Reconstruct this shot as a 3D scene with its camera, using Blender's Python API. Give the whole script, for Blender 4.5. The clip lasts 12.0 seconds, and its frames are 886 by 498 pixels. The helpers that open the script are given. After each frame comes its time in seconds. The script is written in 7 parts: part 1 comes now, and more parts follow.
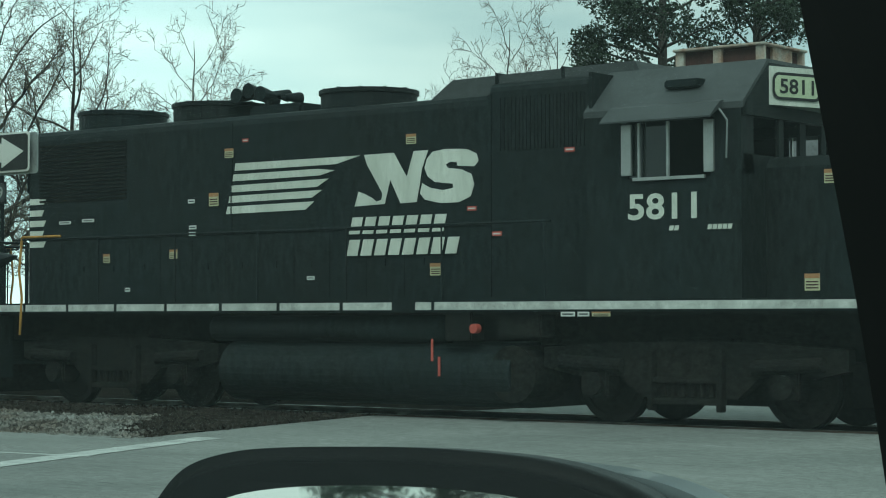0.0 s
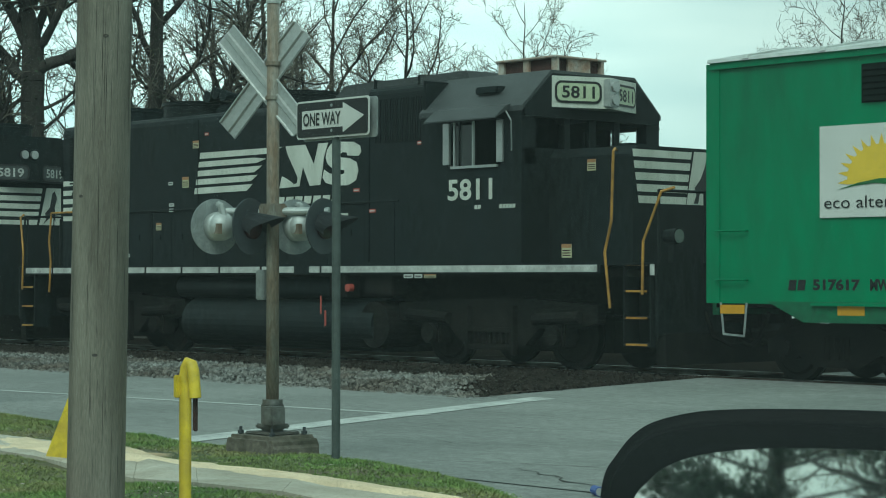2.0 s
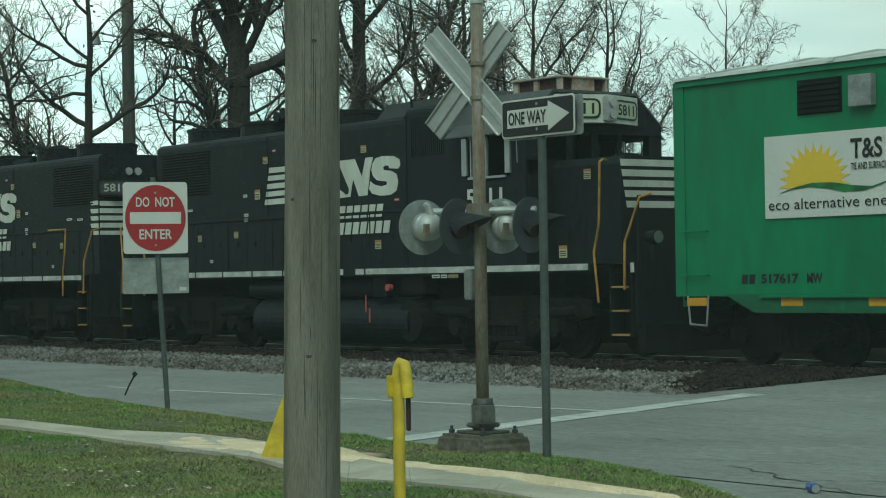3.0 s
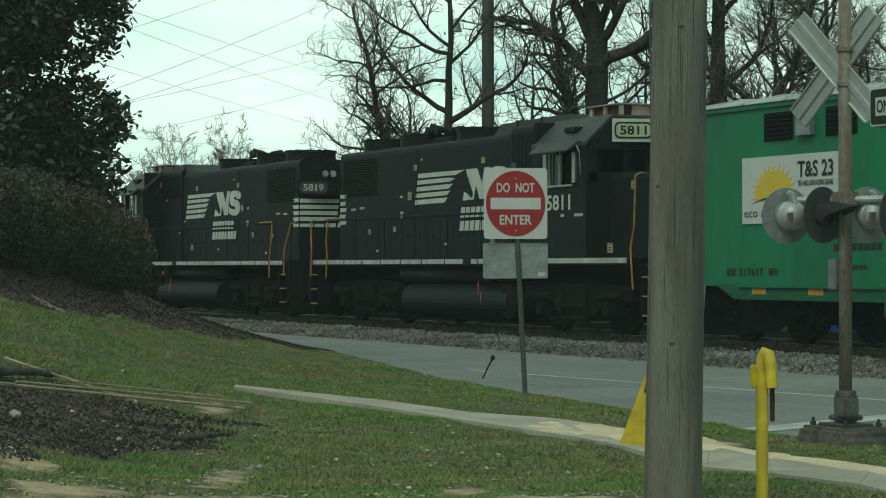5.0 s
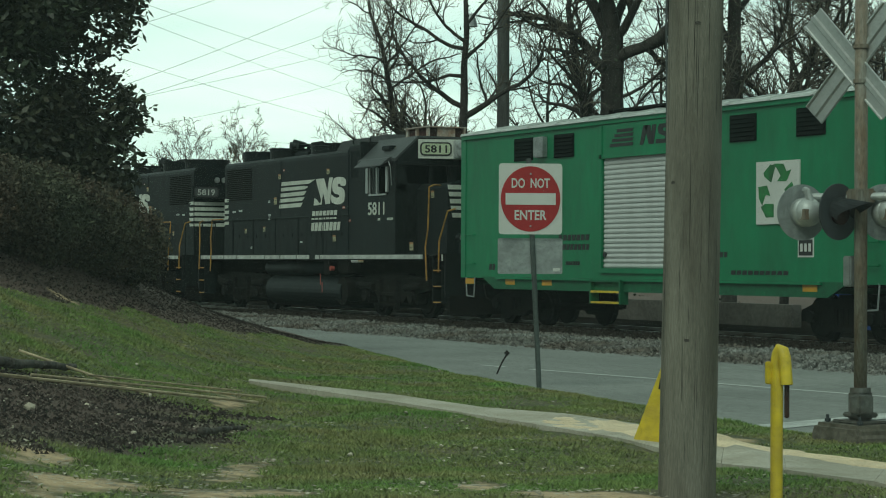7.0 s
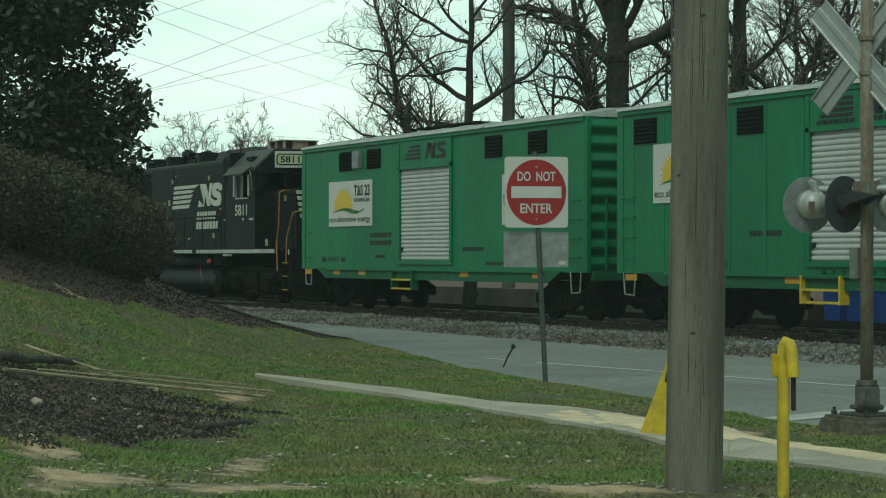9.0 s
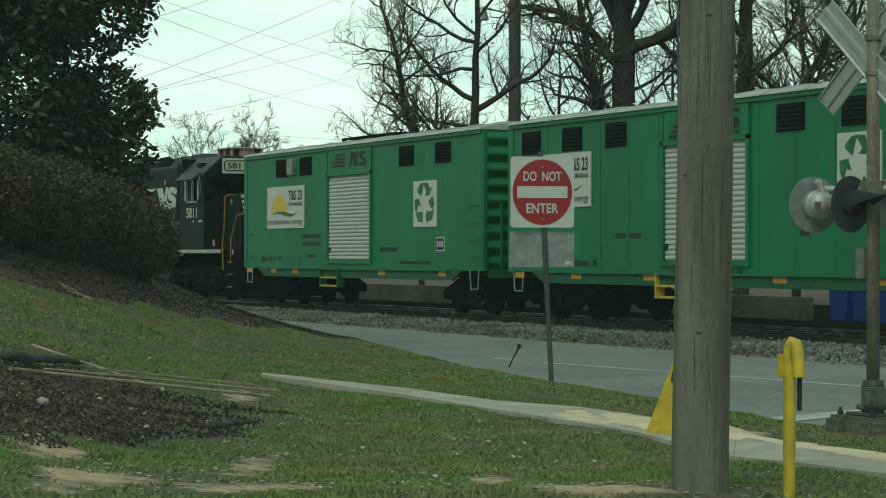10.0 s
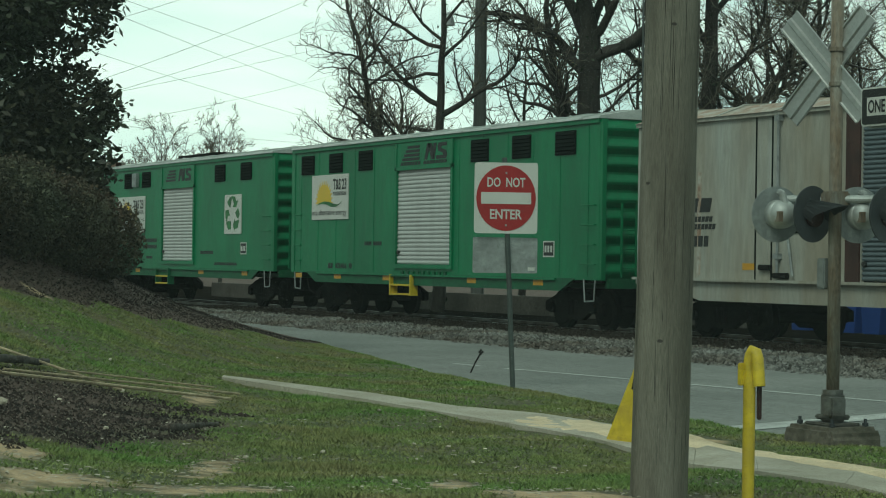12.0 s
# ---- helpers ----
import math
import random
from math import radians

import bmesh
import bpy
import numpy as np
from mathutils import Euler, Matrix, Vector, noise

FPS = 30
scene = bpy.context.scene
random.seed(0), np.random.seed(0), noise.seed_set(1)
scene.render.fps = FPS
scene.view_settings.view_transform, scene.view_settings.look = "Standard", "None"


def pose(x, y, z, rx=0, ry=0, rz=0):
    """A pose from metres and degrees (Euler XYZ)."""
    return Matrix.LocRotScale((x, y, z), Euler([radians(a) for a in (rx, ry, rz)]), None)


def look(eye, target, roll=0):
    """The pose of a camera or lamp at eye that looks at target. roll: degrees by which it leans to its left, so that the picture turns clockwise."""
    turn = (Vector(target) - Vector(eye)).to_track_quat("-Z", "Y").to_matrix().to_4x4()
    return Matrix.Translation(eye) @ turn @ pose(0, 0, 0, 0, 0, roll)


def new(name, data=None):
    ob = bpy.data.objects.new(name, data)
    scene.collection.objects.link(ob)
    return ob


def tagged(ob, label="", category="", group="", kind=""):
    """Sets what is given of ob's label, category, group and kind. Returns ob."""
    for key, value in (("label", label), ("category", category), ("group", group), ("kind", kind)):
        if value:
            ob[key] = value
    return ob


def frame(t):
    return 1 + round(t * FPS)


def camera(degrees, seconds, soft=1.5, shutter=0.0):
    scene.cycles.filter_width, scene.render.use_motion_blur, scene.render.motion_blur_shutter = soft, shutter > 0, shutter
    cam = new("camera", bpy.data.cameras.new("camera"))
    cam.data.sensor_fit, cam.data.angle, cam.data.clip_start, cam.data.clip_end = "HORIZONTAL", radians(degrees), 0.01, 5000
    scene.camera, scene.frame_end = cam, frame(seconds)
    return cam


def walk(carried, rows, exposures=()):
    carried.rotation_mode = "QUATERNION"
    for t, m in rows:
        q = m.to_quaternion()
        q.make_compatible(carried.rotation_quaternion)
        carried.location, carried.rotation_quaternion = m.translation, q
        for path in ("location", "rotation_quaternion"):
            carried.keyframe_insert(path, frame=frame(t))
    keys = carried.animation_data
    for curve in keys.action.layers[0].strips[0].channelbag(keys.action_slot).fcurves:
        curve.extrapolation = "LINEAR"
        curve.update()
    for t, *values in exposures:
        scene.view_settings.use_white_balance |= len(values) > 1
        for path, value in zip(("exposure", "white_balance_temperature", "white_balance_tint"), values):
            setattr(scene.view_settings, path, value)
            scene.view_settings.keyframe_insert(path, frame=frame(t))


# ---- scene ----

cam = camera(24.4, 12.0, soft=1.05)
CAM_ROWS = [(0, -0.197, 0.25, 38.264, 1.911, -0.067), (0.5, -0.207, 0.2425, 41.923, 1.67, 0.198), (1, -0.22, 0.23, 43.736, 1.63, 0.506),
            (1.5, -0.226, 0.224, 45.224, 1.16, 0.523), (2, -0.234, 0.215, 47.447, 0.83, 0.047), (2.5, -0.244, 0.204, 50.176, 0.561, -0.614),
            (3, -0.255, 0.191, 53.127, 0.827, -0.897), (3.5, -0.268, 0.172, 57.296, 0.931, -0.62), (3.7, -0.273, 0.164, 58.94, 0.788, -0.572),
            (5.5, -0.284, 0.144, 63.16, 0.505, 0.024), (6, -0.284, 0.143, 63.239, 0.39, 0.115), (6.5, -0.284, 0.143, 63.316, 0.396, 0.253),
            (7, -0.285, 0.142, 63.406, 0.395, 0.247), (9, -0.285, 0.142, 63.571, 0.215, 0.067), (9.5, -0.285, 0.141, 63.64, 0.251, 0.092),
            (10, -0.285, 0.141, 63.735, 0.211, 0.097), (10.5, -0.285, 0.142, 63.589, 0.191, 0.24), (11, -0.285, 0.142, 63.506, 0.247, 0.308),
            (11.5, -0.284, 0.144, 63.191, 0.039, 0.35), (12, -0.283, 0.146, 62.718, 0.357, 0.822)]
walk(cam, [(t, pose(x, y, 1.45, 90 + p, 0, w) @ pose(0, 0, 0, 0, 0, r)) for t, x, y, w, p, r in CAM_ROWS],
     exposures=[(0, 0.68, 5700, -13), (1.5, 0.76, 5680, -15), (3.0, 0.47, 6000, -11), (3.7, 0.26, 6220, -11), (5.5, 0.25, 6300, -11), (12, 0.21, 6300, -10)])

# ---- world and sun ----
world = bpy.data.worlds.new("overcast_sky")
scene.world = world
world.use_nodes = True
wn, wl = world.node_tree.nodes, world.node_tree.links
wn.clear()
w_out, w_bg, w_sky = wn.new("ShaderNodeOutputWorld"), wn.new("ShaderNodeBackground"), wn.new("ShaderNodeTexSky")
w_sky.sky_type, w_sky.sun_disc = "NISHITA", False
w_sky.sun_elevation, w_sky.sun_rotation = radians(38), radians(150)
w_gain = wn.new("ShaderNodeMix"); w_gain.data_type = "RGBA"; w_gain.blend_type = "MULTIPLY"; w_gain.inputs[0].default_value = 1.0
w_gain.inputs[7].default_value = (0.1, 0.1, 0.1, 1)
w_tc, w_map = wn.new("ShaderNodeTexCoord"), wn.new("ShaderNodeMapping")
w_map.inputs["Scale"].default_value = (1.6, 1.6, 9.0)
w_noise = wn.new("ShaderNodeTexNoise"); w_noise.inputs["Scale"].default_value = 2.2; w_noise.inputs["Detail"].default_value = 6
w_ramp = wn.new("ShaderNodeValToRGB")
w_ramp.color_ramp.elements[0].position, w_ramp.color_ramp.elements[0].color = 0.36, (0.525, 0.645, 0.635, 1)
w_ramp.color_ramp.elements[1].position, w_ramp.color_ramp.elements[1].color = 0.62, (0.85, 0.91, 0.842, 1)
w_mix = wn.new("ShaderNodeMix"); w_mix.data_type = "RGBA"; w_mix.inputs[0].default_value = 0.9
wl.new(w_sky.outputs[0], w_gain.inputs[6]); wl.new(w_gain.outputs[2], w_mix.inputs[6])
wl.new(w_tc.outputs["Generated"], w_map.inputs[0]); wl.new(w_map.outputs[0], w_noise.inputs["Vector"])
wl.new(w_noise.outputs[0], w_ramp.inputs[0]); wl.new(w_ramp.outputs[0], w_mix.inputs[7])
# the cloud is thinner and brighter towards the west
w_dot, w_rng, w_side = wn.new("ShaderNodeVectorMath"), wn.new("ShaderNodeMapRange"), wn.new("ShaderNodeMix")
w_dot.operation = "DOT_PRODUCT"
w_dot.inputs[1].default_value = (-0.96, 0.28, 0.0)
w_rng.interpolation_type = "SMOOTHSTEP"
w_rng.inputs[1].default_value, w_rng.inputs[2].default_value, w_rng.inputs[3].default_value, w_rng.inputs[4].default_value = 0.76, 1.0, 0.46, 1.02
w_side.data_type, w_side.blend_type = "RGBA", "MULTIPLY"
w_side.inputs[0].default_value = 1.0
wl.new(w_tc.outputs["Generated"], w_dot.inputs[0]); wl.new(w_dot.outputs["Value"], w_rng.inputs[0])
wl.new(w_mix.outputs[2], w_side.inputs[6]); wl.new(w_rng.outputs[0], w_side.inputs[7])
wl.new(w_side.outputs[2], w_bg.inputs[0]); w_bg.inputs[1].default_value = 1.1
wl.new(w_bg.outputs[0], w_out.inputs[0])
sun_data = bpy.data.lights.new("sun", "SUN")
sun_data.energy, sun_data.angle, sun_data.color = 1.0, radians(25), (1.0, 0.97, 0.9)
sun = new("sun", sun_data)
sun.matrix_world = look((20, -30, 40), (0, 0, 0))


# ---- materials ----
def mat(name, color, rough=0.7, metal=0.0, var=0.25, fine=30.0, coarse=2.0, bump=0.1, tint=None, streak=None, piece=0.0, coat=0.0, spec=0.5):
    """A procedural surface: fine grain and broad stains, with an optional second tint and vertical streaks."""
    m = bpy.data.materials.new(name)
    m.use_nodes = True
    n, l = m.node_tree.nodes, m.node_tree.links
    b = n["Principled BSDF"]
    b.inputs["Roughness"].default_value, b.inputs["Metallic"].default_value = rough, metal
    b.inputs["Coat Weight"].default_value = coat
    b.inputs["Specular IOR Level"].default_value = spec
    tc, mp = n.new("ShaderNodeTexCoord"), n.new("ShaderNodeMapping")
    l.new(tc.outputs["Object"], mp.inputs[0])
    if streak:
        mp.inputs["Scale"].default_value = streak
    a, c = n.new("ShaderNodeTexNoise"), n.new("ShaderNodeTexNoise")
    a.inputs["Scale"].default_value, a.inputs["Detail"].default_value = fine, 5
    c.inputs["Scale"].default_value, c.inputs["Detail"].default_value = coarse, 4
    l.new(mp.outputs[0], a.inputs["Vector"]); l.new(mp.outputs[0], c.inputs["Vector"])
    other = tint or tuple(v * (1 - var * 1.6) for v in color)
    r = n.new("ShaderNodeValToRGB")
    r.color_ramp.elements[0].position, r.color_ramp.elements[1].position = 0.35, 0.68
    r.color_ramp.elements[0].color, r.color_ramp.elements[1].color = (*other, 1), (*color, 1)
    l.new(c.outputs[0], r.inputs[0])
    g = n.new("ShaderNodeValToRGB")
    g.color_ramp.elements[0].position, g.color_ramp.elements[1].position = 0.3, 0.7
    lo, hi = 1 - var, 1 + var * 0.4
    g.color_ramp.elements[0].color, g.color_ramp.elements[1].color = (lo, lo, lo, 1), (hi, hi, hi, 1)
    l.new(a.outputs[0], g.inputs[0])
    x = n.new("ShaderNodeMix"); x.data_type, x.blend_type = "RGBA", "MULTIPLY"; x.inputs[0].default_value = 1
    l.new(r.outputs[0], x.inputs[6]); l.new(g.outputs[0], x.inputs[7])
    last = x.outputs[2]
    if piece:
        oi, hs, mm = n.new("ShaderNodeNewGeometry"), n.new("ShaderNodeMath"), n.new("ShaderNodeMath")
        hs.operation, mm.operation = "MULTIPLY", "ADD"
        hs.inputs[1].default_value, mm.inputs[1].default_value = piece, 1 - piece * 0.5
        l.new(oi.outputs["Random Per Island"], hs.inputs[0]); l.new(hs.outputs[0], mm.inputs[0])
        y = n.new("ShaderNodeMix"); y.data_type, y.blend_type = "RGBA", "MULTIPLY"; y.inputs[0].default_value = 1
        l.new(last, y.inputs[6]); l.new(mm.outputs[0], y.inputs[7])
        last = y.outputs[2]
    l.new(last, b.inputs["Base Color"])
    if bump:
        bp = n.new("ShaderNodeBump"); bp.inputs["Strength"].default_value = bump; bp.inputs["Distance"].default_value = 0.02
        l.new(a.outputs[0], bp.inputs["Height"]); l.new(bp.outputs[0], b.inputs["Normal"])
    return m


def asphalt_material():
    """Worn asphalt: pale aggregate, mottling and long wheel-worn streaks."""
    m = mat("worn_asphalt", (0.255, 0.266, 0.252), 0.88, 0, 0.30, 70, 0.4, 0.35, tint=(0.190, 0.199, 0.190))
    n, l = m.node_tree.nodes, m.node_tree.links
    b = n["Principled BSDF"]
    last = b.inputs["Base Color"].links[0].from_socket
    tc = n.new("ShaderNodeTexCoord")
    for scale, stretch, lo, hi in ((9.0, (1, 1, 1), 0.78, 1.14), (2.0, (0.3, 1.6, 1), 0.93, 1.06), (38.0, (1, 1, 1), 0.74, 1.22)):
        mp, ns, rg = n.new("ShaderNodeMapping"), n.new("ShaderNodeTexNoise"), n.new("ShaderNodeMapRange")
        mp.inputs["Scale"].default_value = stretch
        ns.inputs["Scale"].default_value, ns.inputs["Detail"].default_value = scale, 4
        rg.inputs[1].default_value, rg.inputs[2].default_value, rg.inputs[3].default_value, rg.inputs[4].default_value = 0.32, 0.68, lo, hi
        x = n.new("ShaderNodeMix"); x.data_type, x.blend_type = "RGBA", "MULTIPLY"; x.inputs[0].default_value = 1
        l.new(tc.outputs["Object"], mp.inputs[0]); l.new(mp.outputs[0], ns.inputs["Vector"]); l.new(ns.outputs[0], rg.inputs[0])
        l.new(last, x.inputs[6]); l.new(rg.outputs[0], x.inputs[7])
        last = x.outputs[2]
    l.new(last, b.inputs["Base Color"])
    return m


BLACK = mat("black_loco_paint", (0.0145, 0.0205, 0.0220), 0.5, 0, 0.40, 14, 0.9, 0.04, tint=(0.0160, 0.0190, 0.0190), streak=(1, 1, 0.3), spec=0.08)
GRIME = mat("grimy_running_gear", (0.0125, 0.0135, 0.0130), 0.85, 0, 0.5, 18, 2, 0.2, tint=(0.020, 0.019, 0.017), spec=0.04)
GREYROOF = mat("weathered_dark_grey_roof", (0.055, 0.062, 0.064), 0.6, 0, 0.2, 14, 1.5, 0.05)
WHITE = mat("dirty_white_paint", (0.62, 0.64, 0.58), 0.6, 0, 0.12, 20, 3, 0.02, tint=(0.50, 0.52, 0.46), streak=(1, 1, 0.25))
STRIPE = mat("chalky_white_sill_stripe", (0.55, 0.57, 0.54), 0.6, 0, 0.2, 15, 4, 0.02, tint=(0.34, 0.35, 0.33))
YELLOWRAIL = mat("worn_safety_yellow", (0.50, 0.26, 0.04), 0.6, 0, 0.3, 30, 4, 0.05)
STICKER = mat("sticker_cream", (0.50, 0.48, 0.30), 0.6, 0, 0.1, 20, 3, 0)
STICKRED = mat("sticker_red", (0.42, 0.08, 0.06), 0.6, 0, 0.1, 20, 3, 0)
STICKORANGE = mat("sticker_orange", (0.38, 0.20, 0.09), 0.6, 0, 0.1, 20, 3, 0)
BOARDGREEN = mat("number_board_pale_green", (0.50, 0.56, 0.38), 0.4, 0, 0.08, 20, 3, 0)
CABGLASS = mat("dark_cab_glass", (0.01, 0.013, 0.013), 0.08, 0, 0.05, 5, 1, 0)
ALU = mat("bare_aluminium", (0.55, 0.56, 0.55), 0.42, 0.85, 0.12, 30, 3, 0.03)
BASEGREY = mat("dull_cast_metal", (0.17, 0.18, 0.17), 0.65, 0.3, 0.35, 20, 6, 0.12, tint=(0.10, 0.09, 0.075))
GALV = mat("galvanised_steel", (0.42, 0.45, 0.45), 0.5, 0.6, 0.2, 25, 5, 0.03)
RUST = mat("rusty_cream_housing", (0.46, 0.45, 0.40), 0.75, 0, 0.25, 15, 5, 0.05, tint=(0.33, 0.22, 0.16))
RUSTDARK = mat("dark_rusted_grille", (0.07, 0.03, 0.025), 0.85, 0, 0.3, 30, 4, 0.1)
GREEN = mat("green_boxcar_paint", (0.013, 0.205, 0.083), 0.45, 0, 0.16, 5, 0.8, 0.10, tint=(0.012, 0.155, 0.064), streak=(1, 1, 0.35), spec=0.4)
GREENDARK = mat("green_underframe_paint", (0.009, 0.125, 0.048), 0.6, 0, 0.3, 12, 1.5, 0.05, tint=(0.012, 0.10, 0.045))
ROOFWHITE = mat("galvanised_white_roof", (0.52, 0.56, 0.54), 0.55, 0.1, 0.15, 10, 1.5, 0.03)
SHUTTER = mat("white_roll_up_shutter", (0.56, 0.58, 0.57), 0.5, 0, 0.08, 10, 2, 0.02)
VENT = mat("dark_louvre", (0.007, 0.012, 0.010), 0.8, 0, 0.2, 20, 3, 0.05, spec=0.05)
SIGNWHITE = mat("sign_white_sheet", (0.62, 0.63, 0.60), 0.45, 0, 0.05, 15, 2, 0.0)
SIGNBLACK = mat("sign_black", (0.012, 0.012, 0.013), 0.5, 0, 0.1, 15, 2, 0)
SIGNRED = mat("sign_red", (0.36, 0.014, 0.018), 0.45, 0, 0.1, 10, 2, 0)
SUNYELLOW = mat("sun_yellow", (0.75, 0.52, 0.05), 0.5, 0, 0.08, 10, 2, 0)
LEAFGREEN = mat("print_green", (0.03, 0.22, 0.05), 0.5, 0, 0.3, 6, 3, 0, tint=(0.02, 0.10, 0.03))
REFLECTOR = mat("amber_reflector_tape", (0.62, 0.32, 0.02), 0.4, 0, 0.1, 20, 3, 0)
GREYCAR = mat("faded_grey_car_paint", (0.40, 0.42, 0.39), 0.6, 0, 0.18, 12, 1.2, 0.03, tint=(0.30, 0.27, 0.21), streak=(1, 1, 0.22))
BLUEGREY = mat("blue_grey_shutter", (0.11, 0.14, 0.16), 0.5, 0, 0.1, 10, 2, 0.02)
STEELRAIL = mat("worn_rail_steel", (0.32, 0.30, 0.28), 0.35, 0.8, 0.2, 20, 2, 0.05, tint=(0.12, 0.08, 0.06))
TIEWOOD = mat("creosoted_tie", (0.040, 0.032, 0.026), 0.9, 0, 0.4, 20, 3, 0.3, spec=0.0)
STONE = mat("grey_ballast_stone", (0.205, 0.21, 0.20), 0.9, 0, 0.35, 40, 0.6, 0.2, tint=(0.115, 0.10, 0.085), piece=1.2, spec=0.1)
BALLASTBED = mat("ballast_bed", (0.07, 0.067, 0.06), 0.95, 0, 0.5, 28, 0.7, 0.6, tint=(0.075, 0.055, 0.045), spec=0.05)
# near-black colour holds oil plus the shade under and behind the train
TRACKBED = mat("oily_shaded_ballast", (0.022, 0.019, 0.016), 0.95, 0, 0.5, 24, 1.0, 0.6, tint=(0.014, 0.012, 0.010), spec=0.0)
ASPHALT = asphalt_material()
# stones coloured for oil and for the train's shade beside the rails
SHADESTONE = mat("oily_shaded_stone", (0.040, 0.036, 0.031), 0.95, 0, 0.4, 30, 1.0, 0.2, tint=(0.026, 0.022, 0.019), piece=1.0, spec=0.0)
PAINTLINE = mat("worn_road_paint", (0.55, 0.57, 0.55), 0.75, 0, 0.25, 25, 3, 0.1, tint=(0.36, 0.37, 0.36))
CONCRETE = mat("sidewalk_concrete", (0.50, 0.465, 0.39), 0.9, 0, 0.25, 34, 1.7, 0.2, tint=(0.36, 0.33, 0.26))
FOOTING = mat("mossy_old_concrete", (0.17, 0.15, 0.12), 0.92, 0, 0.35, 22, 5, 0.3, tint=(0.07, 0.065, 0.045))
SAND = mat("washed_sand", (0.80, 0.66, 0.45), 0.95, 0, 0.2, 40, 3, 0.25, tint=(0.62, 0.50, 0.34))
BLADE = mat("grass_blades", (0.142, 0.262, 0.050), 0.85, 0, 0.30, 4, 0.8, 0, tint=(0.240, 0.236, 0.090), piece=0.5)
MULCH = mat("brown_mulch_bits", (0.082, 0.062, 0.052), 0.95, 0, 0.4, 30, 2, 0.2, piece=0.6)
LOGWOOD = mat("rotting_grey_wood", (0.12, 0.11, 0.095), 0.95, 0, 0.5, 26, 5, 0.5, tint=(0.05, 0.044, 0.037))
LITTER = mat("dead_pale_leaves", (0.52, 0.47, 0.37), 0.9, 0, 0.3, 20, 3, 0.1, piece=0.7)
BARK = mat("grey_brown_bark", (0.058, 0.053, 0.046), 0.95, 0, 0.4, 12, 1.0, 0.5, streak=(1, 1, 0.3))
TWIG = mat("fine_twigs", (0.130, 0.116, 0.092), 0.95, 0, 0.3, 10, 1.0, 0)
BUDS = mat("spring_buds", (0.24, 0.21, 0.10), 0.9, 0, 0.3, 10, 1.0, 0, piece=0.7)
IVY = mat("dark_ivy", (0.022, 0.036, 0.014), 0.7, 0, 0.3, 10, 1.0, 0, piece=0.9)
MAGNOLIA = mat("glossy_evergreen_leaf", (0.030, 0.048, 0.022), 0.5, 0, 0.3, 8, 1.0, 0, tint=(0.044, 0.042, 0.022), piece=0.8)
PINE = mat("pine_needles", (0.022, 0.040, 0.018), 0.8, 0, 0.3, 8, 1.0, 0, piece=0.9)
SHRUB = mat("evergreen_shrub_leaf", (0.066, 0.078, 0.044), 0.8, 0, 0.35, 3, 0.9, 0, tint=(0.085, 0.060, 0.040), piece=1.0)
POLEWOOD = mat("weathered_pole_wood", (0.232, 0.218, 0.176), 0.92, 0, 0.30, 75, 3.5, 0.5, tint=(0.128, 0.116, 0.090), streak=(2.4, 2.4, 0.26))
CRACK = mat("drying_crack", (0.03, 0.026, 0.022), 0.95, 0, 0.2, 20, 3, 0)
SIGNALRUST = mat("rust_stained_silver_pole", (0.25, 0.245, 0.21), 0.7, 0.1, 0.35, 30, 5, 0.1, tint=(0.175, 0.125, 0.080), streak=(2, 2, 0.6))
SILVER = mat("silver_signal_paint", (0.52, 0.55, 0.54), 0.5, 0.4, 0.15, 20, 4, 0.03, tint=(0.36, 0.38, 0.37))
SIGNALBLACK = mat("faded_black_signal", (0.045, 0.053, 0.060), 0.6, 0, 0.2, 15, 4, 0.03)
SIGNALRED = mat("dark_red_lens", (0.035, 0.005, 0.004), 0.2, 0, 0.1, 10, 3, 0)
SIGNPOST = mat("green_steel_post", (0.085, 0.105, 0.10), 0.6, 0.2, 0.2, 25, 5, 0.05)
BOLLARD = mat("bright_yellow_bollard", (0.74, 0.56, 0.02), 0.55, 0, 0.22, 18, 5, 0.05, tint=(0.52, 0.38, 0.04))
MIRRORBLACK = mat("black_mirror_plastic", (0.006, 0.006, 0.007), 0.5, 0, 0.15, 60, 8, 0.0, spec=0.2)
POLEGREY = mat("far_grey_pole", (0.17, 0.175, 0.165), 0.9, 0, 0.25, 12, 1, 0.2, streak=(2, 2, 0.2))
CARSILVER = mat("silver_car_paint", (0.42, 0.45, 0.47), 0.3, 0.5, 0.05, 20, 4, 0, coat=0.5)
MIRRORGLASS = mat("mirror_glass", (0.85, 0.88, 0.88), 0.02, 1.0, 0.0, 5, 1, 0)
SIDING = mat("white_vinyl_siding", (0.72, 0.75, 0.74), 0.6, 0, 0.06, 12, 2, 0.02)
SHINGLE = mat("grey_roof_shingle", (0.12, 0.125, 0.13), 0.9, 0, 0.3, 20, 2, 0.2)
BLUEBIN = mat("blue_plastic", (0.015, 0.06, 0.30), 0.5, 0, 0.1, 10, 2, 0)
WALLGREY = mat("stained_retaining_wall", (0.15, 0.14, 0.125), 0.92, 0, 0.35, 12, 0.8, 0.2, tint=(0.085, 0.078, 0.068))
WIRE = mat("overhead_wire", (0.10, 0.11, 0.115), 0.6, 0, 0.1, 10, 2, 0)
STICKWOOD = mat("bleached_cane", (0.60, 0.49, 0.32), 0.9, 0, 0.3, 20, 3, 0.1)


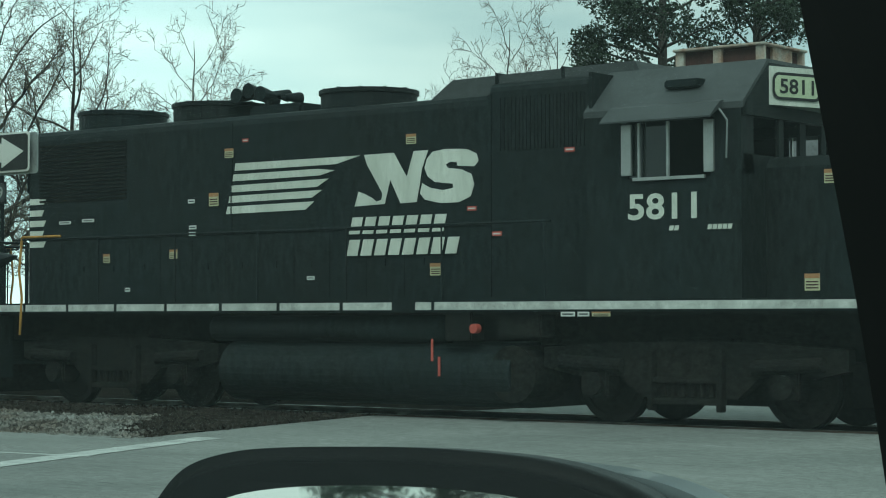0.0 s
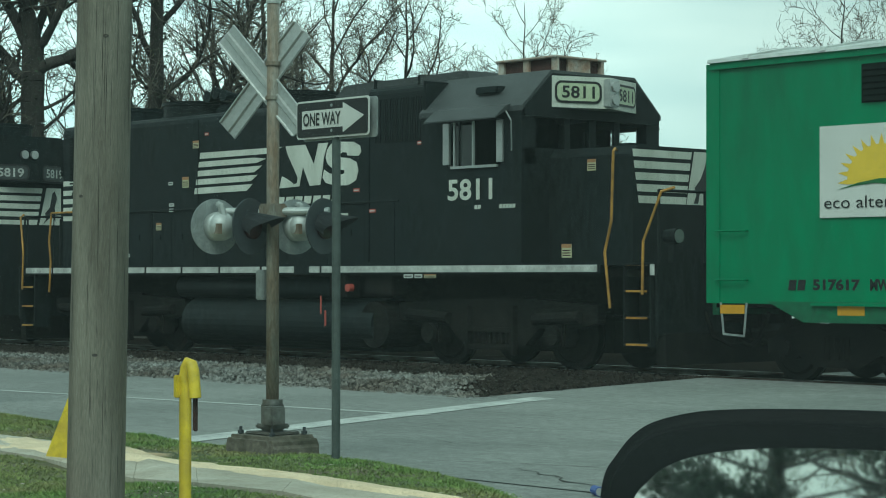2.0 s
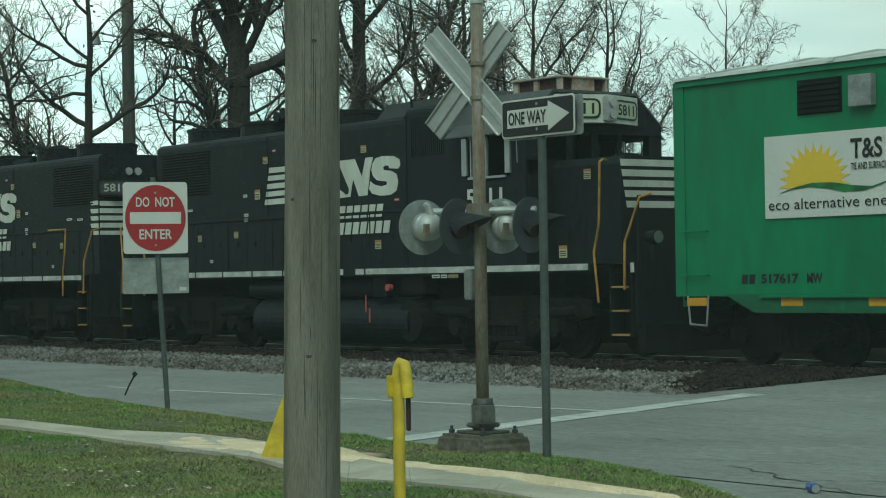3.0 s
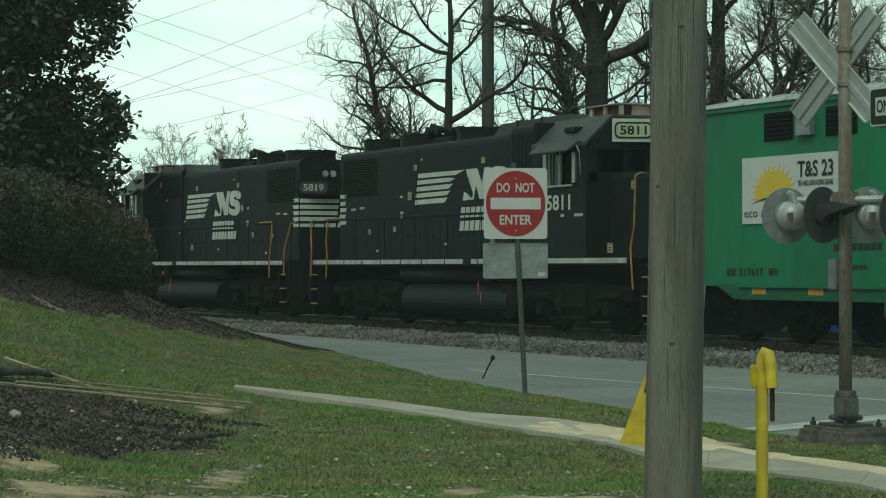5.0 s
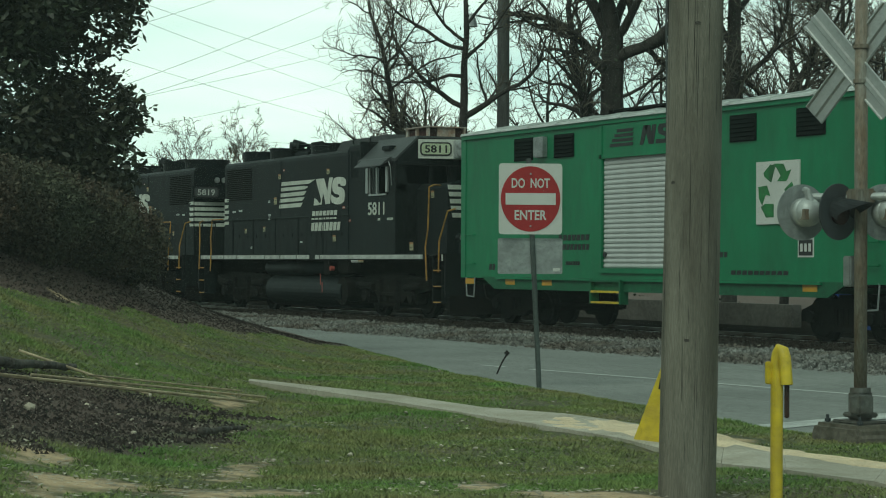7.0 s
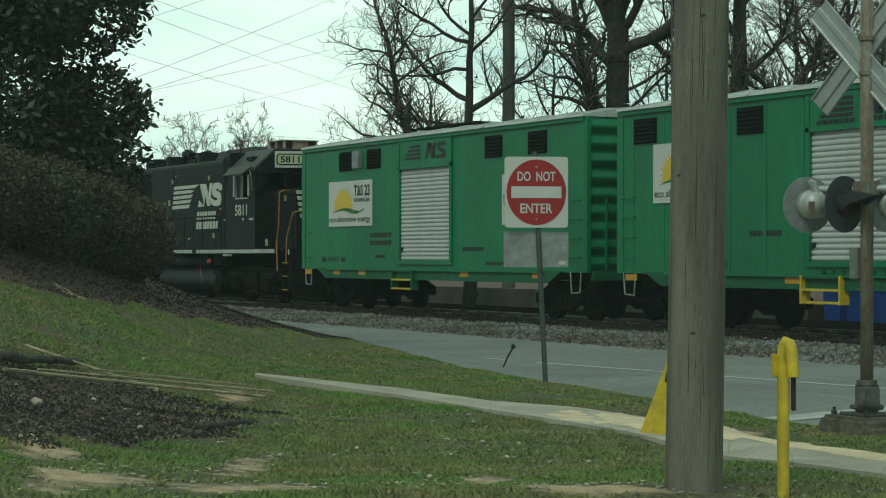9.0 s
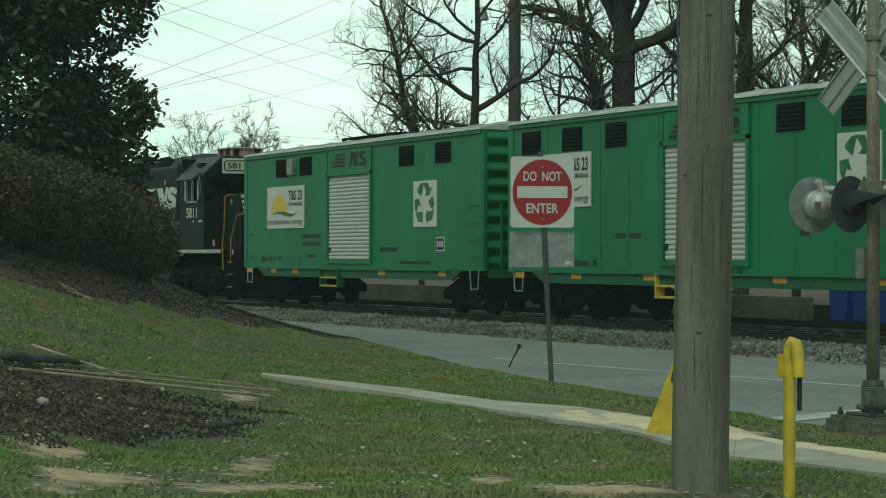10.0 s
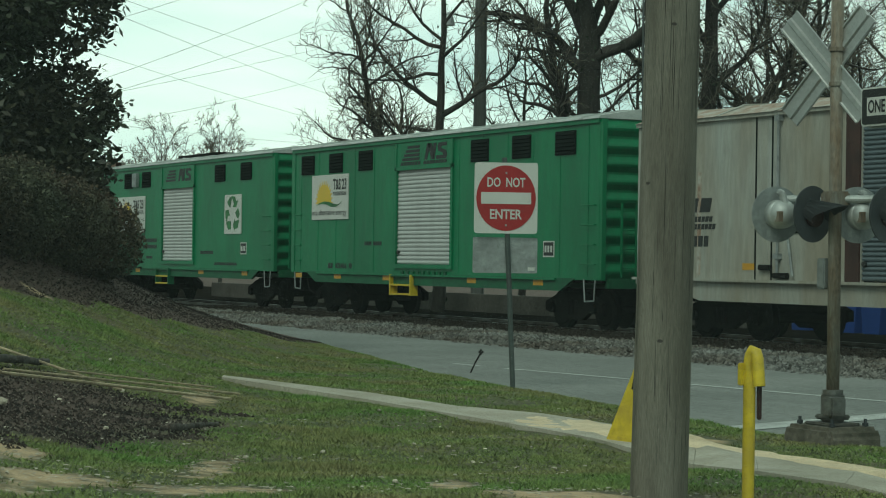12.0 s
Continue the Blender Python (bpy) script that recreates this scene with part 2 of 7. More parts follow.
def ground_material():
    """Grass soil, mulch and bare sand in patches of their own, on one sheet."""
    m = mat("verge_soil", (0.068, 0.088, 0.028), 0.95, 0, 0.45, 18, 1.1, 0.5, tint=(0.115, 0.096, 0.048))
    n, l = m.node_tree.nodes, m.node_tree.links
    b = n["Principled BSDF"]
    src = b.inputs["Base Color"].links[0].from_socket
    at = n.new("ShaderNodeAttribute"); at.attribute_name = "soil"
    sep = n.new("ShaderNodeSeparateColor")
    l.new(at.outputs["Color"], sep.inputs[0])
    x1 = n.new("ShaderNodeMix"); x1.data_type = "RGBA"; x1.inputs[7].default_value = (0.085, 0.056, 0.043, 1)
    x2 = n.new("ShaderNodeMix"); x2.data_type = "RGBA"; x2.inputs[7].default_value = (0.50, 0.37, 0.225, 1)
    ns = n.new("ShaderNodeTexNoise"); ns.inputs["Scale"].default_value = 6; ns.inputs["Detail"].default_value = 6
    tc = n.new("ShaderNodeTexCoord"); l.new(tc.outputs["Object"], ns.inputs["Vector"])
    for k, xx in ((0, x1), (1, x2)):
        ad = n.new("ShaderNodeMath"); ad.operation = "ADD"
        mr = n.new("ShaderNodeMapRange"); mr.inputs[1].default_value, mr.inputs[2].default_value = 0.88, 1.30
        l.new(sep.outputs[k], ad.inputs[0]); l.new(ns.outputs[0], ad.inputs[1]); l.new(ad.outputs[0], mr.inputs[0]); l.new(mr.outputs[0], xx.inputs[0])
    l.new(src, x1.inputs[6]); l.new(x1.outputs[2], x2.inputs[6]); l.new(x2.outputs[2], b.inputs["Base Color"])
    return m


SOIL = ground_material()


def window_material():
    """Clear glass with a thin even film, added as pale haze that lifts the blacks."""
    m = bpy.data.materials.new("veiled_side_window")
    m.use_nodes = True
    n, l = m.node_tree.nodes, m.node_tree.links
    n.clear()
    out, mix, clear, veil = n.new("ShaderNodeOutputMaterial"), n.new("ShaderNodeMixShader"), n.new("ShaderNodeBsdfTransparent"), n.new("ShaderNodeBsdfTranslucent")
    clear.inputs[0].default_value = (0.985, 1.0, 0.99, 1)
    veil.inputs[0].default_value = (0.72, 0.80, 0.78, 1)
    mix.inputs[0].default_value = 0.0205
    l.new(clear.outputs[0], mix.inputs[1]); l.new(veil.outputs[0], mix.inputs[2]); l.new(mix.outputs[0], out.inputs[0])
    return m


WINDOWGLASS = window_material()


# ---- mesh helpers ----
def part(name, bm, material, parent=None, label="", smooth=False):
    me = bpy.data.meshes.new(name)
    if isinstance(bm, tuple):
        me.from_pydata(bm[0], [], bm[1])
    else:
        bm.normal_update()
        bm.to_mesh(me)
        bm.free()
    if smooth:
        me.polygons.foreach_set("use_smooth", [True] * len(me.polygons))
    me.materials.append(material)
    ob = new(name, me)
    ob.parent = parent
    if label:
        tagged(ob, label)
    return ob


def share(name, ob, m, parent=None):
    """Another object on the same mesh."""
    o = new(name, ob.data)
    o.parent = parent
    o.matrix_basis = m
    return o


def thing(name, m, label, category, group=""):
    ob = new(name)
    ob.matrix_basis = m
    return tagged(ob, label, category, group)


def box(bm, x0, x1, y0, y1, z0, z1, bevel=0.0):
    r = bmesh.ops.create_cube(bm, size=1, matrix=Matrix.Translation(((x0 + x1) / 2, (y0 + y1) / 2, (z0 + z1) / 2)) @ Matrix.Diagonal((abs(x1 - x0), abs(y1 - y0), abs(z1 - z0), 1)))
    if bevel:
        edges = list({e for v in r["verts"] for e in v.link_edges})
        bmesh.ops.bevel(bm, geom=edges, offset=bevel, segments=2, affect="EDGES", clamp_overlap=True)
    return bm


def boxes(*rows, bevel=0.0):
    bm = bmesh.new()
    for r in rows:
        box(bm, *r, bevel=bevel)
    return bm


def rod(bm, a, b, r0, r1=None, sides=10):
    a, b = Vector(a), Vector(b)
    d = b - a
    m = Matrix.Translation((a + b) / 2) @ d.to_track_quat("Z", "Y").to_matrix().to_4x4()
    bmesh.ops.create_cone(bm, cap_ends=True, segments=sides, radius1=r0, radius2=r0 if r1 is None else r1, depth=d.length, matrix=m)
    return bm


def pipe(points, r, sides=8):
    bm = bmesh.new()
    for a, b in zip(points, points[1:]):
        rod(bm, a, b, r, sides=sides)
    for p in points[1:-1]:
        bmesh.ops.create_icosphere(bm, subdivisions=1, radius=r * 1.02, matrix=Matrix.Translation(p))
    return bm


def prism(points, axis, lo, hi, bm=None):
    """A polygon of (a, b) pairs pushed along axis from lo to hi: axis y takes (x, z), x takes (y, z), z takes (x, y)."""
    bm = bm or bmesh.new()
    put = {"y": lambda a, b, d: (a, d, b), "x": lambda a, b, d: (d, a, b), "z": lambda a, b, d: (a, b, d)}[axis]
    lower = [bm.verts.new(put(a, b, lo)) for a, b in points]
    upper = [bm.verts.new(put(a, b, hi)) for a, b in points]
    n = len(points)
    for i in range(n):
        bm.faces.new((lower[i], lower[(i + 1) % n], upper[(i + 1) % n], upper[i]))
    bm.faces.new(lower[::-1])
    bm.faces.new(upper)
    bmesh.ops.recalc_face_normals(bm, faces=bm.faces[:])
    return bm


def text(name, words, height, width, m, material, parent, depth=0.004, slant=0.0, label="", bold=0.022):
    """Built-in letters as a mesh, scaled to a width and height, its lower left corner at m."""
    cu = bpy.data.curves.new(name, "FONT")
    cu.body, cu.extrude, cu.resolution_u, cu.shear, cu.offset = words, 0.0, 3, slant, bold
    tmp = new(name, cu)
    me = bpy.data.meshes.new_from_object(tmp)
    bpy.data.objects.remove(tmp)
    co = np.empty(len(me.vertices) * 3)
    me.vertices.foreach_get("co", co)
    co = co.reshape(-1, 3)
    lo, hi = co.min(0), co.max(0)
    co[:, 0] = (co[:, 0] - lo[0]) / (hi[0] - lo[0]) * width
    co[:, 1] = (co[:, 1] - lo[1]) / (hi[1] - lo[1]) * height
    co[:, 2] = depth
    me.vertices.foreach_set("co", co.ravel())
    me.materials.clear()
    me.materials.append(material)
    ob = new(name, me)
    ob.parent = parent
    ob.matrix_basis = m
    return tagged(ob, label) if label else ob


def flat_shapes(polys, y, thick=0.006):
    """Thin plates standing in an x z plane, each a polygon."""
    bm = bmesh.new()
    for p in polys:
        prism(p, "y", y - thick, y, bm)
    return bm


def ring(n, r, cx=0.0, cy=0.0, a0=0.0, a1=2 * math.pi):
    return [(cx + r * math.cos(a0 + (a1 - a0) * i / n), cy + r * math.sin(a0 + (a1 - a0) * i / n)) for i in range(n)]


def rounded(x0, x1, y0, y1, r, n=5):
    pts = []
    for cx, cy, a in ((x1 - r, y1 - r, 0), (x0 + r, y1 - r, 90), (x0 + r, y0 + r, 180), (x1 - r, y0 + r, 270)):
        pts += [(cx + r * math.cos(radians(a + 90 * i / n)), cy + r * math.sin(radians(a + 90 * i / n))) for i in range(n + 1)]
    return pts


def word_bars(x0, x1, z0, z1, count, y, lean=0.25):
    """A word that is only a mark: slanted blocks of its size."""
    w = (x1 - x0) / count
    h = z1 - z0
    return flat_shapes([[(x0 + i * w, z0), (x0 + (i + 0.78) * w, z0), (x0 + (i + 0.78) * w + h * lean, z1), (x0 + i * w + h * lean, z1)] for i in range(count)], y)


FACE = pose(0, 0, 0, 90, 0, 0)   # letters stand up and face -y


# ---- ground, road and track ----
RAIL, TRACK_Y = 0.08, 23.40
FALL = (25.5, 41.0)


def smooth(a, b, x):
    k = min(1.0, max(0.0, (x - a) / (b - a)))
    return k * k * (3 - 2 * k)


def road_edge(x):
    return 10.6 + 0.16 * min(max(0.0, -x - 14), 9.0) + min(5.2, 0.26 * max(0.0, -x - 23))


def verge_inside(x, y):
    """How far a place lies inside the grass verge: positive on grass."""
    a, b = road_edge(x) - y, -(x + 7.6)
    if a < 4.8 and b < 4.8:
        return 4.8 - math.hypot(4.8 - a, 4.8 - b)
    return min(a, b)


def hill(x, y):
    left = -0.456 * x - 0.89 * y
    return 0.40 * min(8.0, math.log1p(math.exp(min(40.0, (left - 2.35) * 2.2))) / 2.2)


def height(x, y):
    inside = verge_inside(x, y)
    if inside > 0:
        n = noise.noise((x * 0.7, y * 0.7, 0)) * 0.035 + noise.noise((x * 2.3, y * 2.3, 3)) * 0.015
        return -0.02 + smooth(0, 0.5, inside) * 0.11 + smooth(0, 2.2, inside) * (smooth(FALL[1], FALL[0], -0.89 * x + 0.456 * y) * (hill(x, y) + 0.30 * smooth(23.0, 33.0, -x) + 0.15 * min(6.0, max(0.0, -x - 22.6 - max(0.0, y - 6.0) * 1.4))) + 0.16 * smooth(14.5, 10.0, math.hypot(x, y))) + n * smooth(0, 0.6, inside)
    if y > 17.6:
        return -0.06 - 0.06 * smooth(17.6, 19.5, y)
    return -0.06


def mulch_at(x, y):
    dx, dy = x + 14.7, y - 4.0
    near = 1.3 + 0.30 * noise.noise((x * 1.3, y * 1.3, 8)) - math.hypot((dx * -0.72 + dy * 0.69) / 3.6, (dx * 0.69 + dy * 0.72) / 1.4) * 0.95
    bank = smooth(-0.5, 0.7, -x - 22.2 - max(0.0, y - 5.9) * 1.06 + 0.6 * noise.noise((x * 0.8, y * 0.8, 4)))
    return max(0.0, min(1.0, max(near, bank)))


def sand_at(x, y):
    v = 0.0
    for cx, cy, rx, ry in ((-14.4, 9.05, 1.9, 0.42), (-11.3, 8.85, 2.2, 0.14)):
        v = max(v, 1.05 - math.hypot((x - cx) / rx, (y - cy) / ry) * 0.75)
    # bare spots drawn out down the slope
    for cx, cy, ln, wd in ((-12.04, 3.37, 0.8, 0.24), (-10.55, 3.12, 0.7, 0.34), (-12.06, 4.65, 1.0, 0.20), (-10.4, 4.0, 0.5, 0.40), (-10.6, 5.54, 0.5, 0.2), (-9.65, 5.6, 0.45, 0.45), (-17.8, 6.7, 0.7, 0.2), (-23.7, 6.9, 0.25, 0.2)):
        u, w = -0.89 * (x - cx) + 0.456 * (y - cy), 0.456 * (x - cx) + 0.89 * (y - cy)
        v = max(v, 1.12 - math.hypot(u / ln, w / wd) * 0.75)
    v += (0.42 * noise.noise((x * 1.9, y * 2.6, 6)) + 0.30 * noise.noise((x * 5.5, y * 6.5, 2))) * smooth(0.0, 0.35, v)
    return max(0.0, min(0.85, v))


def build_ground():
    xs = [-2500, -900, -400, -200, -120, -90, -70] + [-60 + 0.4 * i for i in range(85)] + [-26 + 0.18 * i for i in range(106)] + [-6.8, -6.4, -6.0] + [-4, 0, 4, 10, 25, 60, 150, 400, 1000, 2500]
    ys = [-2500, -900, -300, -100, -40, -20, -10, -6, -3] + [-1 + 0.35 * i for i in range(5)] + [0.7 + 0.18 * i for i in range(56)] + [10.75 + 0.35 * i for i in range(55)] + [32, 36, 42, 50, 70, 120, 300, 900, 2500]
    verts = [(x, y, height(x, y)) for x in xs for y in ys]
    n = len(ys)
    faces = [(i * n + j, (i + 1) * n + j, (i + 1) * n + j + 1, i * n + j + 1) for i in range(len(xs) - 1) for j in range(n - 1)]
    ob = part("ground", (verts, faces), SOIL, None, "", True)
    ca = ob.data.color_attributes.new("soil", "FLOAT_COLOR", "POINT")
    for k, (x, y, z) in enumerate(verts):
        ca.data[k].color = (mulch_at(x, y), sand_at(x, y), 0, 1) if verge_inside(x, y) > 0 else (1.0 if y > 30 and x < -19 else 0.0, 0.0, 0, 1)
    tagged(ob, "grassy verge soil with brown mulch and sandy bare patches", "ground", kind="structure")


build_ground()


def build_road():
    xs = [-140, -90] + [-60 + 1.0 * i for i in range(64)] + [6, 9]
    verts, faces = [], []

    def sheet(y0, y1, z0, z1, x_lo, x_hi):
        cols = [x for x in xs if x_lo <= x <= x_hi]
        b = len(verts)
        for x in cols:
            for k in range(5):
                q = k / 4
                verts.append((x, (y0(x) if callable(y0) else y0) * (1 - q) + (y1(x) if callable(y1) else y1) * q, z0 + (z1 - z0) * q))
        for i in range(len(cols) - 1):
            for k in range(4):
                a = b + i * 5 + k
                faces.append((a, a + 5, a + 6, a + 1))
    sheet(lambda x: road_edge(x) - 0.25, 17.5, 0.0, 0.0, -140, 9)
    ob = part("road", (verts, faces), ASPHALT)
    tagged(ob, "worn grey asphalt road beside the railway", "road", kind="structure")
    bm = bmesh.new()
    # crossing approach: rises gently from the road to the rail heads
    pts = [(-18.4, 17.5), (-18.9, 22.35), (2.0, 22.35), (2.0, 17.5)]
    a = [bm.verts.new((x, y, 0.002 if y < 18 else RAIL - 0.01)) for x, y in pts]
    b = [bm.verts.new((x, y, -0.12)) for x, y in pts]
    bm.faces.new(a[::-1])
    for i in range(4):
        bm.faces.new((a[i], a[(i + 1) % 4], b[(i + 1) % 4], b[i]))
    bmesh.ops.recalc_face_normals(bm, faces=bm.faces[:])
    tagged(part("crossing_approach", bm, ASPHALT), "asphalt ramp up to the railway crossing", "road", kind="structure")
    # the panel's dark colour stands in for shade beneath the train
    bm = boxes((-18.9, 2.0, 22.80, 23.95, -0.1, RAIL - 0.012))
    tagged(part("crossing_panel", bm, TRACKBED), "crossing surface between the rails, darkened for train shade", "road", kind="structure")
    tagged(part("road", boxes((-18.9, 2.0, 24.45, 70, -0.1, RAIL - 0.03)), ASPHALT), "grey asphalt road going on beyond the crossing", "road", kind="structure")
    bm = bmesh.new()
    for s in (bm,):
        v = [s.verts.new(p) for p in ((-12.4, -60, 0), (9, -60, 0), (9, 10.4, 0.0), (-12.4, 10.4, 0.0))]
        s.faces.new(v)
    tagged(part("road", bm, ASPHALT), "grey asphalt side road leading to the crossing", "road", kind="structure")
    # painted lines
    tagged(part("stop_line", prism([(-15.45, 10.75), (-15.05, 10.75), (-17.55, 18.0), (-17.95, 18.0)], "z", 0.004, 0.008), PAINTLINE), "worn white stop line on asphalt", "road marking", kind="structure")
    tagged(part("edge_line", prism([(-24.8, 13.72), (-24.8, 13.83), (-16.35, 14.86), (-16.35, 14.75)], "z", 0.004, 0.007), PAINTLINE), "thin white painted lane line", "road marking", kind="structure")
    tagged(part("edge_line", prism([(-26.1, 13.62), (-26.1, 13.72), (-25.5, 13.77), (-25.5, 13.67)], "z", 0.004, 0.007), PAINTLINE), "short worn piece of white lane line", "road marking", kind="structure")
    # kerb round the corner
    kerb = []
    for i in range(15):
        a = radians(48 * i / 14)
        kerb.append((-12.4 + 4.86 * math.cos(a), 5.8 + 4.86 * math.sin(a)))
    bm = bmesh.new()
    ins = [(-12.4 + 4.74 * math.cos(radians(48 * i / 14)), 5.8 + 4.74 * math.sin(radians(48 * i / 14))) for i in range(15)]
    for i in range(14):
        quad = (kerb[i], kerb[i + 1], ins[i + 1], ins[i])
        lo = [bm.verts.new((x, y, -0.05)) for x, y in quad]
        hi = [bm.verts.new((x, y, 0.055)) for x, y in quad]
        bm.faces.new(hi)
        for k in range(4):
            bm.faces.new((lo[k], lo[(k + 1) % 4], hi[(k + 1) % 4], hi[k]))
    bmesh.ops.recalc_face_normals(bm, faces=bm.faces[:])
    tagged(part("kerb", bm, CONCRETE), "pale concrete corner kerb", "kerb", kind="structure")


build_road()


WALK_EDGES = [(-20.6, 8.03, -20.3, 7.9), (-18.87, 8.96, -17.99, 8.50), (-17.27, 9.08, -16.01, 8.42), (-15.93, 9.22, -14.61, 8.45), (-14.95, 9.30, -13.50, 8.26), (-13.17, 8.98, -11.77, 7.99), (-12.21, 8.82, -10.75, 7.78), (-10.89, 8.68, -9.84, 7.74), (-9.40, 8.62, -8.60, 7.72)]


def on_walk(x, y):
    for (ax, ay, bx_, by_), (cx, cy, dx, dy) in zip(WALK_EDGES, WALK_EDGES[1:]):
        if min(ax, bx_) - 0.05 <= x <= max(cx, dx) + 0.05:
            k = min(1.0, max(0.0, (x - ax) / (cx - ax + 1e-6)))
            m = min(1.0, max(0.0, (x - bx_) / (dx - bx_ + 1e-6)))
            ragged = 0.05 * noise.noise((x * 2.2, y * 2.2, 8)) + 0.03 * noise.noise((x * 9, y * 9, 3))
            if by_ + (dy - by_) * m + 0.06 + ragged < y < ay + (cy - ay) * k - 0.05 + ragged:
                return True
    return False


def build_sidewalk():
    root = thing("sidewalk", Matrix(), "narrow concrete sidewalk half buried by grass and sand", "sidewalk")
    tagged(root, kind="structure")
    for (ax, ay, bx_, by_), (cx, cy, dx, dy) in zip(WALK_EDGES, WALK_EDGES[1:]):
        g = 0.002
        q = [(ax + g, ay), (cx - g, cy), (dx - g, dy), (bx_ + g, by_)]
        bm = bmesh.new()
        hi = [bm.verts.new((x, y, height(x, y) + 0.03)) for x, y in q]
        lo = [bm.verts.new((x, y, height(x, y) - 0.12)) for x, y in q]
        bm.faces.new(hi)
        for k in range(4):
            bm.faces.new((lo[k], lo[(k + 1) % 4], hi[(k + 1) % 4], hi[k]))
        bmesh.ops.recalc_face_normals(bm, faces=bm.faces[:])
        part("slab", bm, CONCRETE, root)


build_sidewalk()


def sand_drift(cx, cy, rx, ry, seed):
    """A thin irregular spill of washed sand."""
    n, verts = 72, [(cx, cy, height(cx, cy) + 0.052)]
    for ring_k in (0.5, 0.85, 1.0):
        for i in range(n):
            a = 2 * math.pi * i / n
            g = ring_k * (1 + 0.45 * noise.noise((math.cos(a) * 1.8, math.sin(a) * 1.8, seed)) + 0.35 * noise.noise((math.cos(a) * 6, math.sin(a) * 6, seed)))
            x, y = cx + rx * g * math.cos(a), cy + ry * g * math.sin(a)
            verts.append((x, y, height(x, y) + (0.050 if ring_k < 0.6 else 0.042 if ring_k < 0.9 else -0.01)))
    faces = [(0, 1 + i, 1 + (i + 1) % n) for i in range(n)]
    for k in range(2):
        faces += [(1 + k * n + i, 1 + (k + 1) * n + i, 1 + (k + 1) * n + (i + 1) % n, 1 + k * n + (i + 1) % n) for i in range(n)]
    tagged(part("sand_drift", (verts, faces), SAND, None, "", True), "pale tan sand washed over the sidewalk", "sand", kind="structure")


sand_drift(-14.40, 8.86, 1.25, 0.42, 1)
sand_drift(-12.3, 8.78, 1.35, 0.15, 2)
sand_drift(-10.4, 8.60, 1.2, 0.13, 3)


def road_cracks():
    rnd = random.Random(21)
    for k, (x, y, ang, ln, wide) in enumerate(((-11.6, 11.5, 24, 2.4, 0.007), (-13.4, 12.6, 20, 2.0, 0.006), (-14.6, 14.2, 14, 2.6, 0.006), (-15.5, 15.6, 4, 3.4, 0.007), (-11.0, 14.6, 30, 2.5, 0.006),
                                               (-20, 13.2, -8, 3.0, 0.006), (-24, 15.4, 3, 4.0, 0.008), (-28, 14.4, 6, 3.5, 0.008), (-10.4, 10.80, -24, 2.2, 0.017), (-9.9, 10.95, 22, 1.3, 0.008), (-12.6, 16.4, -12, 3.0, 0.007))):
        bm = bmesh.new()
        prev = None
        a = radians(ang)
        drift = 0.0
        for i in range(31):
            f = i / 30
            drift = drift * 0.86 + rnd.gauss(0, 0.028)
            px_ = x + ln * (f - 0.5) * math.cos(a) - drift * math.sin(a)
            py_ = y + ln * (f - 0.5) * math.sin(a) + drift * math.cos(a)
            w = wide * (0.25 + math.sin(math.pi * f)) * rnd.uniform(0.3, 1.3)
            q = (bm.verts.new((px_, py_ - w, 0.004)), bm.verts.new((px_, py_ + w, 0.004)))
            if prev:
                bm.faces.new((prev[0], q[0], q[1], prev[1]))
            prev = q
        tagged(part("road_crack", bm, CRACK), "dark crack in the asphalt", "road crack", "cracks in the road", "structure")


road_cracks()


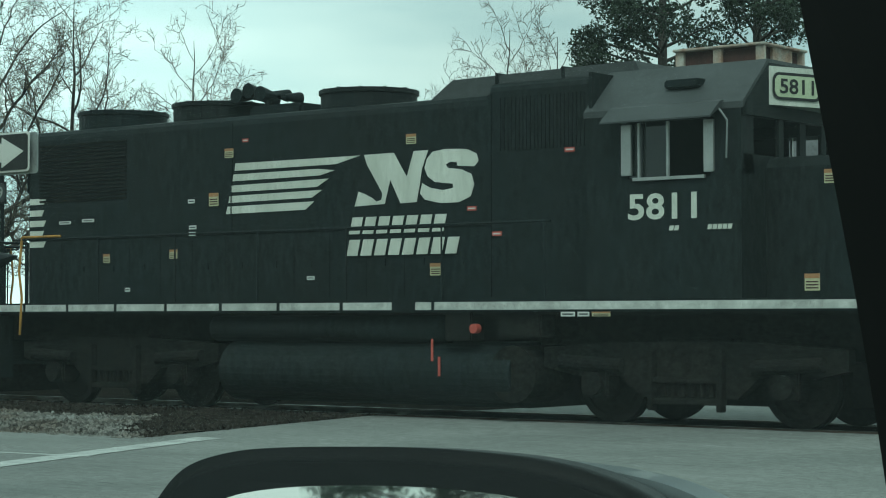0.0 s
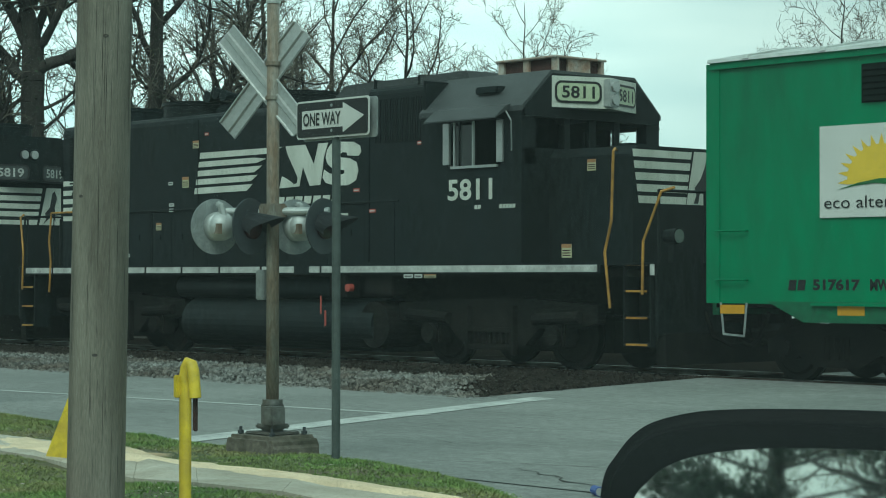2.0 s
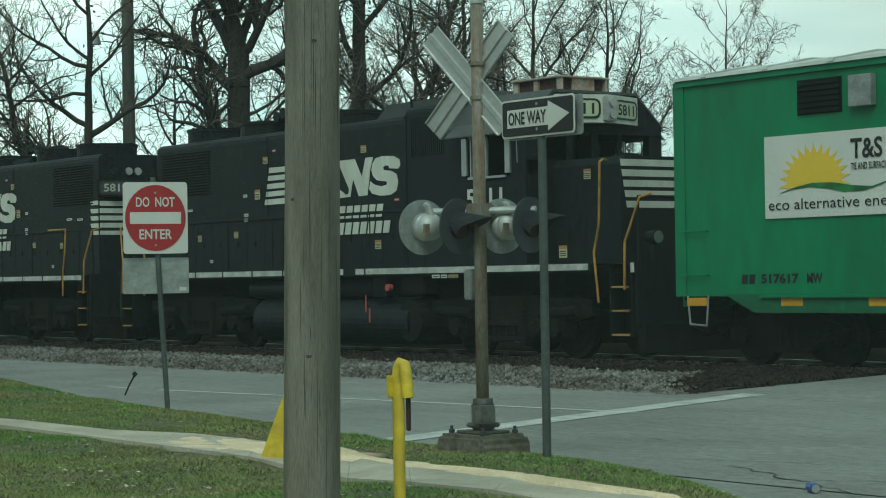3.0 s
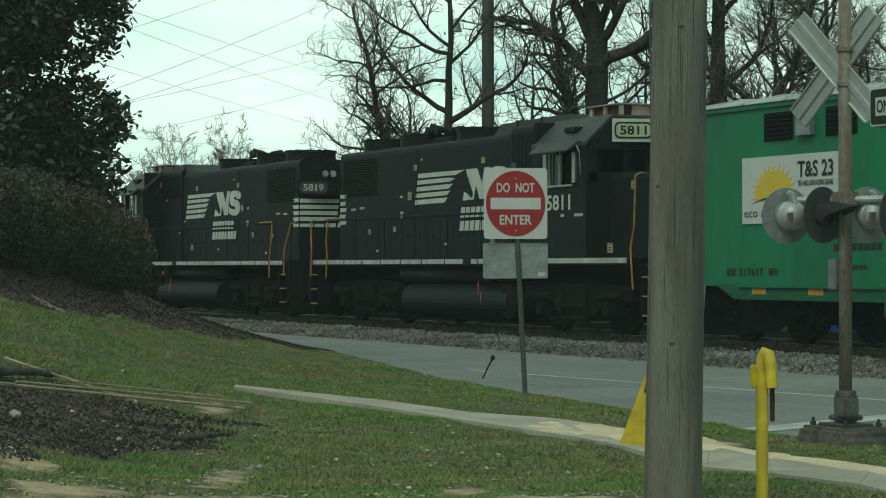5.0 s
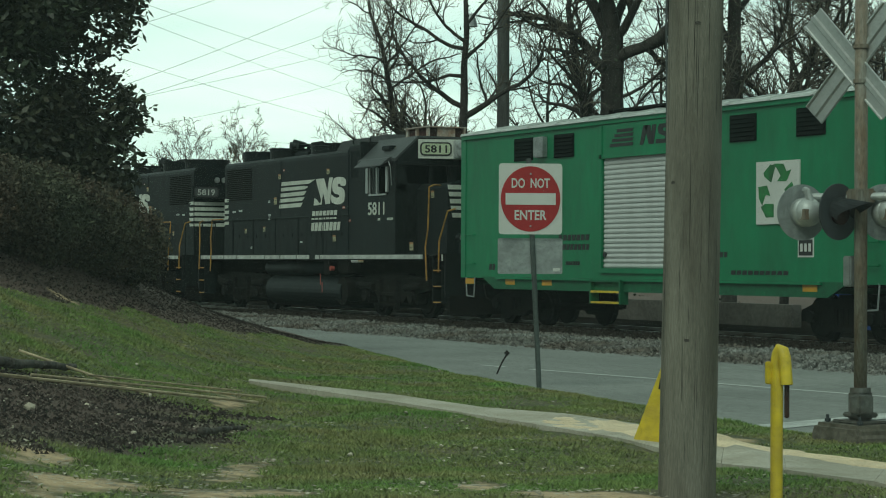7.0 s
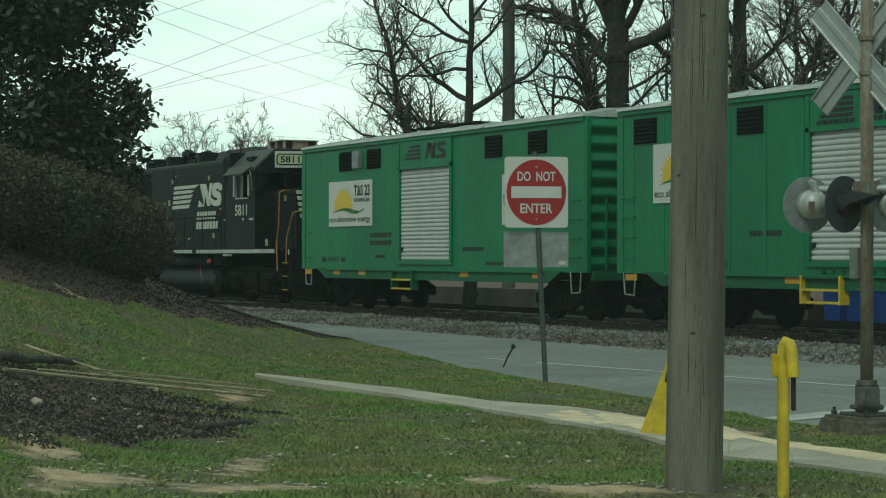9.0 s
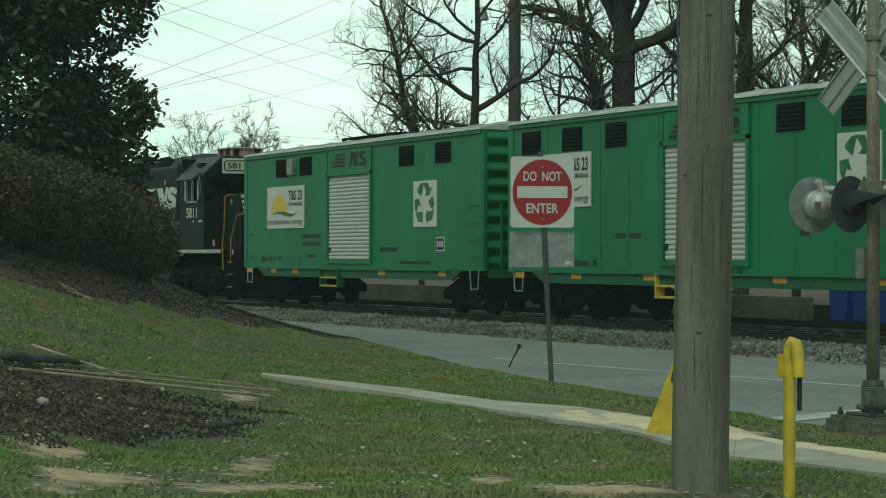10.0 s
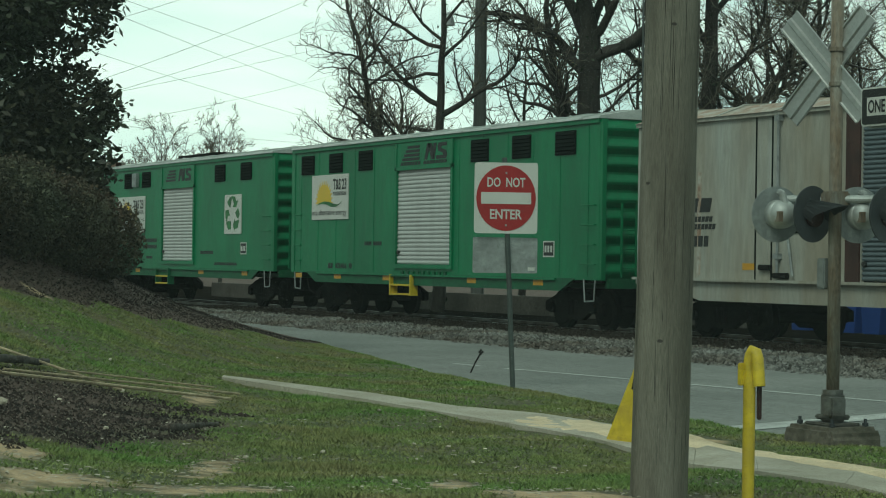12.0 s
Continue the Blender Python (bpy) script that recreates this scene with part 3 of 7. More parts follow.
def build_track():
    prof = [(-0.07, 0), (0.07, 0), (0.07, 0.015), (0.012, 0.04), (0.012, 0.12), (0.036, 0.135), (0.036, 0.165), (-0.036, 0.165), (-0.036, 0.135), (-0.012, 0.12), (-0.012, 0.04), (-0.07, 0.015)]
    for side in (-0.7525, 0.7525):
        pts = [(TRACK_Y + side + a, RAIL - 0.165 + b) for a, b in prof]
        tagged(part("rail", prism(pts, "x", -150, 60), STEELRAIL), "worn steel running rail", "rail", "rails", "structure")
    verts = [(x if x < -100 else -18.4 - (y - 17.5) * 0.1, y, z) for x in (-150, -14.4) for y, z in ((17.3, -0.04), (18.3, 0.035), (20.2, 0.03), (20.5, 0.015))]
    faces = [(i, i + 4, i + 5, i + 1) for i in range(3)]
    # dark sheet carries the train's shade, out past the far side of the track
    tagged(part("track_bed", boxes((-150, -18.9, 20.5, 38.0, -0.1, -0.005), (-18.9, 60, 21.7, 24.4, -0.1, -0.005)), TRACKBED), "oily ballast under the track, darkened for train shade", "ballast", kind="structure")
    tagged(part("ballast_bed", (verts, faces), BALLASTBED), "grey stony ballast shoulder along the track", "ballast", kind="structure")
    tie = None
    for i in range(150):
        x = -84 + 0.5 * i + random.uniform(-0.03, 0.03)
        if -19.1 < x:
            break
        if tie is None:
            tie = part("railway_tie", boxes((-0.11, 0.11, -1.3, 1.3, -0.15, 0.0), bevel=0.012), TIEWOOD)
            tagged(tie, "dark creosoted wooden railway tie", "railway tie", "ties under the track", "structure")
            tie.matrix_basis = pose(x, TRACK_Y, RAIL - 0.07)
        else:
            o = share("railway_tie", tie, pose(x, TRACK_Y, RAIL - 0.07, 0, 0, random.uniform(-1, 1)))
            tagged(o, "dark creosoted wooden railway tie", "railway tie", "ties under the track", "structure")
    rnd = random.Random(5)
    octa = [(1, 0, 0), (-1, 0, 0), (0, 1, 0), (0, -1, 0), (0, 0, 1), (0, 0, -1)]
    tri = [(0, 2, 4), (2, 1, 4), (1, 3, 4), (3, 0, 4), (2, 0, 5), (1, 2, 5), (3, 1, 5), (0, 3, 5)]
    pale, shaded = ([], []), ([], [])
    for i in range(46000):
        x = -18.3 - 39 * rnd.random() ** 1.25
        y = rnd.uniform(17.25, 22.5)
        if x > -18.45 - (y - 17.5) * 0.1 + 0.25 * noise.noise((y * 1.5, 0, 2)):
            continue
        # the edge of the shade-dark stones wanders, and swings outward near the crossing
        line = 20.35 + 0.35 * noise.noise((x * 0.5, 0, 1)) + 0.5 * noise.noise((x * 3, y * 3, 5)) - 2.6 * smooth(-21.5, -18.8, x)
        verts, faces = shaded if y > line else pale
        z = 0.035 * smooth(17.3, 18.3, y) - 0.04 * (1 - smooth(17.3, 18.3, y)) + rnd.uniform(-0.01, 0.03)
        s = rnd.uniform(0.022, 0.055)
        b = len(verts)
        rot = Euler((rnd.random() * 6, rnd.random() * 6, rnd.random() * 6)).to_matrix()
        sx, sy, sz = s * rnd.uniform(0.7, 1.3), s * rnd.uniform(0.7, 1.2), s * rnd.uniform(0.5, 1.0)
        for p in octa:
            q = rot @ Vector((p[0] * sx, p[1] * sy, p[2] * sz))
            verts.append((x + q.x, y + q.y, z + q.z))
        faces += [tuple(b + k for k in f) for f in tri]
    tagged(part("ballast_stones", pale, STONE), "loose grey crushed ballast stones", "ballast", kind="stuff")
    tagged(part("ballast_stones", shaded, SHADESTONE), "oily ballast stones beside the rails, darkened for train shade", "ballast", kind="stuff")


build_track()


def build_grass():
    rnd = random.Random(11)
    verts, faces, lv, lf, mv, mf = [], [], [], [], [], []
    for i in range(1000000):
        d = rnd.uniform(8, 34)
        l = rnd.uniform(-0.27, 0.5) * d
        if l > 0.27 * d and d > 17:
            continue
        x, y = -0.89 * d + 0.456 * l, 0.456 * d + 0.89 * l
        ins = verge_inside(x, y)
        if ins < 0.02:
            continue
        sandy, mul = sand_at(x, y), mulch_at(x, y)
        walkway = on_walk(x, y)
        clump = noise.noise((x * 1.1, y * 1.1, 7)) + 0.6 * noise.noise((x * 3.5, y * 3.5, 2))
        bare = noise.noise((x * 0.55, y * 0.55, 9)) + 0.5 * noise.noise((x * 1.7, y * 1.7, 5))
        keep = 0.90 + clump * 0.7 - 1.2 * smooth(0.25, 0.75, sandy) - 1.6 * smooth(0.35, 0.75, mul) - 1.1 * max(0.0, bare - 0.12 + 0.25 * smooth(15, 9, d))
        if walkway or rnd.random() > keep:
            if not walkway and mul > 0.45 and rnd.random() < 0.22:
                s = rnd.uniform(0.008, 0.024)
                z = height(x, y) + 0.008
                a = rnd.uniform(0, 6.3)
                b = len(mv)
                mv += [(x - s * math.cos(a), y - s * math.sin(a), z), (x + s * math.cos(a), y + s * math.sin(a), z + rnd.uniform(0, 0.02)), (x - s * 0.4 * math.sin(a), y + s * 0.4 * math.cos(a), z + 0.022)]
                mf.append((b, b + 1, b + 2))
            elif not walkway and rnd.random() < 0.030 + 0.05 * sandy:
                s = rnd.uniform(0.008, 0.030) * rnd.uniform(0.6, 1.1)
                z = height(x, y) + 0.012
                a = rnd.uniform(0, 6.3)
                b = len(lv)
                lv += [(x - s * math.cos(a), y - s * math.sin(a), z), (x + s * math.sin(a) * 0.6, y - s * math.cos(a) * 0.6, z + s * 0.16), (x + s * math.cos(a), y + s * math.sin(a), z + 0.004), (x - s * math.sin(a) * 0.6, y + s * math.cos(a) * 0.6, z + s * 0.12)]
                lf.append((b, b + 1, b + 2, b + 3))
            continue
        z = height(x, y) - 0.005
        h = rnd.uniform(0.010, 0.027) * (1.0 + max(0, clump) * 1.1)
        a, w = rnd.uniform(0, 6.3), rnd.uniform(0.003, 0.006) * (0.8 + d / 20)
        bx, by = rnd.uniform(-0.035, 0.035), rnd.uniform(-0.035, 0.035)
        b = len(verts)
        verts += [(x - w * math.cos(a), y - w * math.sin(a), z), (x + w * math.cos(a), y + w * math.sin(a), z), (x + bx, y + by, z + h)]
        faces.append((b, b + 1, b + 2))
    tagged(part("grass", (verts, faces), BLADE), "short patchy green and straw grass", "grass", kind="stuff")
    tagged(part("mulch_chips", (mv, mf), MULCH), "dark brown mulch chips", "mulch", kind="stuff")
    tagged(part("leaf_litter", (lv, lf), LITTER), "scattered pale dead leaves in the grass", "leaf litter", kind="stuff")


build_grass()


# ---- the train ----
TRAIN = [(0, 0.0), (0.5, -2.316), (1, -4.677), (1.5, -7.043), (2, -9.413), (2.5, -11.78), (3, -14.149), (3.5, -16.49), (3.7, -17.43), (5.5, -26.249), (6, -28.718),
         (6.5, -31.186), (7, -33.65), (9, -43.652), (9.5, -46.150), (10, -48.60), (10.5, -51.112), (11, -53.741), (11.5, -56.341), (12, -58.943)]
ROLLING = []      # (root, x at the start)
WHEELS = []       # (wheelset, x on its car, radius)


def along(t):
    return float(np.interp(t, [r[0] for r in TRAIN], [r[1] for r in TRAIN]))


def car_root(name, cx, label, category):
    root = thing(name, pose(cx, TRACK_Y, RAIL), label, category, "vehicles of the train")
    ROLLING.append((root, cx))
    return root


def wheelset(root, x, r):
    bm = bmesh.new()
    rod(bm, (0, -0.85, 0), (0, 0.85, 0), 0.09, sides=12)
    for s in (-1, 1):
        rod(bm, (0, s * 0.70, 0), (0, s * 0.83, 0), r, sides=32)
        rod(bm, (0, s * 0.69, 0), (0, s * 0.72, 0), r + 0.025, sides=32)
        rod(bm, (0, s * 0.83, 0), (0, s * 0.86, 0), r * 0.82, r * 0.74, sides=24)
        rod(bm, (0, s * 0.86, 0), (0, s * 0.93, 0), 0.14, sides=12)
        for k in range(3):
            a = radians(120 * k)
            rod(bm, (0.085 * math.cos(a), s * 0.93, 0.085 * math.sin(a)), (0.085 * math.cos(a), s * 0.955, 0.085 * math.sin(a)), 0.02, sides=6)
    ob = part("wheelset", bm, GRIME, root, "steel wheels on an axle")
    ob.matrix_basis = pose(x, 0, r)
    WHEELS.append((ob, x, r))


def loco_truck(root, cx):
    for s in (-1, 1):
        y0, y1 = (s * 1.02, s * 1.2) if s > 0 else (-1.2, -1.02)
        bm = prism([(cx - 2.2, 0.72), (cx - 2.2, 0.98), (cx - 0.9, 1.06), (cx + 0.9, 1.06), (cx + 2.2, 0.98), (cx + 2.2, 0.72), (cx + 1.72, 0.62), (cx + 1.0, 0.62), (cx + 0.7, 0.36), (cx - 0.7, 0.36), (cx - 1.0, 0.62), (cx - 1.72, 0.62)], "y", y0, y1)
        part("truck_side_frame", bm, GRIME, root, "cast steel truck side frame")
        for ax in (-1.37, 1.37):
            bm = boxes((cx + ax - 0.2, cx + ax + 0.2, min(y0, y1) - 0.06, max(y0, y1) + 0.06, 0.34, 0.86), bevel=0.03)
            rod(bm, (cx + ax, s * 1.2, 0.52), (cx + ax, s * 1.34, 0.52), 0.15, sides=14)
            for k in (-0.34, 0.34):
                rod(bm, (cx + ax + k, s * 1.1, 0.62), (cx + ax + k, s * 1.1, 1.0), 0.1, sides=10)
            part("journal_box", bm, GRIME, root)
        bm = bmesh.new()
        box(bm, cx - 0.55, cx + 0.55, min(s * 1.2, s * 1.3), max(s * 1.2, s * 1.3), 0.28, 0.36, 0.01)
        box(bm, cx - 0.55, cx + 0.55, min(s * 1.2, s * 1.3), max(s * 1.2, s * 1.3), 0.55, 0.62, 0.01)
        for k in (-0.5, 0.5):
            box(bm, cx + k - 0.04, cx + k + 0.04, min(s * 1.2, s * 1.32), max(s * 1.2, s * 1.32), 0.2, 0.95, 0.01)
        rod(bm, (cx + 0.95, s * 1.25, 0.75), (cx + 1.9, s * 1.25, 0.8), 0.09, sides=12)
        rod(bm, (cx - 1.9, s * 1.25, 0.8), (cx - 0.95, s * 1.25, 0.75), 0.09, sides=12)
        for k in range(6):
            rod(bm, (cx - 0.36 + 0.14 * k, s * 1.2, 0.38), (cx - 0.36 + 0.14 * k, s * 1.2, 0.54), 0.05, sides=8)
        part("brake_rigging", bm, GRIME, root)
    part("truck_bolster", boxes((cx - 0.5, cx + 0.5, -1.0, 1.0, 0.55, 1.1), (cx - 1.9, cx + 1.9, -0.5, 0.5, 0.25, 0.8)), GRIME, root)
    for ax in (-1.37, 1.37):
        wheelset(root, cx + ax, 0.508)


def coupler(root, x, d):
    bm = boxes((min(x, x + d * 0.5), max(x, x + d * 0.5), -0.09, 0.09, 0.74, 0.95), (min(x + d * 0.4, x + d * 0.72), max(x + d * 0.4, x + d * 0.72), -0.16, 0.16, 0.66, 1.02), bevel=0.02)
    part("coupler", bm, GRIME, root, "rusty knuckle coupler")
    for k in (-0.45, 0.45):
        part("air_hose", pipe([(x, k, 0.9), (x + d * 0.15, k, 0.55), (x + d * 0.4, k * 0.8, 0.42), (x + d * 0.7, k * 0.5, 0.5)], 0.03), GRIME, root)


def sticker(root, x, z, w, h, y, kind=0):
    p = part("warning_sticker", flat_shapes([[(x, z), (x + w, z), (x + w, z + h), (x, z + h)]], y, 0.003), (STICKER, SIGNWHITE, STICKRED, STICKORANGE)[kind], root)
    if kind == 0:
        part("sticker_header", flat_shapes([[(x, z + h * 0.72), (x + w, z + h * 0.72), (x + w, z + h), (x, z + h)]], y - 0.004, 0.003), STICKORANGE, p)
        for k in range(3):
            part("print_bar", flat_shapes([[(x + w * 0.1, z + h * (0.12 + 0.18 * k)), (x + w * 0.9, z + h * (0.12 + 0.18 * k)), (x + w * 0.9, z + h * (0.2 + 0.18 * k)), (x + w * 0.1, z + h * (0.2 + 0.18 * k))]], y - 0.004, 0.003), RUSTDARK, p)
    else:
        part("print_bar", flat_shapes([[(x + w * 0.12, z + h * 0.35), (x + w * 0.88, z + h * 0.35), (x + w * 0.88, z + h * 0.65), (x + w * 0.12, z + h * 0.65)]], y - 0.004, 0.003), SIGNWHITE if kind == 2 else GREYROOF, p)


def logo(root, x0, x1, z0, z1, y, material, label):
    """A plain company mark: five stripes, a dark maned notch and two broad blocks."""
    w, h = x1 - x0, z1 - z0

    def q(*uv):
        out = []
        for u, v in zip(uv[::2], uv[1::2]):
            top, low = 29.4 - (u - 1.6) * 0.068, 37.4 - u * 0.036
            out.append((x0 + u / 45.8 * w, z0 + (low - v) / (low - top) * h))
        return out
    stripes = [q(1.6, 29.3, 25.4, 27.7, 20.9, 29.2, 1.4, 30.5), q(1.2, 31.1, 17.5, 30.0, 20.7, 30.2, 17.9, 31.1, 1.0, 32.2), q(0.8, 32.9, 19.6, 31.6, 17.4, 33.0, 0.6, 34.0),
               q(0.4, 34.6, 18.4, 33.5, 16.4, 34.8, 0.2, 35.7), q(0.0, 36.3, 16.9, 35.4, 15.2, 36.8, -0.3, 37.5)]
    lg = part("logo_stripes", flat_shapes(stripes, y), material, root, label)
    block = q(26.1, 27.6, 31.4, 27.2, 33.7, 31.3, 34.9, 26.9, 37.4, 26.7, 36.3, 30.0, 36.0, 32.3, 35.4, 35.6, 32.6, 35.8, 30.8, 31.8, 29.8, 35.9, 24.4, 36.3, 25.1, 33.8, 26.4, 34.3, 27.6, 34.9, 28.3, 35.5, 29.2, 35.2, 29.4, 34.1, 28.1, 31.8, 26.6, 29.2)
    part("logo_block", flat_shapes([block], y), material, lg)
    bow = q(45.2, 29.5, 45.9, 28.6, 45.6, 27.3, 43.9, 26.5, 40.4, 26.5, 38.2, 27.0, 37.2, 28.2, 36.8, 29.8, 37.3, 31.2, 38.6, 32.2, 41.6, 32.5, 41.7, 33.2, 40.0, 33.6, 37.8, 33.2, 36.4, 32.4, 36.0, 34.1, 36.8, 35.2, 39.4, 35.8, 42.6, 35.7, 44.6, 34.7, 45.2, 32.6, 44.7, 30.8, 43.0, 30.0, 40.8, 29.8, 40.4, 29.2, 41.2, 28.7, 42.3, 28.8, 42.4, 29.4)
    part("logo_block", flat_shapes([bow], y - 0.001), material, lg)
    return lg


def boards(root, d, x, e, number, back, z, tall):
    """Two number boards on a shallow wedge, with a headlight between them at the front."""
    f = d * e
    wedge = part("number_board_housing", prism([(d * x, -0.95), (d * x + f * 0.34, 0.0), (d * x, 0.95)], "z", z, z + tall), back, root, "wedge with two number boards")
    for s in (-1, 1):
        lean = math.degrees(math.atan2(0.34, 0.95))
        turn = (90 + s * lean) if f > 0 else (-90 - s * lean)
        m = pose(d * x + f * 0.17, s * 0.475, z, 0, 0, turn)
        z0, z1 = tall / 2 - 0.15, tall / 2 + 0.15
        u = 0.06 * s * f
        nb = part("number_board", prism(rounded(u - 0.37, u + 0.37, z0, z1, 0.09), "y", -0.012, 0.0), BOARDGREEN if e > 0 else GREYROOF, wedge, "pale green number board" if e > 0 else "dark grey number board")
        nb.matrix_basis = m
        bm = bmesh.new()
        o, i = rounded(u - 0.40, u + 0.40, z0 - 0.02, z1 + 0.02, 0.11), rounded(u - 0.36, u + 0.36, z0 + 0.015, z1 - 0.015, 0.08)
        vo = [bm.verts.new((a, -0.015, b)) for a, b in o]
        vi = [bm.verts.new((a, -0.015, b)) for a, b in i]
        for k in range(len(o)):
            bm.faces.new((vo[k], vo[(k + 1) % len(o)], vi[(k + 1) % len(o)], vi[k]))
        bd = part("number_board_border", bm, SIGNBLACK, wedge)
        bd.matrix_basis = m
        text("board_number", number, 0.19, 0.56, m @ pose(u - 0.28, -0.014, tall / 2 - 0.095) @ FACE, SIGNBLACK if e > 0 else STRIPE, wedge)
    if e > 0:
        bm = boxes((min(d * (x + 0.26), d * (x + 0.42)), max(d * (x + 0.26), d * (x + 0.42)), -0.12, 0.12, z + 0.02, z + tall - 0.02), bevel=0.02)
        hb = part("headlight_housing", bm, SILVER, root)
        for q in (0.14, 0.34):
            part("headlight", rod(bmesh.new(), (d * (x + 0.42), 0, z + q), (d * (x + 0.46), 0, z + q), 0.085, 0.08, sides=16), ALU, hb, "round sealed headlight")


def loco(name, cx, d, number, label):
    """A four-axle diesel with its cab towards d (+1: to the right)."""
    root = car_root(name, cx, label, "locomotive")
    X = lambda a, b: (min(d * a, d * b), max(d * a, d * b))

    def bx(rows, bevel=0.0):
        return boxes(*[(*X(r[0], r[1]), *r[2:]) for r in rows], bevel=bevel)
    P = lambda pts: [(d * a, b) for a, b in pts]
    # frame and walkway
    part("underframe", bx([(-8.3, 8.8, -0.75, 0.75, 1.0, 1.48), (-8.3, 8.8, -1.45, 1.45, 1.40, 1.5)], 0.01), GRIME, root)
    part("walkway", bx([(-8.3, 8.8, -1.55, 1.55, 1.565, 1.60)], 0.008), BLACK, root)
    for s in (-1, 1):
        x = -7.95
        lengths = (1.02, 1.02, 1.10, 1.10, 1.15, 1.15, 1.2, 0.95)
        for w in lengths:
            part("sill_stripe", boxes((*X(x, x + w - 0.07), min(s * 1.545, s * 1.556), max(s * 1.545, s * 1.556), 1.47, 1.575)), STRIPE, root)
            x += w
        part("sill_stripe", boxes((*X(x + 0.35, x + 0.62), min(s * 1.545, s * 1.556), max(s * 1.545, s * 1.556), 1.47, 1.575)), STRIPE, root)
        part("sill_stripe", boxes((*X(x + 0.68, 7.7), min(s * 1.545, s * 1.556), max(s * 1.545, s * 1.556), 1.47, 1.575)), STRIPE, root)
        part("sill_stripe", boxes((*X(8.72, 8.8), min(s * 1.545, s * 1.556), max(s * 1.545, s * 1.556), 1.42, 1.575)), STRIPE, root)
        part("side_sill", boxes((*X(-8.1, 7.75), min(s * 1.40, s * 1.54), max(s * 1.40, s * 1.54), 1.44, 1.58)), BLACK, root)
    # long hood with rounded shoulders
    def hood_section(w, top, r):
        pts = [(-w, 1.6), (w, 1.6)]
        pts += [(w - r + r * math.cos(radians(a)), top - r + r * math.sin(radians(a))) for a in (0, 30, 60, 90)]
        pts += [(-w + r - r * math.sin(radians(a)), top - r + r * math.cos(radians(a))) for a in (0, 30, 60, 90)]
        return pts
    part("long_hood", prism(hood_section(0.9, 4.42, 0.16), "x", *X(-7.62, 1.9)), BLACK, root, "black long hood")
    part("equipment_hood", prism(hood_section(0.93, 4.55, 0.12), "x", *X(1.9, 3.9)), BLACK, root)
    for s in (-1, 1):
        for k, a in enumerate((-7.5, -6.6, -5.9, -5.2, -4.5, -3.8, -3.1, -2.4, -1.7, -1.0, -0.3, 0.4, 1.1)):
            dr = part("hood_door", boxes((*X(a, a + 0.67), min(s * 0.9, s * 0.906), max(s * 0.9, s * 0.906), 1.66, 2.62), bevel=0.003), BLACK, root)
            part("door_latch", boxes((*X(a + 0.28, a + 0.33), min(s * 0.906, s * 0.925), max(s * 0.906, s * 0.925), 2.1, 2.2)), BLACK, dr)
    part("name_bars", word_bars((-3.08 if d > 0 else -1.55) + 2.44, (-3.08 if d > 0 else -1.55) + 4.22, 2.56, 2.61, 7, -0.93), WHITE, root)
    part("hood_seam", bx([(-7.6, 3.1, -0.925, -0.9, 2.63, 2.655), (-7.6, 3.1, 0.9, 0.925, 2.63, 2.655), (-3.02, -2.99, -0.912, 0.912, 2.65, 4.3), (1.87, 1.92, -0.95, 0.95, 1.65, 4.4)]), BLACK, root)
    for s in (-1, 1):
        bm = bmesh.new()
        for k in range(28):
            box(bm, *X(2.05 + 0.062 * k, 2.08 + 0.062 * k), min(s * 0.93, s * 0.945), max(s * 0.93, s * 0.945), 3.62, 4.34)
        part("intake_grille", bm, BLACK, root)
        bm = bmesh.new()
        for k in range(16):
            box(bm, *X(-7.35, -5.3), min(s * 0.9, s * 0.92), max(s * 0.9, s * 0.92), 3.25 + 0.06 * k, 3.28 + 0.06 * k)
        part("radiator_grille", bm, GRIME, root)
    # roof furniture
    part("filter_box", prism(P([(0.75, 4.40), (1.15, 4.66), (4.15, 4.70), (4.25, 4.52), (3.9, 4.40)]), "y", -0.8, 0.8), GREYROOF, root, "grey sloped intake box on the roof")
    part("filter_box_seam", bx([(1.9, 1.95, -0.82, 0.82, 4.5, 4.70)]), BLACK, root)
    part("filter_box_seam", bx([(3.0, 3.04, -0.82, 0.82, 4.5, 4.71)]), BLACK, root)
    for fx, fr in ((-1.05, 0.72), (-4.15, 0.72), (-6.35, 0.72)):
        bm = bmesh.new()
        rod(bm, (d * fx, 0, 4.38), (d * fx, 0, 4.70), fr, sides=32)
        rod(bm, (d * fx, 0, 4.66), (d * fx, 0, 4.72), fr + 0.03, sides=32)
        f = part("cooling_fan", bm, BLACK, root, "round black radiator fan housing")
        bm = bmesh.new()
        for k in range(12):
            a = radians(30 * k)
            rod(bm, (d * fx, 0, 4.73), (d * fx + fr * math.cos(a), fr * math.sin(a), 4.73), 0.012, sides=4)
        part("fan_guard", bm, GRIME, f)
    part("exhaust_housing", bx([(-3.1, -2.0, -0.45, 0.45, 4.38, 4.60)], 0.05), BLACK, root)
    bm = bmesh.new()
    for k, (hx, hz) in enumerate(((-3.35, 4.78), (-3.1, 4.84), (-2.85, 4.78))):
        rod(bm, (d * hx, -0.45, hz), (d * hx, -0.1, hz), 0.12, 0.04, sides=12)
        rod(bm, (d * hx, 0.45, hz), (d * hx, 0.1, hz), 0.10, 0.04, sides=12)
    rod(bm, (d * -3.1, 0, 4.4), (d * -3.1, 0, 4.84), 0.05)
    rod(bm, (d * -3.4, 0, 4.79), (d * -2.8, 0, 4.79), 0.04)
    part("air_horn", bm, BLACK, root, "black five-chime air horn")
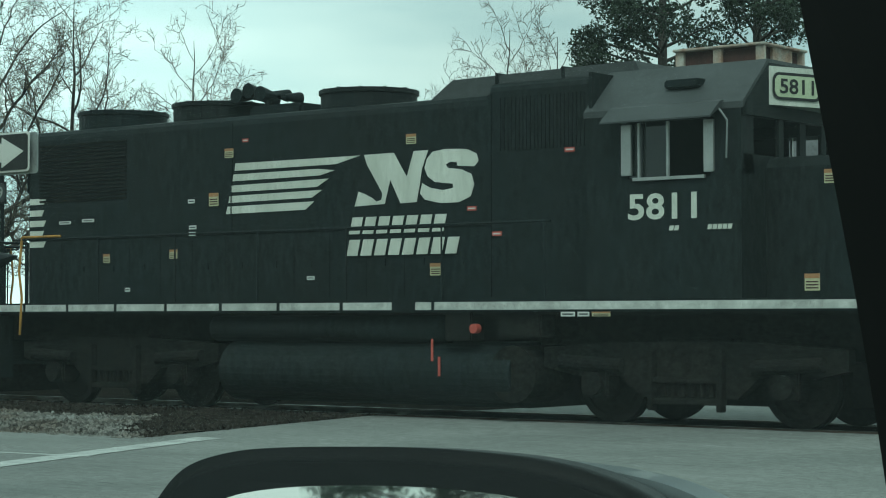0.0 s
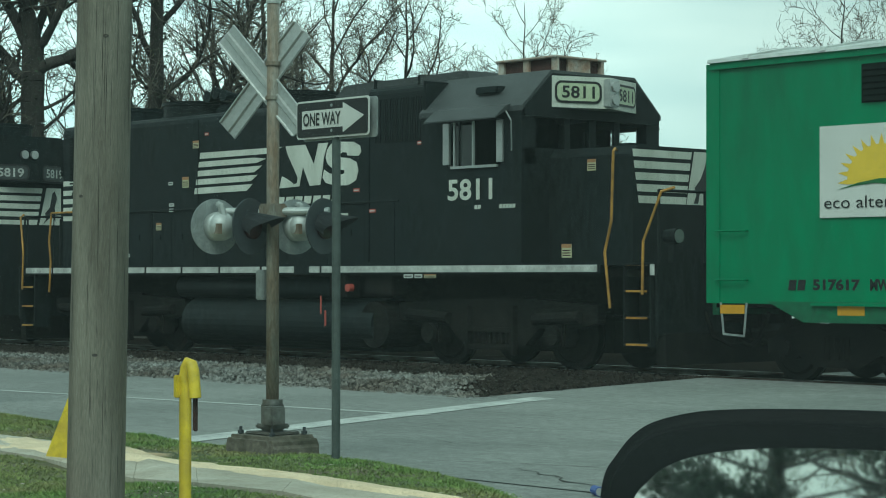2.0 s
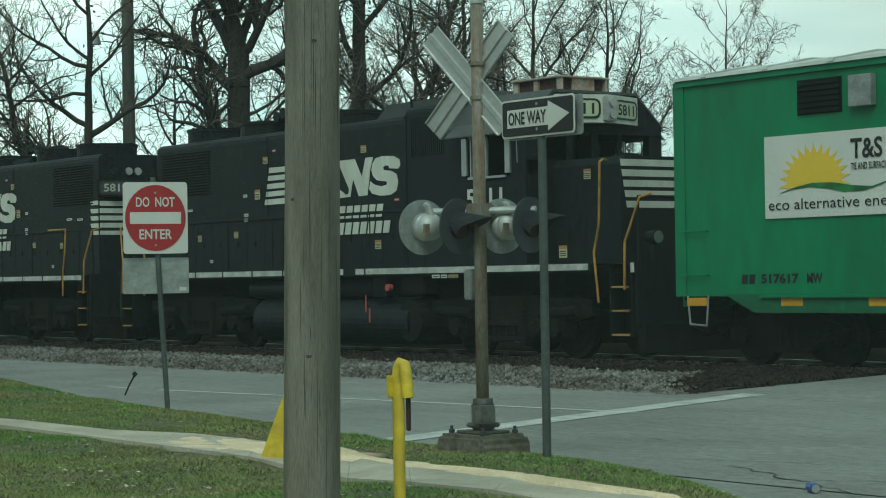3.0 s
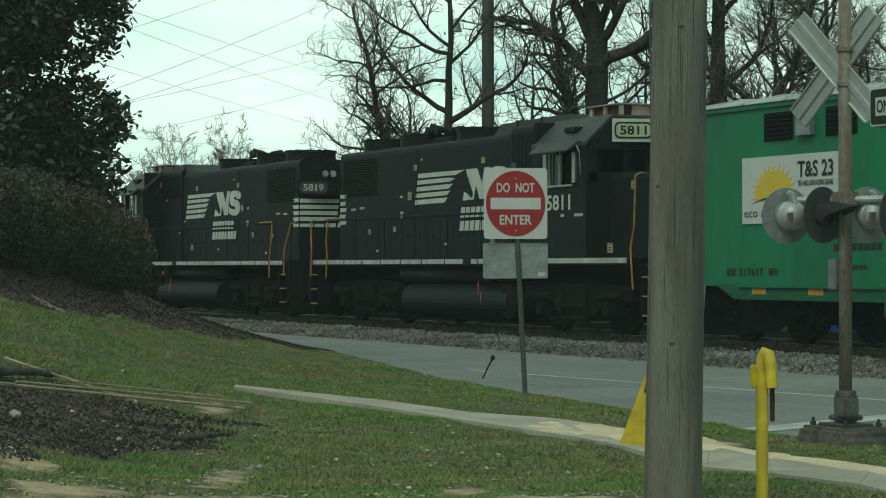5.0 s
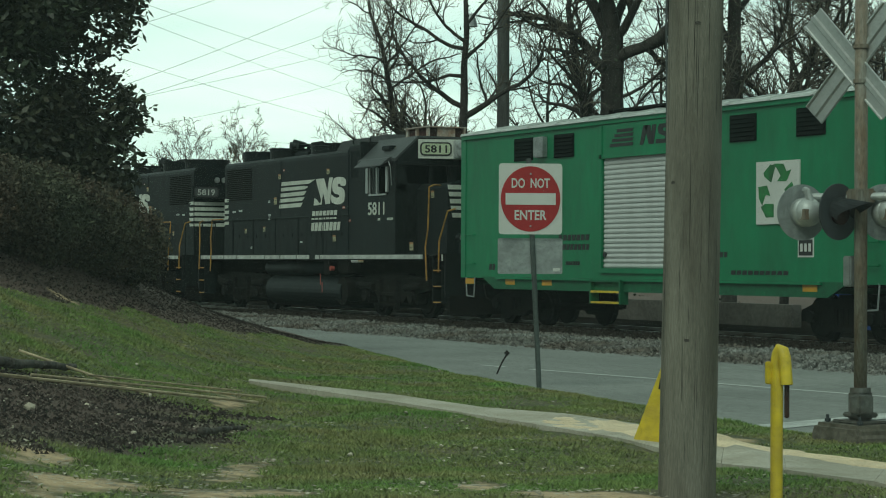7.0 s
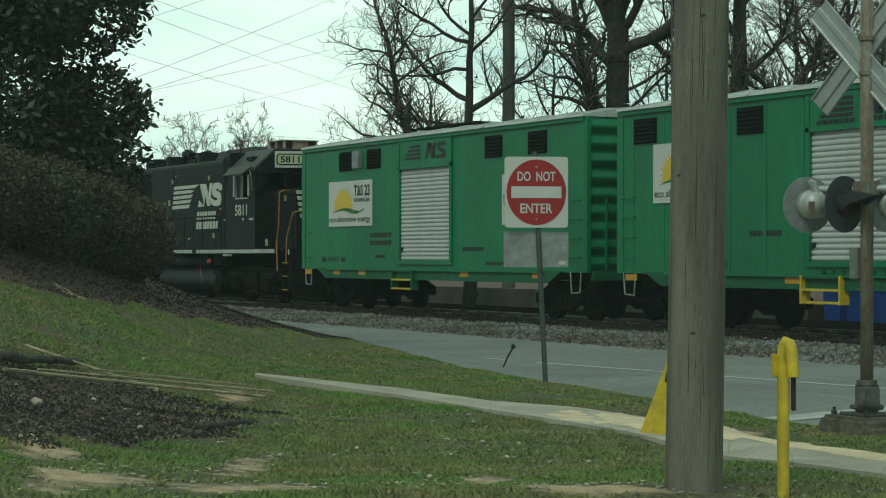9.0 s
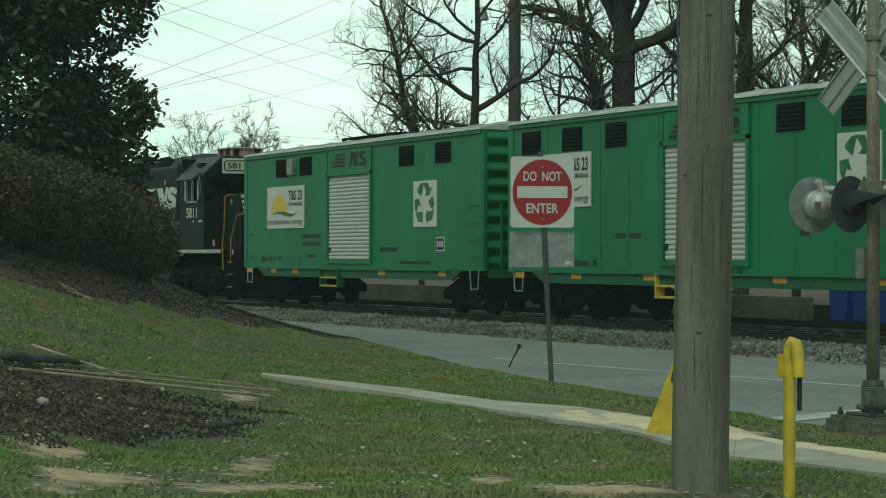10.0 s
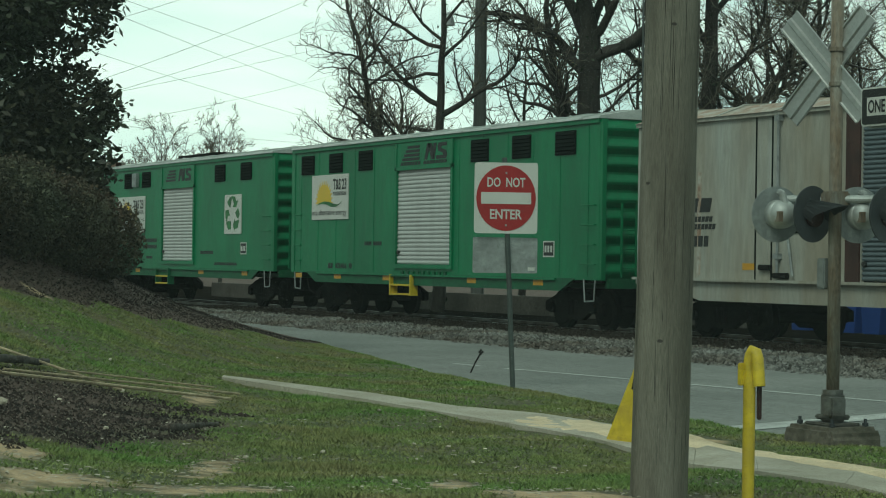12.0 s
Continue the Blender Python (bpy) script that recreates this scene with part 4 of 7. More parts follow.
    # cab
    cab = part("cab", prism([(-1.55, 1.6), (1.55, 1.6), (1.55, 3.1), (-1.55, 3.1)], "x", *X(3.9, 6.15)), BLACK, root, "black crew cab")
    # upper cab walls leave window openings
    bm = bmesh.new()
    for s in (-1, 1):
        y0, y1 = min(s * 1.50, s * 1.55), max(s * 1.50, s * 1.55)
        box(bm, *X(3.9, 4.52), y0, y1, 3.1, 3.98)
        box(bm, *X(5.72, 6.15), y0, y1, 3.1, 3.98)
        box(bm, *X(4.52, 5.72), y0, y1, 3.80, 3.98)
    box(bm, *X(3.9, 3.95), -1.5, 1.5, 3.1, 4.5)
    for y0, y1 in ((-1.5, -1.25), (-0.62, -0.5), (0.5, 0.62), (1.25, 1.5), (-0.08, 0.08)):
        box(bm, *X(6.1, 6.15), y0, y1, 3.1, 3.98)
    box(bm, *X(6.1, 6.15), -1.5, 1.5, 3.1, 3.35)
    part("cab_upper_wall", bm, BLACK, cab)
    roof = prism([(1.56, 3.9), (1.56, 3.98), (0.94, 4.55), (-0.94, 4.55), (-1.56, 3.98), (-1.56, 3.9), (-0.9, 4.46), (0.9, 4.46)], "x", *X(3.86, 6.18))
    part("cab_roof", roof, GREYROOF, cab, "grey sloped cab roof")
    part("cab_front_header", prism([(1.5, 3.82), (1.5, 3.98), (0.92, 4.50), (-0.92, 4.50), (-1.5, 3.98), (-1.5, 3.82)], "x", *X(6.08, 6.2)), BLACK, cab)
    for s in (-1, 1):
        v = prism([(s * 1.53, 4.02), (s * 1.62, 3.99), (s * 1.86, 3.80), (s * 1.86, 3.78), (s * 1.53, 3.96)], "x", *X(4.3, 5.9))
        part("window_visor", v, GREYROOF, cab, "grey sheet metal window visor")
        y0, y1 = min(s * 1.555, s * 1.60), max(s * 1.555, s * 1.60)
        part("wind_wing", boxes((*X(4.45, 4.6), y0, y1, 3.14, 3.78), bevel=0.006), ALU, cab)
        part("wind_wing", boxes((*X(5.65, 5.79), y0, y1, 3.14, 3.78), bevel=0.006), ALU, cab)
        part("window_frame", boxes((*X(4.62, 5.66), y0 + 0.004, y1 - 0.004, 3.07, 3.11), (*X(5.12, 5.15), y0, y1 - 0.01, 3.11, 3.79), (*X(4.7, 4.73), y0, y1 - 0.01, 3.11, 3.79)), ALU, cab)
        part("window_pane", boxes((*X(4.55, 5.12), min(s * 1.52, s * 1.526), max(s * 1.52, s * 1.526), 3.11, 3.8)), CABGLASS, cab)
        part("roof_vent", boxes((*X(4.95, 5.45), min(s * 1.15, s * 1.38), max(s * 1.15, s * 1.38), 4.22, 4.33), bevel=0.02), BLACK, cab)
    # air conditioner
    ac = part("air_conditioner", bx([(4.68, 5.82, -0.48, 0.48, 4.54, 4.79)], 0.01), RUSTDARK, root, "rusty cream rooftop air conditioner")
    part("ac_lid", bx([(4.58, 5.92, -0.58, 0.58, 4.79, 4.825)], 0.01), RUST, ac)
    part("ac_frame", bx([(xx, xx + 0.12, yy, yy + 0.05, 4.54, 4.79) for xx in (4.60, 5.16, 5.78) for yy in (-0.53, 0.48)] + [(4.60, 5.90, yy, yy + 0.04, 4.54, 4.58) for yy in (-0.525, 0.485)] + [(5.83, 5.87, -0.25, 0.25, 4.54, 4.79)]), RUST, ac, "chipped pale corner posts")
    # number boards and headlight over the windscreen
    boards(root, d, 6.2, 1, number, WHITE, 3.98, 0.48)
    # short hood with striped front panel
    nose = part("short_hood", prism([(-0.95, 1.6), (0.95, 1.6), (0.95, 3.2), (0.85, 3.33), (-0.85, 3.33), (-0.95, 3.2)], "x", *X(6.15, 7.85)), BLACK, root, "black low nose")
    fxn = 7.85
    stripes = []
    for k in range(5):
        z0 = 2.48 + 0.17 * k
        stripes.append([(-0.94 + (0.12 - 0.03 * k), z0), (0.22 + 0.03 * k, z0), (0.24 + 0.03 * k, z0 + 0.11), (-0.94 + (0.10 - 0.03 * k), z0 + 0.11)])
    bm = bmesh.new()
    for s in stripes:
        prism(s, "x", *X(fxn, fxn + 0.006), bm=bm)
    prism([(0.24, 2.48), (0.93, 2.48), (0.93, 3.28), (0.42, 3.28)], "x", *X(fxn, fxn + 0.006), bm=bm)
    part("nose_stripes", bm, WHITE, nose, "white stripes on the nose")
    part("nose_mark", prism([(0.40, 2.50), (0.46, 2.62), (0.42, 2.74), (0.55, 2.86), (0.66, 3.06), (0.70, 3.2), (0.74, 3.05), (0.80, 3.0), (0.74, 2.92), (0.72, 2.7), (0.80, 2.55), (0.72, 2.5), (0.64, 2.68), (0.54, 2.66), (0.5, 2.5)], "x", *X(fxn + 0.008, fxn + 0.012)), SIGNBLACK, nose)
    part("nose_hatch", bx([(6.9, 7.2, -0.3, 0.1, 3.33, 3.42)], 0.02), BLACK, nose)
    # rear hood end: board, lights, stripes
    rx = -7.62
    hood_end = part("hood_end_stripes", flat_shapes([[(d * (rx + 0.02), z), (d * (rx + 0.36 - 0.05 * (i % 2)), z), (d * (rx + 0.42 - 0.05 * (i % 2)), z + 0.1), (d * (rx + 0.02), z + 0.1)] if d > 0 else [(d * (rx + 0.36), z), (d * (rx + 0.02), z), (d * (rx + 0.02), z + 0.1), (d * (rx + 0.42), z + 0.1)] for i, z in enumerate((2.52, 2.69, 2.86, 3.03, 3.22))], -0.903), WHITE, root)
    bm = bmesh.new()
    for k in range(5):
        z0 = 2.52 + 0.17 * k
        prism([(-0.88, z0), (0.2 + 0.03 * k, z0), (0.22 + 0.03 * k, z0 + 0.11), (-0.88, z0 + 0.11)], "x", *X(rx - 0.006, rx), bm=bm)
    prism([(0.26, 2.52), (0.8, 2.52), (0.8, 3.32), (0.44, 3.32)], "x", *X(rx - 0.006, rx), bm=bm)
    part("hood_end_panel", bm, WHITE, root, "white stripes on the hood end")
    part("hood_end_mark", prism([(0.34, 2.52), (0.42, 2.64), (0.4, 2.78), (0.52, 2.9), (0.58, 3.2), (0.64, 3.26), (0.70, 3.1), (0.64, 2.9), (0.66, 2.6), (0.58, 2.7), (0.5, 2.66)], "x", *X(rx - 0.012, rx - 0.008)), SIGNBLACK, root)
    boards(root, d, rx, -1, number, BLACK, 3.42, 0.4)
    for y in (-0.12, 0.12):
        bm = bmesh.new()
        rod(bm, (d * rx, y, 4.02), (d * (rx - 0.06), y, 4.02), 0.09, sides=16)
        part("headlight", bm, ALU, root, "round sealed headlight")
    # fuel tank and reservoir
    sect = [(1.0 + 0.48 * math.cos(radians(a)), 0.60 + 0.44 * math.sin(radians(a))) for a in range(-90, 91, 12)]
    part("fuel_tank", prism([(-a, b) for a, b in sect] + [(a, b) for a, b in sect[::-1]], "x", *X(-2.7, 2.6)), BLACK, root, "large rounded black fuel tank")
    for s in (-1, 1):
        part("air_reservoir", rod(bmesh.new(), (d * -3.0, s * 1.18, 1.22), (d * 1.4, s * 1.18, 1.22), 0.2, sides=20), BLACK, root, "long black air reservoir", True)
    for s in (-1, 1):
        bm = bmesh.new()
        box(bm, *X(1.55, 2.0), min(s * 1.2, s * 1.5), max(s * 1.2, s * 1.5), 1.05, 1.45, 0.02)
        part("equipment_box", bm, GRIME, root)
        bm = bmesh.new()
        box(bm, *X(2.4, 3.1), min(s * 1.1, s * 1.45), max(s * 1.1, s * 1.45), 1.1, 1.42, 0.02)
        part("equipment_box", bm, GRIME, root)
        part("tank_end", rod(bmesh.new(), (d * 2.62, s * 0.6, 0.62), (d * 2.62, s * 1.42, 0.62), 0.38, sides=20), GRIME, root)
    part("fuel_gauge", flat_shapes([[(d * 1.34 - 0.02, 0.78), (d * 1.34 + 0.02, 0.78), (d * 1.34 + 0.02, 1.08), (d * 1.34 - 0.02, 1.08)], [(d * 1.46 - 0.02, 0.58), (d * 1.46 + 0.02, 0.58), (d * 1.46 + 0.02, 0.84), (d * 1.46 - 0.02, 0.84)]], -1.5), STICKRED, root)
    part("fuel_cap", rod(bmesh.new(), (d * 2.05, -1.42, 1.22), (d * 2.05, -1.52, 1.22), 0.065, sides=14), STICKRED, root)
    for c in (-5.18, 5.18):
        loco_truck(root, d * c)
    for e in (-1, 1):
        end = 8.8 if e == d else 8.3
        sc = end - 0.36
        coupler(root, e * end, e)
        part("end_plate", boxes((min(e * (end - 0.04), e * (end + 0.02)), max(e * (end - 0.04), e * (end + 0.02)), -1.5, 1.5, 0.55, 1.6), bevel=0.01), BLACK, root)
        part("snow_plow", prism([(-1.4, 0.15), (1.4, 0.15), (1.4, 0.6), (-1.4, 0.6)], "x", min(e * (end - 0.1), e * (end + 0.08)), max(e * (end - 0.1), e * (end + 0.08))), GRIME, root)
        part("end_rail", pipe([(e * (end - 0.05), -1.4, 1.6), (e * (end - 0.05), -1.4, 2.62), (e * (end - 0.05), -0.4, 2.62), (e * (end - 0.05), -0.4, 1.6)], 0.022), BLACK, root)
        part("end_rail", pipe([(e * (end - 0.05), 1.4, 1.6), (e * (end - 0.05), 1.4, 2.62), (e * (end - 0.05), 0.4, 2.62), (e * (end - 0.05), 0.4, 1.6)], 0.022), BLACK, root)
        # corner steps
        for s in (-1, 1):
            y0, y1 = min(s * 1.2, s * 1.52), max(s * 1.2, s * 1.52)
            st = part("step_well", boxes((e * sc - 0.24, e * sc + 0.24, min(s * 1.15, s * 1.2), max(s * 1.15, s * 1.2), 0.4, 1.56), (e * sc - 0.26, e * sc - 0.24, y0, y1, 0.4, 1.56), (e * sc + 0.24, e * sc + 0.26, y0, y1, 0.4, 1.56)), BLACK, root)
            for z in (0.42, 0.80, 1.18, 1.56):
                part("step_tread", boxes((e * sc - 0.235, e * sc + 0.235, y0, y1, z, z + 0.03)), BLACK, st)
                part("step_edge", boxes((e * sc - 0.2, e * sc + 0.2, min(s * 1.522, s * 1.53), max(s * 1.522, s * 1.53), z, z + 0.03)), YELLOWRAIL, st, "worn yellow step edge")
            i, o = e * (sc - 0.87), e * (sc + 0.42)
            part("handrail", pipe([(i, s * 1.0, 3.26), (i + e * 0.25, s * 1.3, 3.26), (i + e * 0.42, s * 1.52, 3.2), (i + e * 0.4, s * 1.54, 2.2), (i + e * 0.28, s * 1.55, 1.75), (i + e * 0.4, s * 1.57, 0.95)] if e == d else [(i - e * 0.9, s * 1.5, 2.66), (i + e * 0.02, s * 1.5, 2.66), (i + e * 0.04, s * 1.54, 2.1), (i - e * 0.04, s * 1.55, 1.7), (i - e * 0.02, s * 1.57, 1.1)], 0.02), YELLOWRAIL, root, "bent yellow handrail")
            part("handrail", pipe([(o + e * 0.1, s * 1.3, 2.66), (o - e * 0.02, s * 1.45, 2.6), (o - e * 0.28, s * 1.54, 1.9), (o - e * 0.28, s * 1.56, 1.15)], 0.02), YELLOWRAIL, root, "bent yellow handrail")
    # side handrail along the walkway
    for s in (-1, 1):
        part("walkway_rail", pipe([(d * -7.3, s * 1.5, 2.62), (d * 3.3, s * 1.5, 2.62)], 0.014, 6), BLACK, root)
        bm = bmesh.new()
        for k in range(7):
            rod(bm, (d * (-7.0 + 1.7 * k), s * 1.5, 1.6), (d * (-7.0 + 1.7 * k), s * 1.5, 2.62), 0.013, sides=6)
        part("rail_stanchions", bm, BLACK, root)
    # lettering on the near side
    lg0 = -3.08 if d > 0 else -1.55
    logo(root, lg0, lg0 + 4.75, 2.94, 3.68, -0.906, WHITE, "white company mark on the hood side")
    part("name_bars", word_bars(lg0 + 2.48, lg0 + 4.25, 2.67, 2.80, 7, -0.93), WHITE, root, "white slanted name bars")
    part("name_bars", word_bars(lg0 + 2.40, lg0 + 4.45, 2.25, 2.48, 8, -0.93), WHITE, root, "white slanted name bars")
    n0 = 4.53 if d > 0 else -5.52
    text("road_number", number, 0.33, 1.0, pose(n0, -1.556, 2.58) @ FACE, WHITE, root, label="white cab road number")
    part("model_bars", word_bars(n0 + 0.6, n0 + 0.75, 2.44, 2.5, 2, -1.556), WHITE, root)
    part("model_bars", word_bars(n0 + 1.15, n0 + 1.5, 2.44, 2.5, 5, -1.556), WHITE, root)
    for x, z, w, h, k in ((-3.12, 3.78, 0.18, 0.14, 0), (0.42, 3.8, 0.18, 0.14, 0), (-3.45, 3.06, 0.2, 0.2, 0), (-3.9, 3.12, 0.14, 0.06, 1), (-3.88, 2.72, 0.16, 0.06, 1), (-3.88, 2.62, 0.14, 0.06, 1), (-4.3, 2.28, 0.17, 0.14, 0), (-5.8, 2.24, 0.15, 0.14, 0), (-5.3, 1.78, 0.12, 0.06, 1), (-1.45, 1.92, 0.15, 0.05, 1), (0.85, 1.95, 0.2, 0.17, 0), (1.5, 2.83, 0.16, 0.06, 2), (1.95, 2.47, 0.16, 0.06, 2), (3.15, 3.55, 0.16, 0.06, 2), (-2.75, 4.0, 0.12, 0.05, 2), (-6.3, 2.9, 0.28, 0.05, 1), (-6.85, 2.88, 0.28, 0.05, 1)):
        xx = x if d > 0 else -x - w
        sticker(root, xx, z, w, h, -0.93 if not 1.9 < x else -0.96, k)
    for x, z, w, h, k in ((7.0, 1.68, 0.2, 0.2, 0), (3.75, 4.02, 0.2, 0.16, 3)):
        sticker(root, x if d > 0 else -x - w, z, w, h, -1.558 if z < 3 else -0.97, k)
    sticker(root, 6.95 if d > 0 else -7.15, 2.98, 0.17, 0.17, -0.957, 0)
    for x, w, k in ((3.5, 0.22, 1), (3.76, 0.18, 1), (3.98, 0.28, 0)):
        sticker(root, x if d > 0 else -x - w, 1.38, w, 0.06, -1.56, k)
    for yy in (-1.0, 1.0):
        dl = part("ditch_light", rod(bmesh.new(), (d * 8.55, yy, 1.98), (d * 8.78, yy, 1.98), 0.10, 0.12, sides=16), BLACK, root, "round ditch light")
        part("ditch_lens", rod(bmesh.new(), (d * 8.78, yy, 1.98), (d * 8.79, yy, 1.98), 0.10, sides=16), ALU, dl)
        part("ditch_bracket", boxes((*X(8.6, 8.7), yy - 0.03, yy + 0.03, 1.6, 1.9)), BLACK, dl)
    part("mirror_arm", pipe([(d * 5.95, -1.56, 3.3), (d * 6.0, -1.62, 3.75), (d * 5.85, -1.62, 3.95)], 0.012, 6), GALV, cab)
    return root


def freight_truck(root, cx):
    for s in (-1, 1):
        y0, y1 = min(s * 0.98, s * 1.1), max(s * 0.98, s * 1.1)
        part("truck_side_frame", prism([(cx - 1.15, 0.36), (cx - 1.15, 0.56), (cx - 0.5, 0.78), (cx + 0.5, 0.78), (cx + 1.15, 0.56), (cx + 1.15, 0.36), (cx + 0.7, 0.38), (cx + 0.35, 0.2), (cx - 0.35, 0.2), (cx - 0.7, 0.38)], "y", y0, y1), GRIME, root, "cast truck side frame")
        bm = bmesh.new()
        for k in (-0.16, 0, 0.16):
            rod(bm, (cx + k, s * 1.08, 0.3), (cx + k, s * 1.08, 0.6), 0.06, sides=8)
        for a in (-0.85, 0.85):
            rod(bm, (cx + a, s * 1.08, 0.44), (cx + a, s * 1.17, 0.44), 0.11, sides=12)
        part("truck_springs", bm, GRIME, root)
    part("truck_bolster", boxes((cx - 0.2, cx + 0.2, -1.0, 1.0, 0.5, 0.85)), GRIME, root)
    for a in (-0.85, 0.85):
        wheelset(root, cx + a, 0.42)


def sun_sign(root, x0, x1, z0, z1, y):
    w, h = x1 - x0, z1 - z0
    sg = part("company_sign", boxes((x0, x1, y - 0.03, y, z0, z1), bevel=0.004), SIGNWHITE, root, "white sign with a yellow sun and green wave")
    q = lambda a, b: (x0 + a * w, z0 + b * h)
    yy = y - 0.031
    disc = [q(0.35 + 0.19 * math.cos(radians(a)), 0.42 + 0.36 * math.sin(radians(a))) for a in range(-10, 200, 10)]
    part("sign_sun", flat_shapes([disc], yy, 0.004), SUNYELLOW, sg)
    rays = []
    for k in range(15):
        a = radians(-6 + 13.7 * k)
        f = lambda r, g: q(0.35 + 0.19 * r * math.cos(g), 0.42 + 0.36 * r * math.sin(g))
        rays.append([f(1.0, a - 0.08), f(1.0, a + 0.08), f(1.3, a)])
    part("sign_rays", flat_shapes(rays, yy, 0.004), SUNYELLOW, sg)
    top = [(0.10, 0.30), (0.22, 0.37), (0.34, 0.41), (0.48, 0.40), (0.62, 0.35), (0.74, 0.33), (0.86, 0.40)]
    low = [(0.80, 0.34), (0.68, 0.28), (0.55, 0.28), (0.44, 0.33), (0.32, 0.36), (0.20, 0.34)]
    part("sign_wave", flat_shapes([[q(a, b) for a, b in top + low]], yy - 0.005, 0.004), LEAFGREEN, sg)
    text("sign_words", "T&S 23", 0.24 * h, 0.36 * w, pose(*q(0.60, 0.0)[:1], yy - 0.006, z0 + 0.66 * h) @ FACE, SIGNBLACK, sg)
    text("sign_words", "TIE AND SURFACING GANG", 0.085 * h, 0.36 * w, pose(x0 + 0.60 * w, yy - 0.006, z0 + 0.53 * h) @ FACE, SIGNBLACK, sg)
    text("sign_words", "eco alternative energy", 0.17 * h, 0.94 * w, pose(x0 + 0.03 * w, yy - 0.006, z0 + 0.06 * h) @ FACE, SIGNBLACK, sg, bold=0.0)


def recycle_sign(root, x0, x1, z0, z1, y):
    sg = part("recycling_sign", boxes((x0, x1, y - 0.03, y, z0, z1), bevel=0.004), SIGNWHITE, root, "white sign with green recycling arrows")
    q = lambda *uv: [(x0 + u * (x1 - x0), z0 + v * (z1 - z0)) for u, v in zip(uv[::2], uv[1::2])]
    for shape in (q(0.18, 0.82, 0.34, 0.95, 0.46, 0.93, 0.36, 0.66, 0.20, 0.76), q(0.40, 0.96, 0.64, 0.95, 0.71, 0.83, 0.82, 0.85, 0.71, 0.67, 0.50, 0.68, 0.58, 0.76, 0.49, 0.88),
                  q(0.66, 0.54, 0.83, 0.66, 0.93, 0.50, 0.84, 0.37, 0.76, 0.42), q(0.06, 0.60, 0.26, 0.62, 0.34, 0.45, 0.23, 0.47, 0.15, 0.30, 0.07, 0.42),
                  q(0.12, 0.28, 0.22, 0.33, 0.42, 0.32, 0.42, 0.11, 0.24, 0.11), q(0.54, 0.22, 0.62, 0.38, 0.65, 0.32, 0.90, 0.36, 0.82, 0.14, 0.64, 0.12, 0.62, 0.05)):
        part("recycling_arrow", flat_shapes([shape], y - 0.031, 0.004), LEAFGREEN, sg)


def grab_iron(root, x0, x1, z, y, material=GREEN):
    part("grab_iron", pipe([(x0, y, z), (x0, y - 0.07, z), (x1, y - 0.07, z), (x1, y, z)], 0.012, 6), material, root)


def corrugated_end(root, x, d, z0, z1, half, material):
    pts, n = [(0.0, z0)], 9
    step = (z1 - z0) / n
    for k in range(n):
        b = z0 + k * step
        pts += [(0.0, b + 0.05 * step), (0.07, b + 0.35 * step), (0.085, b + 0.5 * step), (0.07, b + 0.62 * step), (0.0, b + 0.92 * step)]
    pts += [(0.0, z1), (-0.04, z1), (-0.04, z0)]
    bm = prism([(x + d * a, b) for a, b in pts], "y", -half, half)
    return part("corrugated_end", bm, material, root, "ribbed end wall")


def roll_door(root, x0, x1, z0, z1, y, material, pitch=0.1):
    dr = part("roll_up_door", boxes((x0, x1, y + 0.02, y + 0.05, z0, z1)), material, root, "corrugated roll-up shutter door")
    n = int((z1 - z0) / pitch)
    first = None
    for k in range(n):
        z = z0 + k * pitch
        if first is None:
            first = part("shutter_slat", prism([(y + 0.03, 0.0), (y - 0.005, 0.02), (y - 0.012, pitch * 0.5), (y - 0.005, pitch * 0.85), (y + 0.03, pitch * 0.97)], "x", x0, x1), material, dr)
            first.matrix_basis = pose(0, 0, z)
        else:
            share("shutter_slat", first, pose(0, 0, z), dr)
    part("door_handle", rod(bmesh.new(), (x0 + 0.08, y - 0.05, z0 + 0.28), (x0 + 0.08, y + 0.0, z0 + 0.28), 0.05, sides=10), SIGNBLACK, dr)
    return dr


